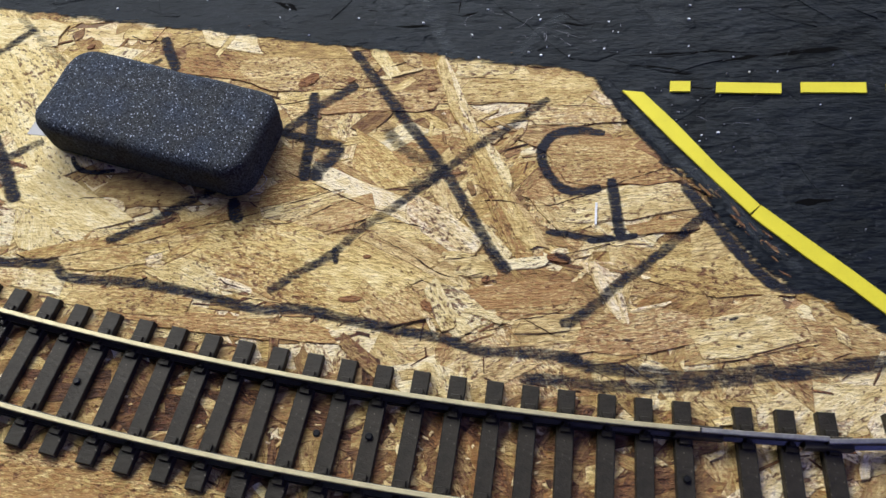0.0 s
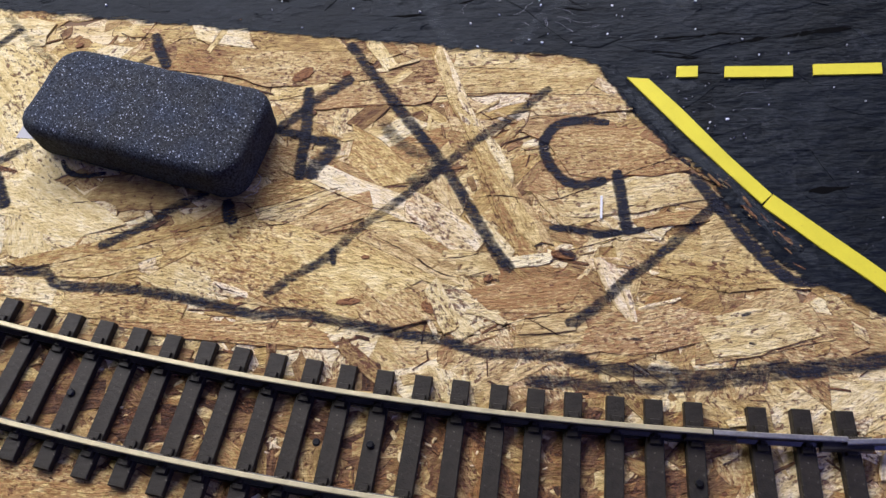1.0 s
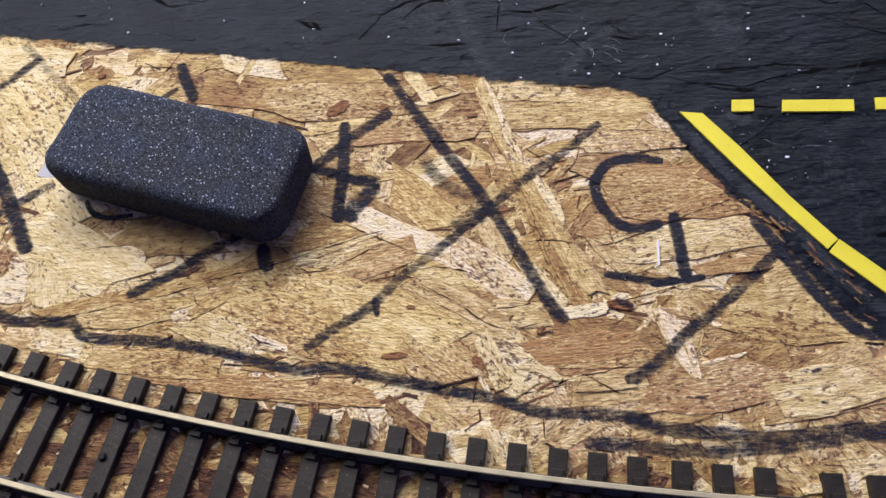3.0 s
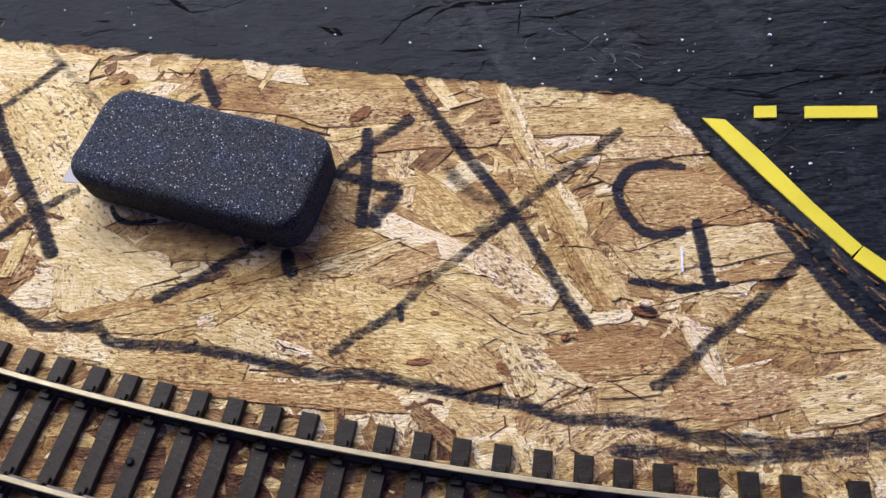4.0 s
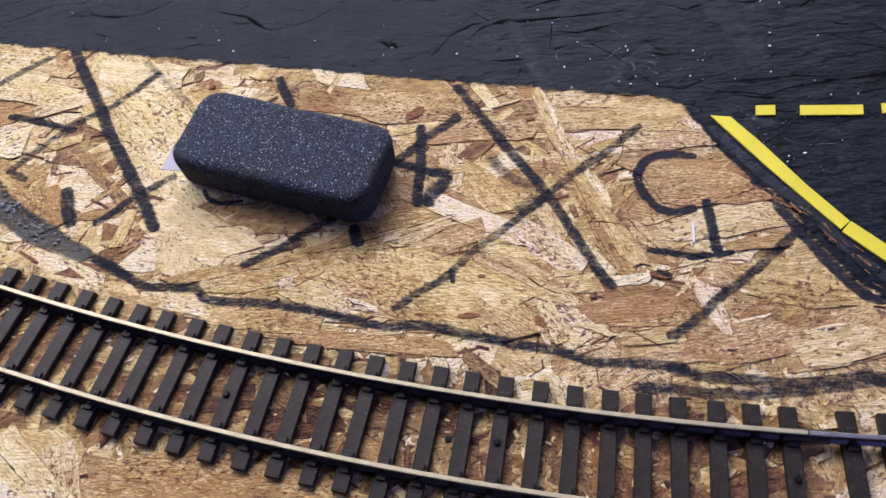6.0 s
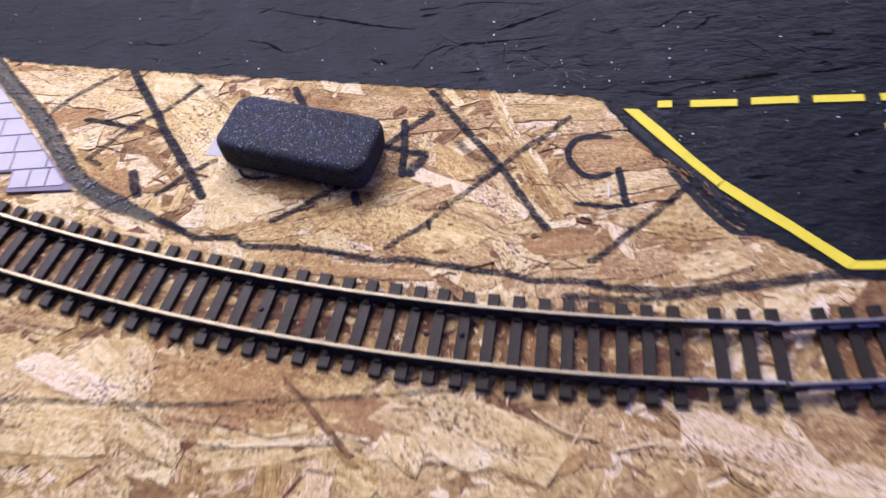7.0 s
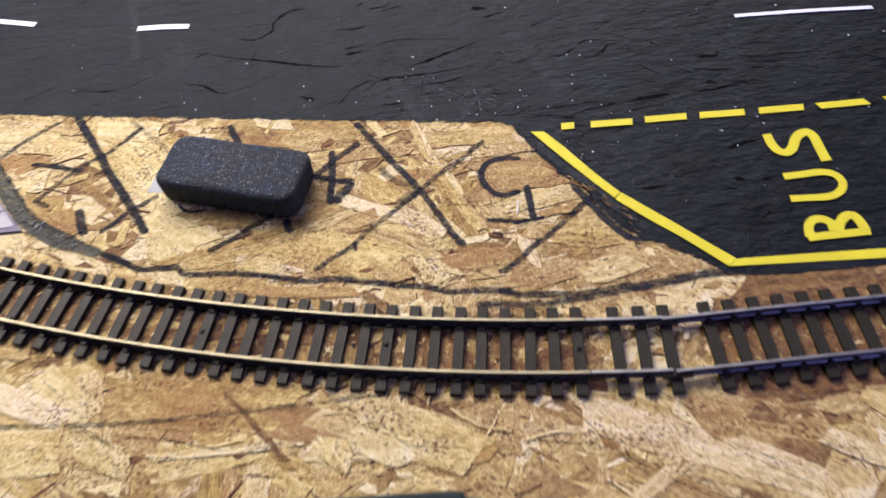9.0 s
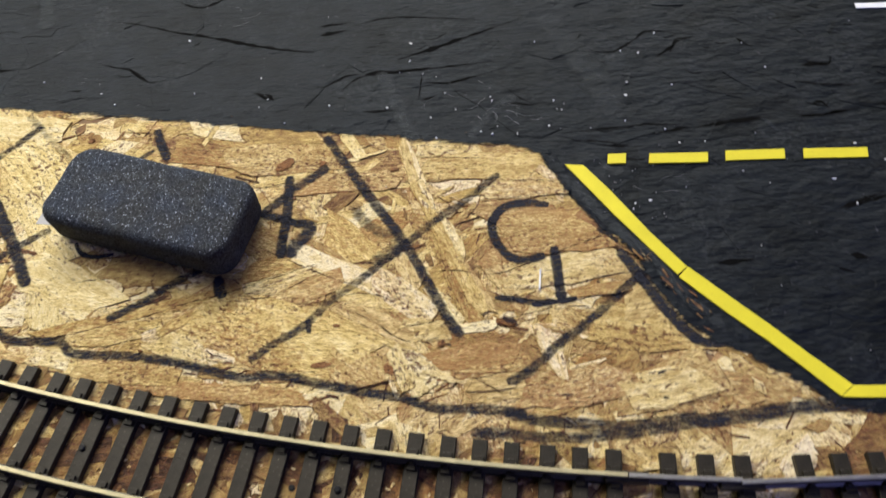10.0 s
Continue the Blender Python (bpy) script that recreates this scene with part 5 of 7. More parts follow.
def crease_layer():
    """Black strips laid on for the shade in short, loosely clustered creases, and fine pale scratches."""
    skin = BVHTree.FromPolygons(ROAD_V, ROAD_F)
    r = random.Random(61)
    sets = {"crease": ([], []), "scratch": ([], [])}
    for _ in range(30):
        cx, cy, spread = r.uniform(-190, 200), r.uniform(70, 245), r.uniform(3, 9)
        pale = r.random() < 0.22
        for _ in range(r.randint(1, 6)):
            x, y, ln, a = cx + r.gauss(0, spread), cy + r.gauss(0, spread * 0.5), r.uniform(1.5, 8.0), r.gauss(0.05, 0.28)
            if y < edge_y(x) + 5:
                continue
            wide = r.uniform(0.05, 0.11) if pale else r.uniform(0.18, 0.55)
            line = [Vector((x + math.cos(a) * ln * f, y + math.sin(a) * ln * f + 0.09 * ln * math.sin(5 * f + cx))) for f in (0, 0.17, 0.33, 0.5, 0.67, 0.83, 1)]
            verts, faces = sets["scratch" if pale else "crease"]
            base = len(verts)
            for i, (p, q) in enumerate(zip(line, normals_2d(line))):
                w = wide * (0.15, 0.6, 1.0, 0.7, 1.1, 0.5, 0.1)[i] * r.uniform(0.6, 1.3) / 2
                for e in (-w, w):
                    px, py = p.x + q.x * e, p.y + q.y * e
                    hit = skin.ray_cast(Vector((px, py, 9.0)), Vector((0, 0, -1)))[0]
                    verts.append((px, py, (max(hit.z, 0.28) if hit else 0.28) + 0.03))
            faces += [(base + 2 * i, base + 2 * i + 2, base + 2 * i + 3, base + 2 * i + 1) for i in range(6)]
    verts, faces = sets["scratch"]
    for cx, cy, spread, count in ((29, 139, 7, 16), (14, 146, 5, 7), (-52, 188, 6, 6), (-98, 160, 8, 8)):
        for _ in range(count):
            x, y, bend, a0, sweep = cx + r.gauss(0, spread), cy + r.gauss(0, spread * 0.5), r.uniform(1.0, 5.5), r.uniform(0, 6.28), r.uniform(0.4, 1.5)
            if y < edge_y(x) + 5:
                continue
            base, wide = len(verts), r.uniform(0.025, 0.075)
            for i in range(8):
                a = a0 + sweep * i / 7
                for e in (-wide, wide):
                    px, py = x + (bend + e) * math.cos(a), y + (bend + e) * 0.7 * math.sin(a)
                    hit = skin.ray_cast(Vector((px, py, 9.0)), Vector((0, 0, -1)))[0]
                    verts.append((px, py, (max(hit.z, 0.28) if hit else 0.28) + 0.03))
            faces += [(base + 2 * i, base + 2 * i + 2, base + 2 * i + 3, base + 2 * i + 1) for i in range(7)]
    for wide, points in ROAD_CREASES:
        line = smooth_line(points, 0.8)
        verts, faces = sets["crease"]
        base, n = len(verts), len(line)
        for i, (p, q) in enumerate(zip(line, normals_2d(line))):
            f = i / max(1, n - 1)
            lead = f if noise.noise((line[0].x, line[0].y, 2.2)) > 0 else 1 - f
            w = wide * 0.68 * min(1.0, 0.12 + 3.0 * (1 - lead)) * min(1.0, 0.10 + 1.25 * lead) * max(0.25, 1.0 + 1.1 * noise.noise((p.x * 0.3, p.y * 0.3, wide)))
            off = 0.3 * noise.noise((p.x * 0.5, p.y * 0.5, 4.0))
            for e in (off - w, off + w):
                px, py = p.x + q.x * e, p.y + q.y * e
                hit = skin.ray_cast(Vector((px, py, 9.0)), Vector((0, 0, -1)))[0]
                verts.append((px, py, (max(hit.z, 0.28) if hit else 0.28) + 0.03))
        faces += [(base + 2 * i, base + 2 * i + 2, base + 2 * i + 3, base + 2 * i + 1) for i in range(n - 1)]
    for key, mat in (("crease", PIT), ("scratch", DUST)):
        tagged(child(key + "_layer", mesh_from(key + "_layer", *sets[key], mat), road), kind="stuff")


crease_layer()
# bare wood left in the rubbed paint beside the bay
rub = random.Random(8)
for _ in range(20):
    f = rub.random()
    cx, cy = 55.0 + 15.5 * f + rub.gauss(0, 0.9), 95.0 - 21.5 * f + rub.gauss(0, 1.1)
    ln = rub.uniform(0.8, 4.2)
    strand(cx, cy, ln, ln * rub.uniform(0.08, 0.24) + 0.1, -53 + rub.gauss(0, 16), rub.uniform(0.12, 0.42), over_ground(cx, cy) + 0.15, 1.4)
for cx, cy, ln, wd, an in ((58.9, 91.2, 5.4, 1.3, -58), (57.0, 93.6, 2.8, 0.9, -64), (53.4, 97.0, 4.6, 1.0, -44)):
    strand(cx, cy, ln, wd, an, 0.6, over_ground(cx, cy) + 0.15)
stroke("chalk_smear", [(-124.2, 254.8), (-120.0, 228.4), (-116.6, 207.9), (-112.8, 185.9)], 5.5, 0.55, CHALK, road, 0.74)
stroke("chalk_smear", [(-7.1, 157.8), (-3.4, 148.4), (0.1, 137.7), (3.0, 131.7)], 5.0, 0.5, CHALK, road, 0.74)
stroke("chalk_smear", [(17.8, 130.7), (24.0, 139.5), (31.5, 146.0)], 4.0, 0.45, CHALK, road, 0.74)
stroke("chalk_smear", [(42.0, 117.0), (46.4, 109.6), (50.4, 103.0), (55.6, 96.6), (60.2, 90.4), (64.2, 83.4), (68.4, 77.0), (73.4, 71.4)], 3.4, 0.46, CHALK, road, 0.74)
stroke("chalk_smear", [(52.6, 119.0), (55.2, 117.2), (57.4, 118.2)], 3.0, 0.55, CHALK, road, 0.74)
stroke("chalk_smear", [(42.0, 176.7), (52.3, 154.2), (58.1, 137.2)], 9.0, 0.35, CHALK, road, 0.74)
specks = random.Random(5)
for _ in range(120):
    sx, sy = specks.uniform(-200, 190), specks.uniform(60, 240)
    if sy > edge_y(sx) + 3:
        s = specks.choice((0.14, 0.18, 0.22, 0.3, 0.42))
        o = [(s * math.cos(a + 0.3) * specks.uniform(0.5, 1.2), s * math.sin(a + 0.3) * specks.uniform(0.4, 0.9)) for a in (0, 1.3, 2.5, 3.8, 5.1)]
        child("paper_fleck", mesh_from("paper_fleck", *prism(o, 0.2, 0.78), WHITE), road, pose(sx * MM, sy * MM, 0, 0, 0, specks.uniform(0, 180)))

for _ in range(46):
    sx, sy = specks.gauss(54, 9), specks.gauss(112, 9)
    if sy > edge_y(sx) + 2:
        o = [(0.2 * math.cos(a) * specks.uniform(0.3, 1.3), 0.2 * math.sin(a) * specks.uniform(0.3, 1.0)) for a in (0, 1.3, 2.5, 3.8, 5.1)]
        child("paper_fleck", mesh_from("paper_fleck", *prism(o, 0.2, 0.72), DUST), road, pose(sx * MM, sy * MM, 0))

def paper_fleck(x, y, size):
    """A torn crumb of white paper or filler stuck to the paint."""
    o = [(0.75 * size * math.cos(a) * specks.uniform(0.35, 1.0), 0.42 * size * math.sin(a) * specks.uniform(0.5, 1.0)) for a in (0, 0.9, 2.0, 3.1, 4.2, 5.3)]
    child("paper_fleck", mesh_from("paper_fleck", *prism(o, 0.2, 0.56 + 0.12 * size, 0.05), WHITE), road, pose(x * MM, y * MM, 0, 0, 0, specks.uniform(-40, 60)))


paper_fleck(54.5, 108.0, 0.7)
paper_fleck(58.9, 107.0, 0.6)
paper_fleck(62.8, 107.7, 1.0)
paper_fleck(58.3, 105.4, 0.5)
paper_fleck(39.7, 134.3, 0.7)
paper_fleck(23.9, 132.6, 0.8)
paper_fleck(60.5, 134.4, 0.5)
paper_fleck(-5.1, 144.5, 0.8)
paper_fleck(30.8, 132.1, 0.8)
paper_fleck(-39.7, 150.4, 0.6)
paper_fleck(-21.7, 146.7, 0.8)
paper_fleck(70.7, 130.6, 0.6)
paper_fleck(73.6, 125.6, 0.6)
paper_fleck(54.9, 113.9, 0.35)
paper_fleck(80.4, 125.6, 0.5)
paper_fleck(32.8, 122.5, 0.5)
paper_fleck(24.3, 146.1, 0.7)
paper_fleck(11.5, 148.7, 0.5)
paper_fleck(9.2, 155.0, 0.4)
paper_fleck(-108.5, 163.2, 0.6)
paper_fleck(-89.8, 157.0, 0.6)
paper_fleck(-34.1, 141.3, 0.45)
paper_fleck(-1.5, 157.6, 0.4)
paper_fleck(5.3, 156.5, 0.5)
paper_fleck(14.3, 142.2, 0.5)
paper_fleck(8.6, 132.4, 0.6)
paper_fleck(25.6, 135.3, 0.4)
paper_fleck(-66.0, 176.5, 1.0)
paper_fleck(1.6, 161.9, 0.8)
paper_fleck(1.9, 169.0, 0.9)
paper_fleck(50.9, 132.6, 0.5)
paper_fleck(63.0, 160.4, 0.7)
paper_fleck(63.0, 148.2, 0.7)
paper_fleck(75.3, 146.3, 0.5)
paper_fleck(102.2, 150.6, 0.7)
paper_fleck(110.2, 110.9, 1.0)
paper_fleck(118.6, 121.8, 0.8)
paper_fleck(41.8, 143.2, 0.9)
paper_fleck(24.6, 144.5, 0.8)
paper_fleck(20.9, 133.7, 0.7)
paper_fleck(-5.2, 117.0, 0.3)
paper_fleck(88.1, 115.1, 0.4)
paper_fleck(67.9, 159.2, 0.6)
paper_fleck(72.7, 111.1, 0.3)
paper_fleck(124.8, 115.9, 0.7)

# ---- yellow bus bay marking ----
bay = thing("bus_bay_marking", 95, 85, 0.5, "yellow card strips and letters marking a bus bay on the road", "road marking")


def strip(name, points, mat, parent, z0=0.42, z1=0.80, label=""):
    return child(name, mesh_from(name, *prism(points, z0, z1, 0.05), mat), parent, label=label)


def ribbon(points, widths, step=1.0):
    """The outline of a hand-cut band that follows the points."""
    line = smooth_line(points, step)
    side = normals_2d(line)
    n = len(line) - 1
    w = [widths[0] + (widths[1] - widths[0]) * i / n for i in range(n + 1)]
    wob = [1 + 0.07 * noise.noise((p.x * 0.3, p.y * 0.3, 2.0)) for p in line]
    right = [(p.x - q.x * a * b / 2, p.y - q.y * a * b / 2) for p, q, a, b in zip(line, side, w, wob)]
    left = [(p.x + q.x * a * b / 2, p.y + q.y * a * b / 2) for p, q, a, b in zip(line, side, w, wob)]
    return right, left


def band(name, points, widths, mat, parent, z0=0.42, z1=0.80, label=""):
    right, left = ribbon(points, widths)
    n = len(right)
    verts = [(*p, z) for z in (z0, z1) for p in right + left]
    faces = []
    for i in range(n - 1):
        r0, r1, l0, l1 = i, i + 1, n + i, n + i + 1
        t = 2 * n
        faces += [(r0 + t, r1 + t, l1 + t, l0 + t), (r1, r0, l0, l1), (r0, r1, r1 + t, r0 + t), (l1, l0, l0 + t, l1 + t)]
    t = 2 * n
    faces += [(n, 0, t, n + t), (n - 1, 2 * n - 1, 2 * n - 1 + t, n - 1 + t)]
    return child(name, mesh_from(name, verts, faces, mat), parent, label=label)


strip("strip", [(42.4, 120.6), (52.3, 105.0), (60.1, 93.5), (65.7, 85.5), (68.3, 87.6), (61.1, 98.1), (53.4, 110.9), (47.3, 119.9)], YELLOW, bay)
strip("strip", [(65.8, 84.9), (75.3, 74.5), (82.8, 67.0), (89.9, 59.1), (95.2, 53.0), (98.5, 55.5), (91.1, 63.3), (83.9, 71.3), (76.4, 79.2), (68.5, 87.6)], YELLOW, bay)
strip("strip", [(95.3, 52.9), (97.4, 52.7), (142.6, 49.6), (215.0, 44.6), (215.2, 48.6), (142.8, 53.2), (98.6, 55.4)], YELLOW, bay, 0.44, 0.83)
for xa, xb, y, tilt in ((53.9, 58.7, 121.4, -2), (64.7, 80.0, 120.4, -3), (84.6, 99.9, 119.9, -2), (104.7, 121.0, 118.9, -3), (126.3, 142.5, 118.0, -2), (147.8, 165.6, 117.2, -1), (172.6, 189.5, 116.6, -2)):
    h, cx, slant = 1.6, (xa + xb) / 2, -0.8 if xa > 140 else 0.25
    o = [(xa - cx - slant, -h), (xb - cx - slant, -h), (xb - cx + slant, h), (xa - cx + slant, h)]
    child("dash", mesh_from("dash", *prism(o, 0.40, 0.85, 0.05), YELLOW), bay, pose(cx * MM, y * MM, 0, 0, 0, tilt))
# the letters of BUS read from the far side of the bay
band("letter_s", [(125.2, 106.6), (125.3, 101.9), (126.5, 98.4), (128.8, 97.0), (131.6, 98.7), (134.0, 102.5), (136.4, 104.9), (139.3, 105.6), (140.8, 103.1), (140.9, 97.9), (141.1, 91.4)], (3.2, 3.6), YELLOW, bay)
band("letter_u", [(124.4, 86.5), (130.9, 86.6), (136.7, 86.7), (140.9, 85.4), (142.7, 82.3), (141.7, 78.9), (138.7, 76.6), (134.7, 75.9), (129.1, 76.3), (123.4, 76.8)], (2.8, 2.7), YELLOW, bay)
band("letter_b", [(123.3, 60.4), (132.5, 60.4), (143.5, 60.3)], (2.9, 2.9), YELLOW, bay)
band("letter_b", [(124.1, 60.5), (125.1, 64.8), (127.4, 67.1), (130.3, 67.1), (132.5, 65.2), (132.4, 61.9)], (3.0, 3.0), YELLOW, bay, 0.46, 0.83)
band("letter_b", [(133.3, 61.1), (135.6, 65.0), (138.3, 67.2), (140.7, 67.1), (141.8, 64.3), (142.2, 60.8)], (3.2, 3.2), YELLOW, bay, 0.48, 0.86)

# ---- white lane marks ----
lane = thing("lane_marking", 0, 195, 0.5, "thin white card lane dashes on the black road", "road marking")
for xa, ya, xb, yb, w in ((-205, 230, -161.8, 217.8, 3.0), (-115.1, 206.9, -92.4, 204.5, 3.2), (133.8, 172.0, 188.5, 167.9, 2.0)):
    band("lane_dash", [(xa, ya), ((xa + xb) / 2, (ya + yb) / 2 + 0.4), (xb, yb)], (w, w), WHITE, lane, 0.45, 0.84)

# ---- paving sheet ----
PAVE = [(-330, 196), (-219, 183.4), (-202.5, 180.8), (-196.2, 171.8), (-168.2, 134.9), (-141.4, 100.0), (-164.1, 100.6), (-164.5, 109.6), (-176.1, 109.5), (-187.0, 109.6), (-193.4, 111.3), (-199.3, 115.2), (-212, 126), (-330, 150)]


def inside(x, y, poly):
    hit, j = False, len(poly) - 1
    for i in range(len(poly)):
        (xi, yi), (xj, yj) = poly[i], poly[j]
        if (yi > y) != (yj > y) and x < (xj - xi) * (y - yi) / (yj - yi) + xi:
            hit = not hit
        j = i
    return hit


def clip_poly(subject, a, b):
    """The part of a polygon to the right of the line a-b."""
    out = []
    side = lambda p: (b[0] - a[0]) * (p[1] - a[1]) - (b[1] - a[1]) * (p[0] - a[0])
    for i, p in enumerate(subject):
        q = subject[i - 1]
        sp, sq = side(p), side(q)
        if (sp <= 0) != (sq <= 0):
            t = sq / (sq - sp)
            out.append((q[0] + (p[0] - q[0]) * t, q[1] + (p[1] - q[1]) * t))
        if sp <= 0:
            out.append(p)
    return out


paving = thing("paving_sheet", -200, 140, 0.3, "pale lilac embossed paving slab sheet cut to a point", "paving")
child("backing", mesh_from("backing", *prism([p for p in reversed(PAVE)], 0.2, 1.2), JOINT), paving)
HEAD_JOINTS = (-165.7, -166.6, -173.9, -166.2, -171.7, -165.2, -171.0, -163.0, -169.0)
for row in range(-1, 11):
    small = row < 0
    long = 6.4 if small else 12.5
    for col in range(-3, 14 if not small else 5):
        x0 = (-145.0 - long * col) if small else HEAD_JOINTS[row % 9] - long * col
        y0 = 109.9 + 8.13 * row
        slab = [(x0 - long + 0.5, y0 + 0.3), (x0, y0 + 0.3), (x0, y0 + 7.85), (x0 - long + 0.5, y0 + 7.85)]
        for a, b in (((-202.3, 180.8), (-168.4, 134.9)), ((-168.4, 134.9), (-141.2, 99.2)), ((-330, 195.4), (-202.5, 180.2))):
            slab = clip_poly(slab, a, b) if slab else slab
        if small:
            slab = clip_poly(slab, (-141.0, 100.4), (-164.2, 100.9)) if slab else slab
            slab = clip_poly(slab, (-164.0, 100.0), (-164.0, 112.0)) if slab else slab
        if len(slab) >= 3:
            turn = sum(slab[i - 1][0] * slab[i][1] - slab[i][0] * slab[i - 1][1] for i in range(len(slab))) / 2
            cx, cy = sum(p[0] for p in slab) / len(slab), sum(p[1] for p in slab) / len(slab)
            if abs(turn) > 3 and inside(cx, cy, PAVE):
                child("slab", mesh_from("slab", *prism(slab if turn > 0 else slab[::-1], 1.0, 1.45, 0.12), LILAC), paving)

# rough line of dried glue and grit along the paving's cut edge
glue = thing("glue_line", -160, 135, 0.3, "grey dried glue and grit beside the paving sheet", "glue")


GLUE_PATH = [(-205, 184), (-196, 175.5), (-187, 165.6), (-176, 152.0), (-160.8, 134.4), (-150.2, 118.8), (-140.6, 105.4), (-130.5, 97.2), (-121, 92.0)]
stroke("glue_smear", [(x - 0.8, y) for x, y in GLUE_PATH], 7.0, 0.80, GLUE_STAIN, glue)
stroke("glue_smear", [(x - 2.6, y - 0.4) for x, y in GLUE_PATH[1:-1]], 2.6, 0.70, GLUE_STAIN, glue)
stroke("glue_smear", [(x + 2.2, y + 0.6) for x, y in GLUE_PATH[1:]], 2.0, 0.42, INK, glue)
stroke("glue_smear", [(-137, 101), (-130, 95), (-122, 91), (-112, 86.6)], 5.2, 0.72, GLUE_STAIN, glue)
grit = random.Random(17)
for _ in range(150):
    k = grit.randrange(1, len(GLUE_PATH) - 1)
    f = grit.random()
    gx, gy = (GLUE_PATH[k][q] + (GLUE_PATH[k + 1][q] - GLUE_PATH[k][q]) * f + grit.gauss(0, 1.5) for q in (0, 1))
    s = grit.triangular(0.10, 0.85, 0.18)
    o = [(s * math.cos(a) * grit.uniform(0.6, 1.2), s * math.sin(a) * grit.uniform(0.6, 1.2)) for a in (0, 1.1, 2.2, 3.3, 4.3, 5.4)]
    child("grit_grain", mesh_from("grit_grain", *prism(o, 0.25, 0.6 + 0.5 * s, s * 0.35), grit.choice((GLUE, GLUE, GLUE, DUST))), glue, pose(gx * MM, gy * MM, 0))

# ---- railway track ----
RAIL_Z0, RAIL_Z1 = 2.1, 4.8


def sleeper_mesh(name, half, width):
    """A moulded sleeper with a worn top and two pairs of chairs that hold the rails."""
    verts, faces = prism([(-width / 2, -half), (width / 2, -half), (width / 2, half), (-width / 2, half)], 0.25, 2.1, 0.22)
    for gy in (-8.78, 8.78):
        for s in (-1, 1):
            for w, d0, d1, z in ((1.0, 0.5, 2.3, 2.7), (0.5, 0.4, 1.25, 3.2)):
                a, b = sorted((gy + s * d0, gy + s * d1))
                v, f = prism([(-w, a), (w, a), (w, b), (-w, b)], 2.0, z, 0.15)
                base = len(verts)
                verts += v
                faces += [tuple(i + base for i in q) for q in f]
    return mesh_from(name, verts, faces, SLEEPER)


def rail_mesh(name, line, top_mat, side_mat=RAIL_SIDE):
    """Bullhead section swept along the line: foot, web and a bright running surface."""
    sec = [(-1.05, RAIL_Z0), (-1.05, RAIL_Z0 + 0.35), (-0.38, RAIL_Z0 + 0.7), (-0.38, RAIL_Z1 - 1.0), (-0.52, RAIL_Z1 - 0.75), (-0.50, RAIL_Z1 - 0.16), (-0.34, RAIL_Z1)]
    sec = sec + [(-d, z) for d, z in reversed(sec)]
    side, m = normals_2d(line), len(sec)
    verts = [(p.x + n.x * d, p.y + n.y * d, z) for p, n in zip(line, side) for d, z in sec]
    faces, slots = [], []
    for i in range(len(line) - 1):
        for k in range(m):
            a, b = i * m + k, i * m + (k + 1) % m
            faces.append((a, a + m, b + m, b))
            slots.append(0 if 5 <= k <= 7 else 1)
    faces += [tuple(range(m)), tuple(range(len(verts) - 1, len(verts) - m - 1, -1))]
    slots += [1, 1]
    return mesh_from(name, verts, faces, [top_mat, side_mat], slots)


def web_mesh(name, line, w=1.15):
    side = normals_2d(line)
    verts = [(p.x + n.x * d, p.y + n.y * d, z) for p, n in zip(line, side) for d, z in ((-w, 0.25), (-w, 1.5), (w, 1.5), (w, 0.25))]
    faces = [(4 * i + k, 4 * i + 4 + k, 4 * i + 4 + (k + 1) % 4, 4 * i + (k + 1) % 4) for i in range(len(line) - 1) for k in range(4)]
    return mesh_from(name, verts, faces, SLEEPER)


CURVE_X, CURVE_Y, CURVE_R = 126.40, 799.19, 775.03


def on_curve(arc, off=0.0):
    """A place on the curved track: arc is millimetres along its centre line, off is towards the near rail."""
    a = arc / CURVE_R
    return Vector((CURVE_X + (CURVE_R + off) * math.sin(a), CURVE_Y - (CURVE_R + off) * math.cos(a)))


def arc_line(a0, a1, off, step=6.0):
    n = max(2, int((a1 - a0) / step))
    return [on_curve(a0 + (a1 - a0) * i / n, off) for i in range(n + 1)]


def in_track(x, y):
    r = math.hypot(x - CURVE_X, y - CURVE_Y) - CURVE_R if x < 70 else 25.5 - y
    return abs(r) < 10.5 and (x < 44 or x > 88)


# darker tone between the sleepers: some dirt, and the track's shade painted in
joined_strands("dark_strand_layer", board, 9000, (-230, 200), (10, 130), in_track, (0.20, 0.55), WOOD, (3, 18, 6), random.Random(41), (0.34, 0.17))

# darker brown strands under and around the straight track
joined_strands("dark_strand_layer", board, 1500, (84, 200), (6, 42), lambda x, y: 82 < x < 210 and 5 < y < 42.5, (0.42, 0.52), WOOD, (6, 30, 12), random.Random(42), (0.27, 0.05), whole=True)
joined_strands("chip_layer", board, 2600, (-230, 200), (10, 130), in_track, (0.55, 0.75), WOOD, (0.4, 2.2, 0.7), random.Random(43), (0.85, 0.12), (0.3, 0.7))

SLEEPER_LONG = sleeper_mesh("sleeper", 14.9, 3.3)
SLEEPER_SHORT = sleeper_mesh("sleeper", 14.7, 3.4)
FISHPLATE = box_mesh("fishplate", 9.0, 2.5, 2.0, 3.7, RAIL_SIDE, 0.3)
PIN = mesh_from("track_pin", *prism([(0.75 * math.cos(k * math.pi / 4), 0.75 * math.sin(k * math.pi / 4)) for k in range(8)], 2.0, 2.7, 0.2), BLACK)
jitter = random.Random(3)


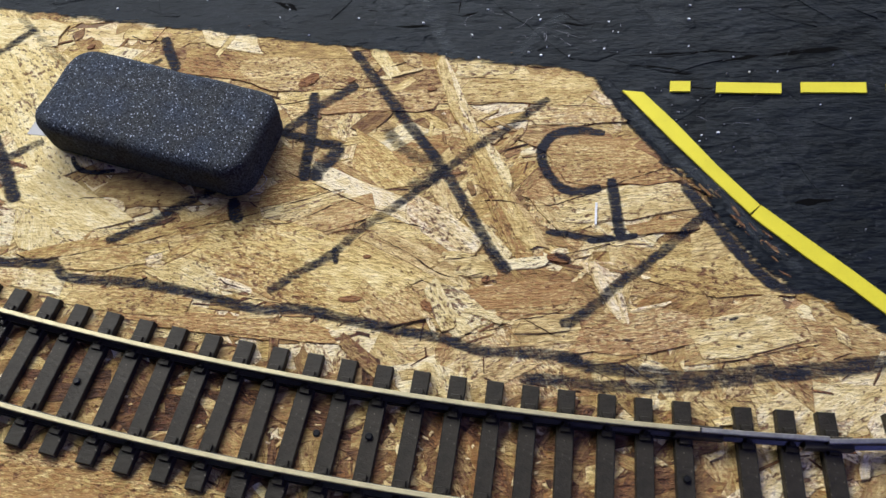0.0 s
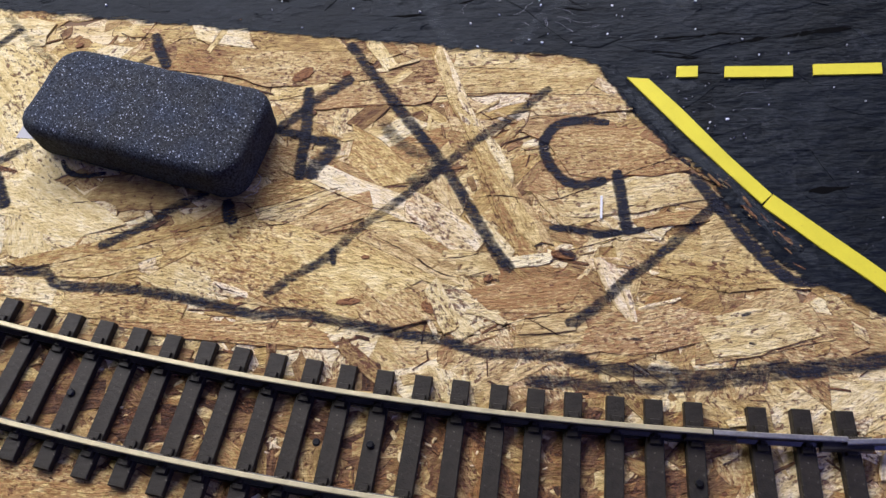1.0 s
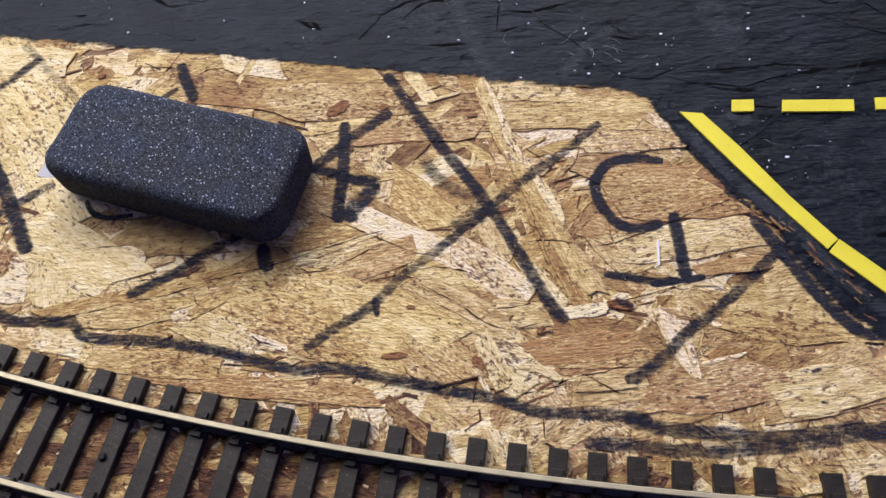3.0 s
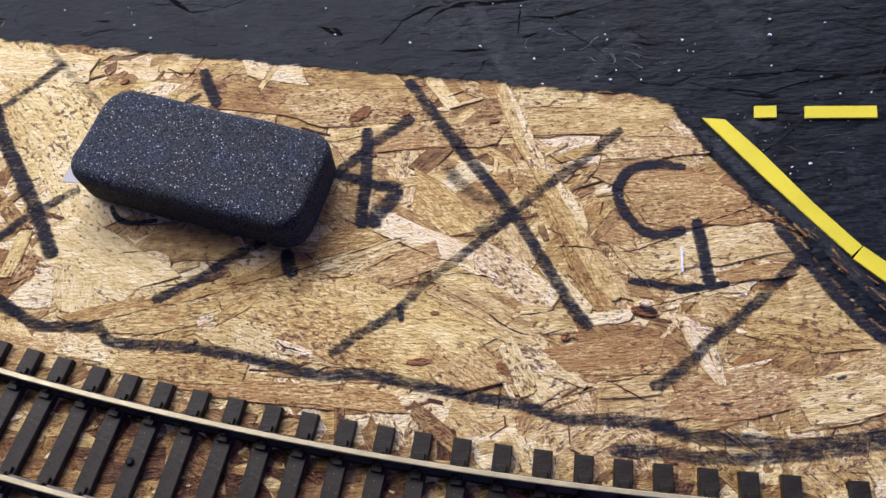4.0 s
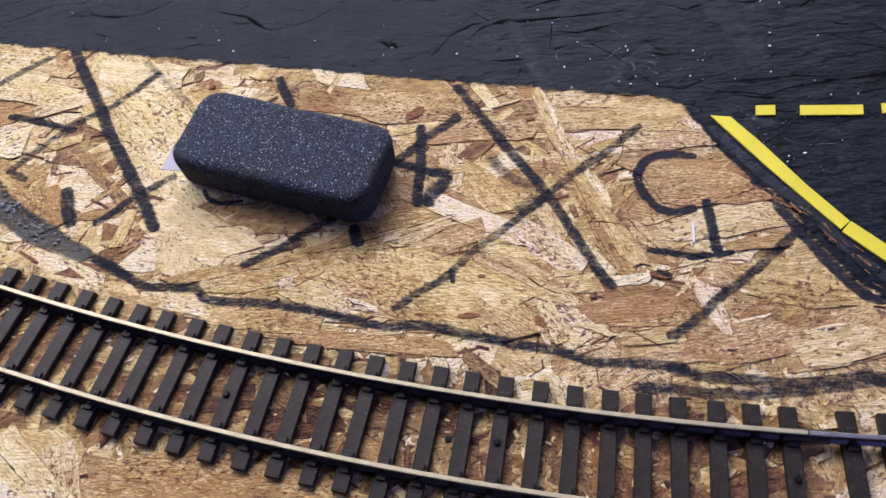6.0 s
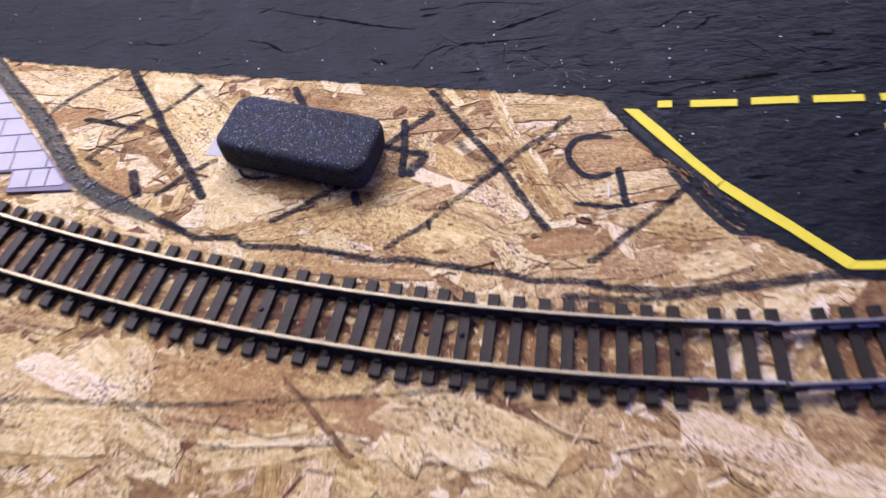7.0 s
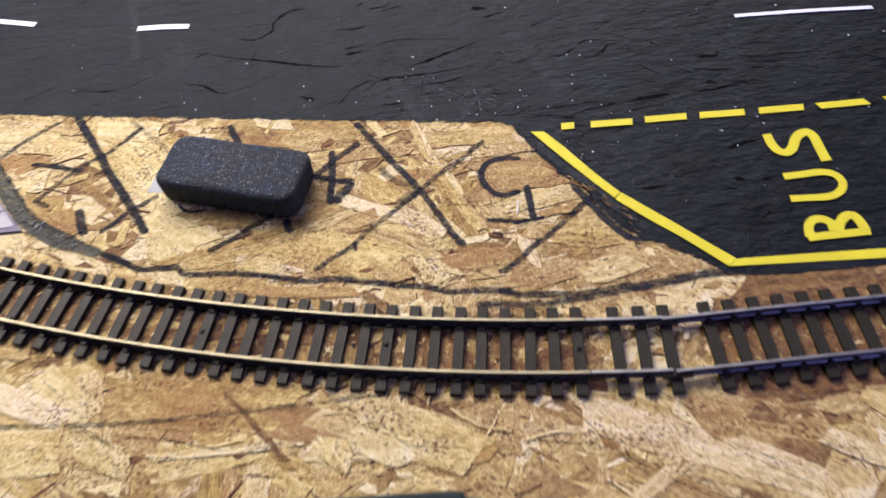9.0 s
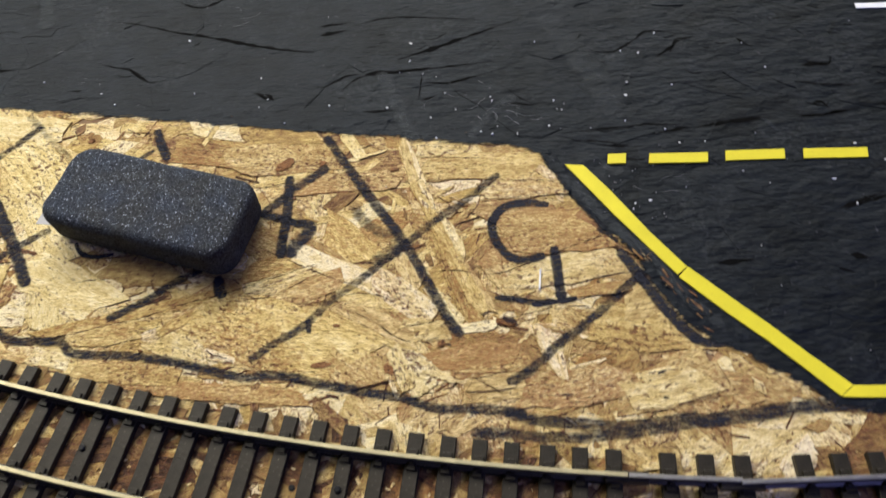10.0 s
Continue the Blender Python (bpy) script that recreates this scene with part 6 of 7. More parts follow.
def sleeper_at(track, p, turn, me=SLEEPER_LONG):
    return child("sleeper", me, track, pose(p.x * MM, p.y * MM, 0, 0, 0, turn))


curve = thing("curved_track", -60, 45, 0.25, "curved model railway track with worn brass rails on black sleepers", "railway track", "model railway track")
for off in (-8.82, 8.82):
    child("rail", rail_mesh("rail", arc_line(-420, -81.75, off), RAIL_TOP), curve, label="bright worn brass rail")
    child("web", web_mesh("web", arc_line(-420, -82.15, off)), curve)
arc = -83.95
while arc > -418:
    sleeper_at(curve, on_curve(arc + jitter.uniform(-0.25, 0.25)), math.degrees(arc / CURVE_R) + jitter.uniform(-0.6, 0.6))
    arc -= 7.28
for arc in (-142.35, -201.15, -83.95, -152.15):
    p = on_curve(arc, jitter.uniform(-0.6, 0.6))
    child("track_pin", PIN, curve, pose(p.x * MM, p.y * MM, 0))

short = thing("short_track", 56, 27, 0.25, "short dull steel railway track joining piece", "railway track", "model railway track")
for off in (-8.78, 8.78):
    child("rail", rail_mesh("rail", arc_line(-81.45, -58.35, off), RAIL_DULL), short)
    p = on_curve(-81.65, off)
    child("fishplate", FISHPLATE, short, pose(p.x * MM, p.y * MM, 0, 0, 0, -6.3), "dark rail joiner")
for arc in (-72.45, -64.75, -57.05):
    sleeper_at(short, on_curve(arc), math.degrees(arc / CURVE_R) + jitter.uniform(-1, 1), SLEEPER_SHORT)


def straight_track(name, x0, y0, turn, length, pitch, first, label, mat, me):
    t = thing(name, x0, y0, 0.25, label, "railway track", "model railway track")
    d = Vector((math.cos(radians(turn)), math.sin(radians(turn))))
    n = Vector((-d.y, d.x))
    o = Vector((x0, y0))
    for off in (-8.78, 8.78):
        line = [o + n * off + d * (length * i / 8) for i in range(9)]
        child("rail", rail_mesh("rail", line, mat), t)
        child("web", web_mesh("web", [q + d * (first if i == 0 else 0) for i, q in enumerate(line)]), t)
    s = first
    while s < length - 1:
        sleeper_at(t, o + d * (s + jitter.uniform(-0.2, 0.2)), turn + jitter.uniform(-0.7, 0.7), me)
        s += pitch
    return t


far_track = straight_track("straight_track", 68.4, 25.9, -0.6, 250, 7.55, 14.4, "straight dull railway track on black sleepers", RAIL_DULL, SLEEPER_SHORT)
for off in (-8.78, 8.78):
    child("fishplate", FISHPLATE, far_track, pose(0.0690, (25.9 + off) * MM, 0, 0, 0, -3), "dark rail joiner")

# ---- track under the engine, and the turnout ----
AXIS = -3.0
straight_track("siding_track", -330, -25.9, AXIS, 366, 8.6, 3.0, "straight railway track under the green engine", RAIL_DULL, SLEEPER_SHORT)
turnout = thing("turnout", 75, -44, 0.25, "railway turnout with blue-lit steel rails on black sleepers", "railway track", "model railway track")
STOCK_RAILS = ([(36.0, -36.0), (52.5, -36.2), (68.6, -36.2), (92.3, -35.9), (120.2, -33.9), (180, -26)], [(34.0, -54.0), (67.8, -54.4), (88.2, -54.7), (111.5, -55.0), (180, -55.8)])
SWITCH_BLADES = ([(54.0, -37.5), (74.0, -37.6), (88.0, -37.4), (119.4, -36.7), (180, -36.4)], [(93.0, -38.4), (118.2, -39.2), (180, -40.6)],
                 [(59.0, -55.6), (81.3, -56.1), (110.8, -56.6), (180, -57.4)])
for pts in STOCK_RAILS:
    child("rail", rail_mesh("rail", smooth_line(pts, 4.0), STEEL), turnout, label="bright steel rail")
    child("web", web_mesh("web", smooth_line(pts, 4.0), 1.9), turnout)
for pts in SWITCH_BLADES:
    child("switch_blade", rail_mesh("switch_blade", smooth_line(pts, 4.0), STEEL, RAIL_DULL), turnout, label="thin steel switch blade")
child("check_rail", rail_mesh("check_rail", smooth_line([(87.6, -50.7), (102.8, -50.9), (113.6, -50.9), (160, -50.6)], 4.0), RAIL_DULL), turnout)
for sx, wd, ln in ((40.8, 4.4, 15.6), (47.0, 5.0, 15.0), (55.3, 3.6, 14.8), (63.4, 4.2, 14.9), (73.7, 3.9, 15.0), (81.7, 4.6, 15.2), (90.2, 4.6, 16.6), (96.0, 3.8, 17.0), (105.6, 4.0, 16.4), (113.9, 4.4, 16.8), (121.5, 4.4, 18), (129.2, 4.4, 18.4), (137, 4.4, 18.8), (144.6, 4.4, 19.2)):
    child("sleeper", box_mesh("sleeper", wd, 2 * ln, 0.25, 2.2, TURNOUT_PLASTIC, 0.25), turnout, pose(sx * MM, -45.2 * MM, 0, 0, 0, jitter.uniform(-1.6, 0.4)))
    for gy in (-34.6, -37.6, -52.8, -55.8):
        child("chair", box_mesh("chair", 1.9, 1.6, 2.1, 2.9, TURNOUT_PLASTIC, 0.2), turnout, pose(sx * MM, gy * MM, 0))
    child("sleeper_end", box_mesh("sleeper_end", wd - 0.7, 3.0, 2.1, 3.1, BLACK, 0.4), turnout, pose(sx * MM, (-31.9 + jitter.uniform(-0.5, 0.3)) * MM, 0, 0, 0, jitter.uniform(-6, 6)))
child("tie_bar", box_mesh("tie_bar", 5.0, 31.0, 0.3, 2.4, BLACK, 0.4), turnout, pose(0.0502, -0.0432, 0, 0, 0, 1))
child("switch_lever", box_mesh("switch_lever", 1.9, 6.4, 0.3, 4.6, BLACK, 0.5), turnout, pose(0.0949, -0.0292, 0, 0, 0, 12), "black plastic lever")
child("frog_plate", box_mesh("frog_plate", 8.2, 8.0, 1.6, 2.6, BLACK, 0.3), turnout, pose(0.1018, -0.0453, 0, 0, 0, -2), "black plastic plate")
for px, py in ((54.9, -45.5), (81.9, -45.4), (46.2, -43.0)):
    child("track_pin", PIN, turnout, pose(px * MM, py * MM, 0))
for px, py in ((55.1, -45.2), (82.1, -45.1)):
    child("pin_head", box_mesh("pin_head", 0.7, 0.6, 2.6, 2.9, STEEL, 0.15), turnout, pose(px * MM, py * MM, 0))

# slide plates, lever housing and wire beside the blades
for px, py, sx, sy, z1, a in ((38.6, -40.5, 4.5, 2.0, 3.0, 4), (43.2, -46.5, 3.2, 7.0, 2.8, -3), (45.4, -38.9, 9.5, 1.1, 3.3, 4), (46.8, -41.6, 5.5, 1.3, 3.2, 5), (41.6, -46.8, 8.5, 1.0, 3.1, -2), (39.6, -50.0, 5.0, 2.6, 2.9, -6), (49.2, -43.6, 1.1, 7.5, 3.0, -4)):
    child("slide_plate", box_mesh("slide_plate", sx, sy, 0.3, z1, BLACK, 0.3), turnout, pose(px * MM, py * MM, 0, 0, 0, a))
# bright steel bits added to stand in for blue glints
for px, py, sx in ((44.2, -40.6, 2.6), (47.8, -40.2, 1.8), (39.4, -42.2, 2.0)):
    child("glint_bit", box_mesh("glint_bit", sx, 0.6, 2.2, 2.9, STEEL, 0.1), turnout, pose(px * MM, py * MM, 0, 0, 0, 4))
for px, py, sx, sy, z1, a in ((100.6, -32.0, 9.0, 3.4, 2.9, 2), (108.6, -31.3, 6.0, 3.0, 2.6, 4), (117.6, -30.2, 6.0, 3.4, 2.8, 5)):
    child("lever_housing", box_mesh("lever_housing", sx, sy, 0.3, z1, BLACK, 0.5), turnout, pose(px * MM, py * MM, 0, 0, 0, a), "black plastic lever housing")
for px, py in ((97.9, -30.6), (104.6, -30.2), (113.9, -30.0), (121.0, -29.2)):
    child("housing_lug", box_mesh("housing_lug", 3.2, 2.6, 2.4, 3.7, BLACK, 0.4), turnout, pose(px * MM, py * MM, 0, 0, 0, jitter.uniform(-5, 8)))
for pts in ([(42.5, -46.6), (43.6, -45.3), (44.8, -46.8), (45.2, -49.0)], [(93.0, -42.0), (93.8, -45.5), (94.6, -50.0)]):
    child("spring_wire", web_mesh("spring_wire", smooth_line(pts, 0.6), 0.14), turnout, pose(0, 0, 0.0019), "thin dull wire").data.materials[0] = RAIL_DULL

# ---- abrasive block ----


def block_mesh():
    bm = bmesh.new()
    bmesh.ops.create_cube(bm, size=1.0)
    for v in bm.verts:
        v.co = Vector((v.co.x * 52.5 * MM, v.co.y * 24.0 * MM, (v.co.z + 0.5) * 11.2 * MM))
    bmesh.ops.bevel(bm, geom=[e for e in bm.edges if abs((e.verts[0].co - e.verts[1].co).z) > 5 * MM], offset=5.4 * MM, segments=7, profile=0.5, affect="EDGES")
    bmesh.ops.bevel(bm, geom=[e for e in bm.edges if min(e.verts[0].co.z, e.verts[1].co.z) > 11 * MM or max(e.verts[0].co.z, e.verts[1].co.z) < 0.1 * MM], offset=2.6 * MM, segments=5, profile=0.5, affect="EDGES")
    bmesh.ops.subdivide_edges(bm, edges=[e for e in bm.edges if e.calc_length() > 4 * MM], cuts=7, use_grid_fill=True)
    for v in bm.verts:
        q = v.co * 1000
        k = noise.noise(q * 0.12) * 0.35 + noise.noise(q * 0.6) * 0.10
        v.co += Vector((q.x / 60, q.y / 30, (q.z - 5.6) / 12)).normalized() * k * MM
    for f in bm.faces:
        f.smooth = True
    me = bpy.data.meshes.new("abrasive_block")
    bm.to_mesh(me)
    bm.free()
    me.materials.append(FOAM)
    return me


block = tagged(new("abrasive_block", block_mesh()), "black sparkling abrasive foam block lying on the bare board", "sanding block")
block.matrix_basis = pose(-64.6 * MM, 110.2 * MM, 0.45 * MM, 0, 0, -18.6)
tagged(new("paper_scrap", mesh_from("paper_scrap", *prism([(-98.6, 111.8), (-90, 110.5), (-88, 118), (-96.4, 119.5)], 0.6, 0.72), LILAC)), "small pale paper scrap tucked under the black block", "paper")
tagged(new("plastic_sliver", mesh_from("plastic_sliver", *prism([(32.0, 83.6), (32.4, 83.5), (33.1, 89.0), (32.7, 89.1)], 0.50, 0.95), WHITE)), "thin white plastic sliver lying on the board", "scrap")


def thread(points, thick=0.05):
    """A thin curled fibre of fluff lying on what is under it."""
    line = smooth_line(points, 0.35)
    side = normals_2d(line)
    verts = [(p.x + n.x * d, p.y + n.y * d, over_ground(p.x, p.y, 0.15) + 0.12 + h + 0.25 * abs(noise.noise((i * 0.2, 5.0, 0)))) for i, (p, n) in enumerate(zip(line, side)) for d, h in ((-thick, 0), (0, thick * 1.6), (thick, 0))]
    faces = [(3 * i + k, 3 * i + 3 + k, 3 * i + 3 + (k + 1) % 3, 3 * i + (k + 1) % 3) for i in range(len(line) - 1) for k in range(3)]
    ob = new("fluff_thread", mesh_from("fluff_thread", verts, faces, WHITE))
    return tagged(ob, "thin pale fluff thread lying on the board", "thread", "threads on the board")


thread([(-42.4, 105.6), (-41.2, 102.7), (-41.7, 99.4), (-40.5, 97.4), (-42.2, 94.7)])
thread([(-43.9, 92.7), (-42.7, 93.4), (-41.3, 93.9), (-40.9, 95.5)], 0.04)
thread([(95.5, 10.6), (100.2, 8.0), (106.1, 5.7)], 0.09)

# ---- diesel engine ----
engine = thing("diesel_engine", 31.3, -44.6, 4.8, "dark green model diesel engine with a yellow nose end", "locomotive", turn=AXIS)
# local axes: x forward from the nose tip, y across, z up from the rail top


def loft(name, sections, mat, smooth=True, caps=True):
    m = len(sections[0])
    verts = [v for s in sections for v in s]
    faces = [(i * m + k, i * m + m + k, i * m + m + (k + 1) % m, i * m + (k + 1) % m) for i in range(len(sections) - 1) for k in range(m)]
    if caps:
        n = len(verts)
        verts = verts + list(sections[0]) + list(sections[-1])
        faces += [tuple(range(n, n + m)), tuple(range(n + 2 * m - 1, n + m - 1, -1))]
    return mesh_from(name, verts, faces, mat, smooth=smooth)


HALF, CANT, CROWN = 18.2, 41.6, 52.5


def roof_z(y):
    """Height of the roof skin above the rails at y across."""
    return CANT + (CROWN - CANT) * math.sqrt(max(0.0, 1 - (y / HALF) ** 2)) ** 1.05


def body_section(x, grow=0.0, drop=0.0):
    pts = [(x, -HALF + 0.4, 8.0), (x, -HALF, 20.0), (x, -HALF, 34.0)]
    for k in range(0, 25):
        a = math.pi * k / 24
        y = -(HALF + grow) * math.cos(a)
        pts.append((x, y, CANT - drop + (CROWN - CANT + grow) * math.sin(a) ** 1.05))
    return pts + [(x, HALF, 34.0), (x, HALF, 20.0), (x, HALF - 0.4, 8.0)]


def nose_section(x, half, top, corner):
    pts = [(x, -half + 0.5, 9.0), (x, -half, 18.0)]
    for sy, a0 in ((-1, 180), (1, 90)):
        for k in range(8):
            a = radians(a0 - 90 * k / 7)
            y = sy * (half - corner) + corner * math.cos(a)
            pts.append((x, y, top - corner * 0.85 + corner * 0.85 * math.sin(a) + 2.2 * max(0.0, 1 - (y / (half - 1.5)) ** 2) - 0.7))
        if sy < 0:
            for y in [(half - corner) * (k / 5 - 1) for k in range(1, 10)]:
                pts.append((x, y, top + 2.2 * (1 - (y / (half - 1.5)) ** 2) - 0.7))
    return pts + [(x, half, 18.0), (x, half - 0.5, 9.0)]


CAB_X, SCREEN_X, REAR_X = -28.9, -24.2, -246.0
body = part("body", loft("body", [body_section(x) for x in [CAB_X] + [CAB_X - 10 - 19 * k for k in range(11)] + [REAR_X + 14]], GREEN), engine, "dark green painted body shell")
part("cab_rim", loft("cab_rim", [body_section(CAB_X - 0.2, 0.0), body_section(CAB_X + 0.35, -0.12), body_section(CAB_X + 0.8, -0.45), body_section(CAB_X + 1.05, -0.95)], GREEN), body)
part("nose", loft("nose", [nose_section(x, 17.0, t, 5.4) for x, t in ((CAB_X + 0.6, 42.6), (-18, 42.2), (-12, 41.7), (-5.8, 41.2))], GREEN), engine, "dark green nose")
part("nose_end", loft("nose_end", [nose_section(x, h, t, c) for x, h, t, c in ((-5.8, 17.05, 41.25, 5.4), (-4.2, 16.8, 40.9, 5.4), (-2.6, 16.2, 40.0, 5.6), (-1.3, 15.3, 38.6, 5.8), (-0.5, 14.2, 36.8, 6.0), (0.0, 12.4, 34.2, 6.0))], NOSE_YELLOW), engine, "bright yellow nose end")
part("rear_nose", loft("rear_nose", [nose_section(x, h, t, c) for x, h, t, c in ((REAR_X + 16, 17.0, 42.4, 5.4), (REAR_X + 5, 16.8, 41.0, 5.4), (REAR_X + 1, 15.0, 37.0, 5.8), (REAR_X, 12.4, 34.2, 6.0))], GREEN), engine)


def screen_strip(y0, y1, lift, low, high):
    """A piece of the sloping cab front between two places across, from low to high up the slope."""
    n, verts = 6, []
    for up in (lift, -0.6):
        for f in (low, high):
            for k in range(n + 1):
                y = y0 + (y1 - y0) * k / n
                x = SCREEN_X + (CAB_X + 1.0 - SCREEN_X) * f
                verts.append((x + up * 0.8, y * (0.95 + 0.05 * f), 41.6 + (roof_z(y) - 41.6) * f + up * 0.6))
    m = n + 1
    faces = [(k, k + 1, m + k + 1, m + k) for k in range(n)]
    faces += [(2 * m, 0, m, 3 * m), (n, 2 * m + n, 3 * m + n, m + n)]
    faces += [(2 * m + k, 2 * m + k + 1, k + 1, k) for k in range(n)] + [(m + k, m + k + 1, 3 * m + k + 1, 3 * m + k) for k in range(n)]
    return verts, faces


def cab_section(x, half, crown):
    pts = [(x, -half + 0.4, 8.0), (x, -half, 20.0), (x, -half, 34.0)]
    for k in range(25):
        a = math.pi * k / 24
        pts.append((x, -half * math.cos(a), CANT - 0.9 + (crown - CANT + 0.9) * math.sin(a) ** 1.05))
    return pts + [(x, half, 34.0), (x, half, 20.0), (x, half - 0.4, 8.0)]


cab_front = part("cab_front", loft("cab_front", [cab_section(CAB_X + 1.0, 17.25, CROWN - 1.0), cab_section(SCREEN_X, 16.7, 42.6)], GREEN, smooth=False), engine, "sloping green cab front")
for y0, y1 in ((-15.2, -7.2), (-6.2, 6.2), (7.2, 15.2)):
    part("windscreen", mesh_from("windscreen", *screen_strip(y0, y1, 0.45, 0.20, 0.80), GLASS_DARK), cab_front, "dark cab window")


def nose_top(x, y):
    """Height of the nose's arched top above the rails."""
    return 41.2 + 1.4 * (-5.8 - x) / 22.5 + 2.2 * (1 - (y / 15.5) ** 2) - 0.7


def nose_bit(name, x, y, sx, sy, high, mat=GREEN, label=""):
    slope = math.degrees(math.atan(2 * 2.2 * y / 15.5 ** 2))
    part(name, box_mesh(name, sx, sy, -0.3, high, mat, 0.06), engine, label, pose(x * MM, y * MM, nose_top(x, y) * MM, -slope, 3.5, 0))


for x0, y0 in ((-18.0, 9.2), (-17.1, 9.2), (-10.0, 9.7), (-9.2, 9.7)):
    nose_bit("nose_handle", x0, y0, 0.35, 3.6, 0.55)
for dy in (-0.75, 0.75):
    nose_bit("nose_vent", -20.3, 1.7 + dy, 1.5, 0.9, 0.34, BLACK, "small black vent")
nose_bit("nose_seam", -13.0, 1.7, 13.4, 0.26, 0.16)
nose_bit("nose_seam", -13.0, 2.05, 13.4, 0.16, 0.05, PIT)
nose_bit("nose_seam", -20.2, 7.0, 0.30, 8.0, 0.22)
nose_bit("nose_seam", -14.2, -8.6, 10.6, 0.30, 0.24)
for x0 in (-17.4, -9.6):
    nose_bit("nose_hinge", x0, -7.2, 0.32, 3.0, 0.22)
for x0 in (-19.3, -9.2):
    nose_bit("nose_hinge", x0, -8.7, 0.9, 0.7, 0.34)


def roof_patch(x0, x1, y0, y1, lift, inset=0.25):
    """A thin plate that follows the roof's curve."""
    n = max(3, int(abs(y1 - y0) / 1.2))
    ys = [y0 + (y1 - y0) * k / n for k in range(n + 1)]
    verts, faces = [], []
    for z_off, s in ((-0.4, 0), (lift * 0.5, 0), (lift, inset)):
        for x in (x0 + s, x1 - s):
            verts += [(x, y + (s if k == 0 else -s if k == n else 0), roof_z(y) + z_off) for k, y in enumerate(ys)]
    m, top = n + 1, 4 * (n + 1)
    faces += [(top + k, top + k + 1, top + m + k + 1, top + m + k) for k in range(n)]
    for r in (0, 1):
        b, t = 2 * m * r, 2 * m * (r + 1)
        for k in range(n):
            faces += [(b + k, b + k + 1, t + k + 1, t + k), (b + m + k + 1, b + m + k, t + m + k, t + m + k + 1)]
        faces += [(b + m, b, t, t + m), (b + n, b + m + n, t + m + n, t + n)]
    return verts, faces


def roof_plate(name, x0, x1, y0, y1, lift, mat=GREEN, label=""):
    return part(name, mesh_from(name, *roof_patch(x0, x1, y0, y1, lift), mat), body, label)


# rings, hatches, exhausts and small fittings on the roof, alike on both sides of its crown
for x0 in (-95.6, -74.6):
    roof_plate("roof_ring", x0, x0 + 0.5, -17.6, 17.6, 0.10)
    roof_plate("roof_ring", x0 + 1.0, x0 + 1.5, -17.6, 17.6, 0.10)
    roof_plate("roof_joint", x0 + 0.6, x0 + 0.85, -17.6, 17.6, 0.06, BLACK)
for x0 in (-45.8, -121.2, -170.0):
    roof_plate("roof_joint", x0, x0 + 0.3, -17.6, 17.6, 0.05, PIT)
roof_plate("engine_hatch", -164.0, -126.0, 3.2, 12.0, 0.16, label="long hinged roof hatch")
roof_plate("engine_hatch", -164.0, -126.0, -12.0, -3.2, 0.16, label="long hinged roof hatch")
roof_plate("hatch_edge", -164.0, -126.0, 2.9, 3.2, 0.22)
for x0 in (-158.0, -151.2, -148.7, -141.5, -134.4, -127.5):
    roof_plate("hinge", x0, x0 + 0.6, 6.6, 9.6, 0.42)
for x0 in (-158.0, -153.0, -146.0, -129.5):
    roof_plate("hinge", x0, x0 + 0.6, 1.7, 3.2, 0.50)
roof_plate("lifting_bar", -141.6, -133.2, 2.2, 2.7, 0.75)
for x0 in (-141.8, -133.8):
    roof_plate("bar_foot", x0, x0 + 0.9, 2.2, 3.4, 0.60)
roof_plate("lifting_bar", -140.4, -133.8, -2.6, -2.1, 0.75)
for xa, xb in ((-157.0, -153.0), (-151.8, -146.6), (-145.4, -141.0), (-133.2, -129.6), (-128.6, -126.0)):
    roof_plate("hatch_edge", xa, xb, -3.4, -2.9, 0.32)
roof_plate("hatch_edge", -164.0, -126.2, -12.4, -12.0, 0.26)
for x0 in (-153.0, -142.0, -133.0):
    roof_plate("hatch_seam", x0, x0 + 0.25, -11.6, -3.4, 0.20)
roof_plate("rain_strip", -200.0, -95.6, -16.2, -15.8, 0.25)
roof_plate("rain_strip", -82.0, -46.0, -15.9, -15.5, 0.25)
for x0 in (-121.1, -112.5):
    roof_plate("panel_edge", x0, x0 + 0.35, 0.4, 8.4, 0.22)
roof_plate("panel_edge", -121.0, -112.4, 0.5, 0.85, 0.30)
for x0 in (-120.8, -117.4, -114.8, -112.8):
    roof_plate("hinge", x0, x0 + 0.5, -0.6, 0.6, 0.42)
for y0 in (4.3, -4.4):
    roof_plate("exhaust_surround", -119.3, -112.6, y0 - 0.9, y0 + 2.4, 0.20)
    # no hole is cut: the port's shade is only in the plate's colour
    roof_plate("exhaust_port", -118.3, -113.4, y0, y0 + 1.3, 0.24, PIT, "flat black plate for the shade in an exhaust opening")
for y0 in (4.6, 6.9):
    roof_plate("vent_plug", -71.2, -69.8, y0, y0 + 1.2, 0.45, BLACK)
roof_plate("boiler_hatch", -64.2, -51.6, 4.6, 10.6, 0.14)
roof_plate("hatch_edge", -64.2, -51.6, 4.2, 4.5, 0.24)
roof_plate("hatch_edge", -51.8, -51.5, 4.4, 10.6, 0.22)
for x0 in (-62.9, -53.3):
    roof_plate("hinge", x0, x0 + 0.7, 3.5, 5.2, 0.45)
    roof_plate("hinge", x0, x0 + 0.7, -2.3, -0.9, 0.40)
roof_plate("lifting_bar", -61.2, -54.4, 3.4, 3.9, 0.75)
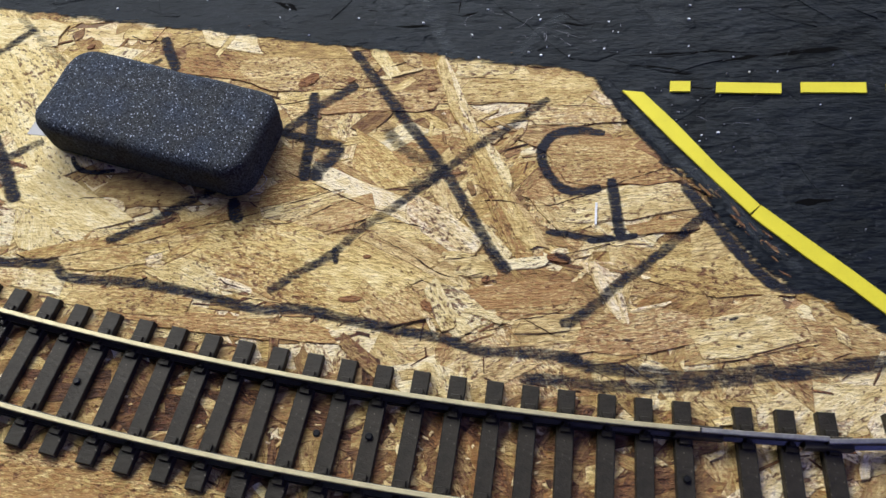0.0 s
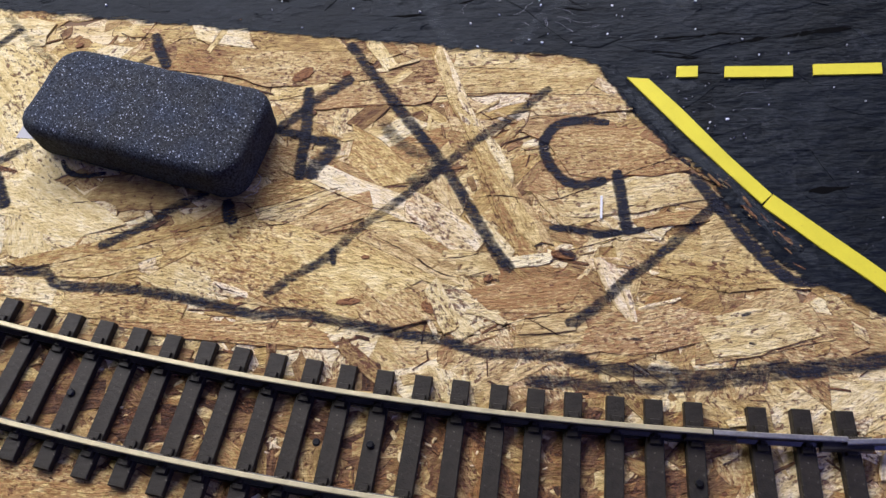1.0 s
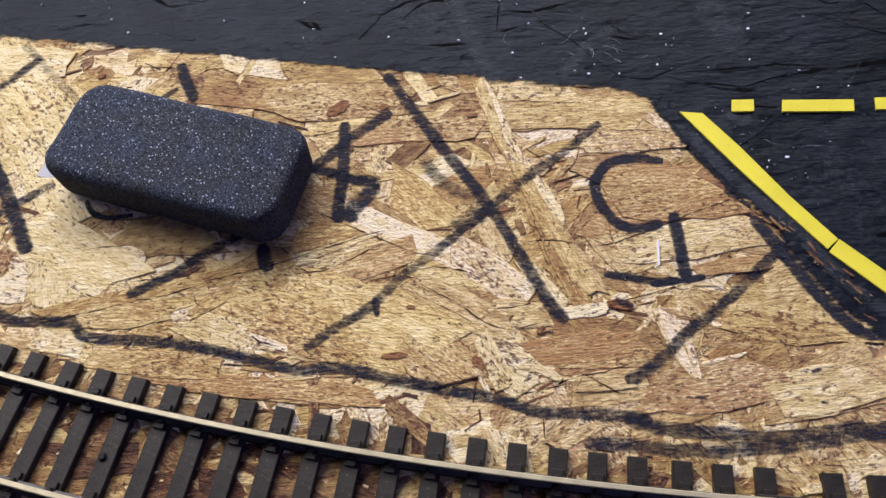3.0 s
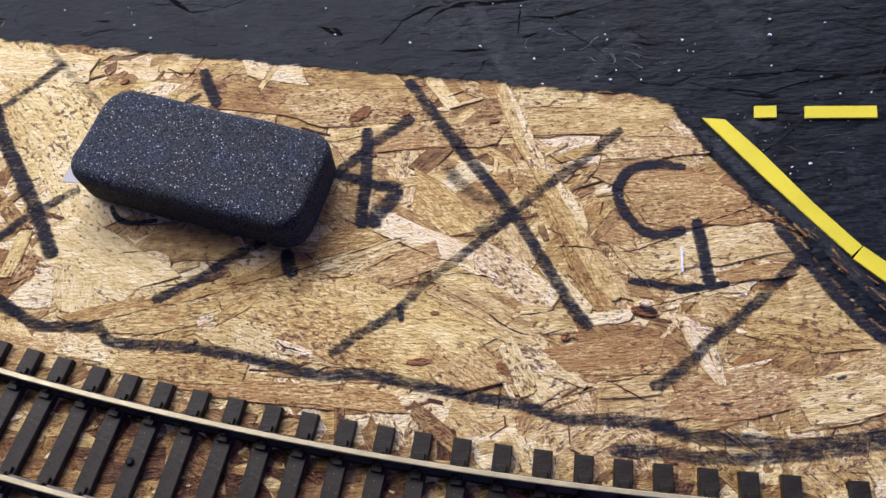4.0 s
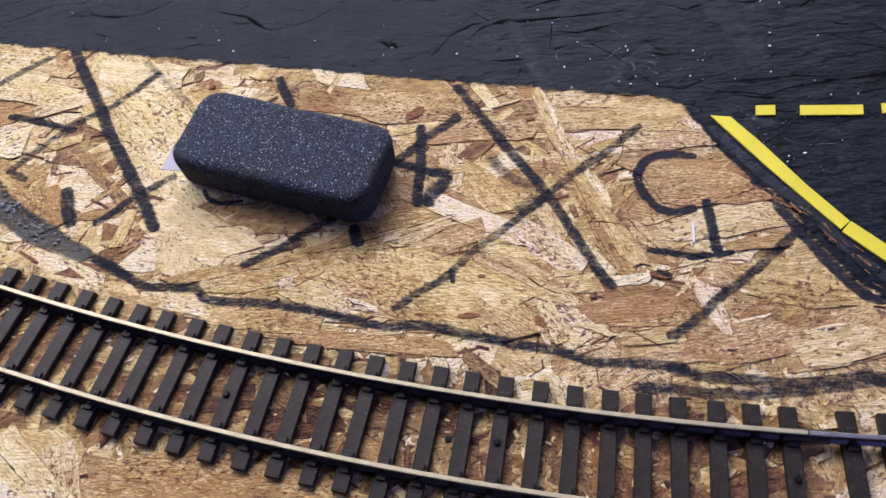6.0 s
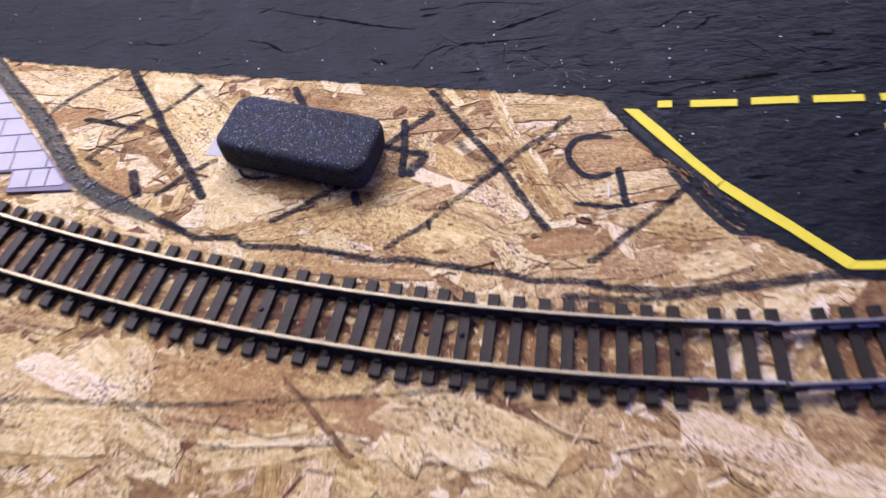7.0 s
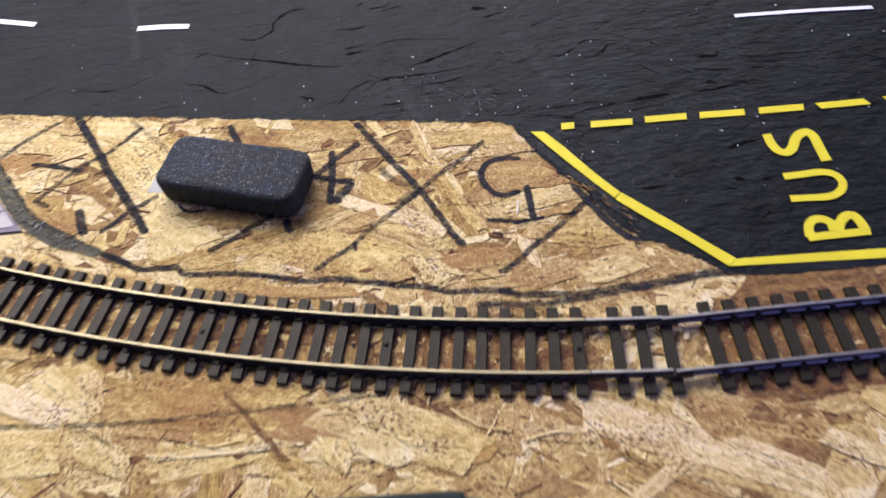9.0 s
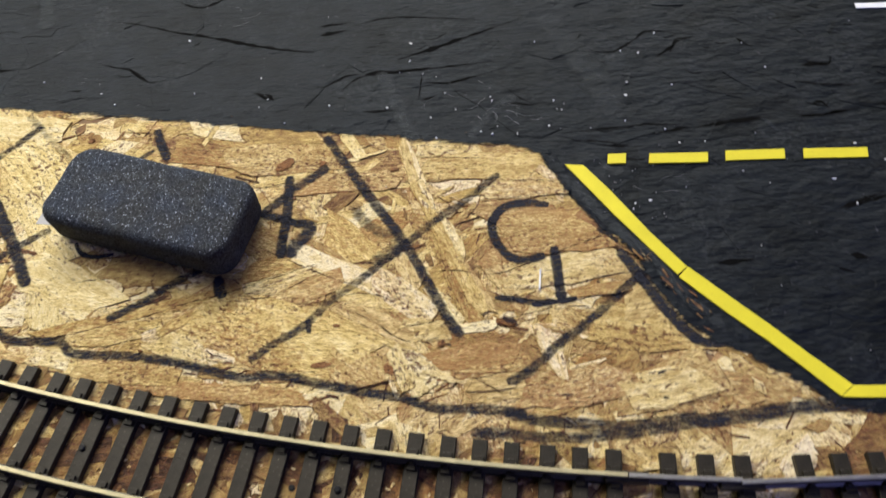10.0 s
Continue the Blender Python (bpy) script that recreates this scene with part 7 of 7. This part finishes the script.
roof_plate("lifting_bar", -61.2, -54.4, -1.5, -1.0, 0.75)
for x0 in (-61.4, -55.0):
    roof_plate("bar_foot", x0, x0 + 0.9, 3.4, 4.8, 0.6)
    roof_plate("bar_foot", x0, x0 + 0.9, -2.4, -1.0, 0.6)
roof_plate("catch", -58.4, -57.0, 5.4, 6.4, 0.5)
roof_plate("catch", -58.4, -57.0, -4.0, -3.0, 0.5)
roof_plate("hatch_edge", -62.4, -53.2, -13.2, -12.8, 0.34)
roof_plate("filler_frame", -50.8, -46.2, 6.8, 12.0, 0.30)
roof_plate("filler_cover", -49.6, -47.2, 8.4, 11.0, 0.36)
roof_plate("filler_cover", -50.4, -47.6, 11.2, 11.7, 0.42, PIT)
knob = [(-37.5 + 1.15 * math.cos(k * math.pi / 8), 1.5 + 1.15 * math.sin(k * math.pi / 8)) for k in range(16)]
part("horn_knob", mesh_from("horn_knob", *prism(knob, roof_z(1.5) - 0.6, roof_z(1.5) + 0.9, 0.35), GREEN), body)
for x0 in (-103.6, -102.2, -90.0, -88.4, -39.5, -37.6, -34.4):
    roof_plate("rivet", x0, x0 + 0.35, 5.2, 5.6, 0.22, STEEL)

# running gear, mostly out of sight under the body
part("underframe", loft("underframe", [[(x, -14, 4.0), (x, -15.5, 9.0), (x, 15.5, 9.0), (x, 14, 4.0)] for x in (REAR_X + 6, -6)], BLACK, smooth=False), engine, "black underframe")
wheel_outline = [(6.3 * math.cos(k * math.pi / 10), 6.3 * math.sin(k * math.pi / 10)) for k in range(20)]
WHEEL = mesh_from("wheel", *prism(wheel_outline, -1.4, 1.4, 0.3), STEEL)
FRAME = box_mesh("bogie_frame", 52.0, 2.4, 3.0, 10.0, BLACK, 0.6)
for bx in (-52, -194):
    for s in (-1, 1):
        part("bogie_frame", FRAME, engine, m=pose(bx * MM, s * 13.6 * MM, 0))
        for wx in (-22, 0, 22):
            part("wheel", WHEEL, engine, m=pose((bx + wx) * MM, s * 8.78 * MM, 6.3 * MM, 90))
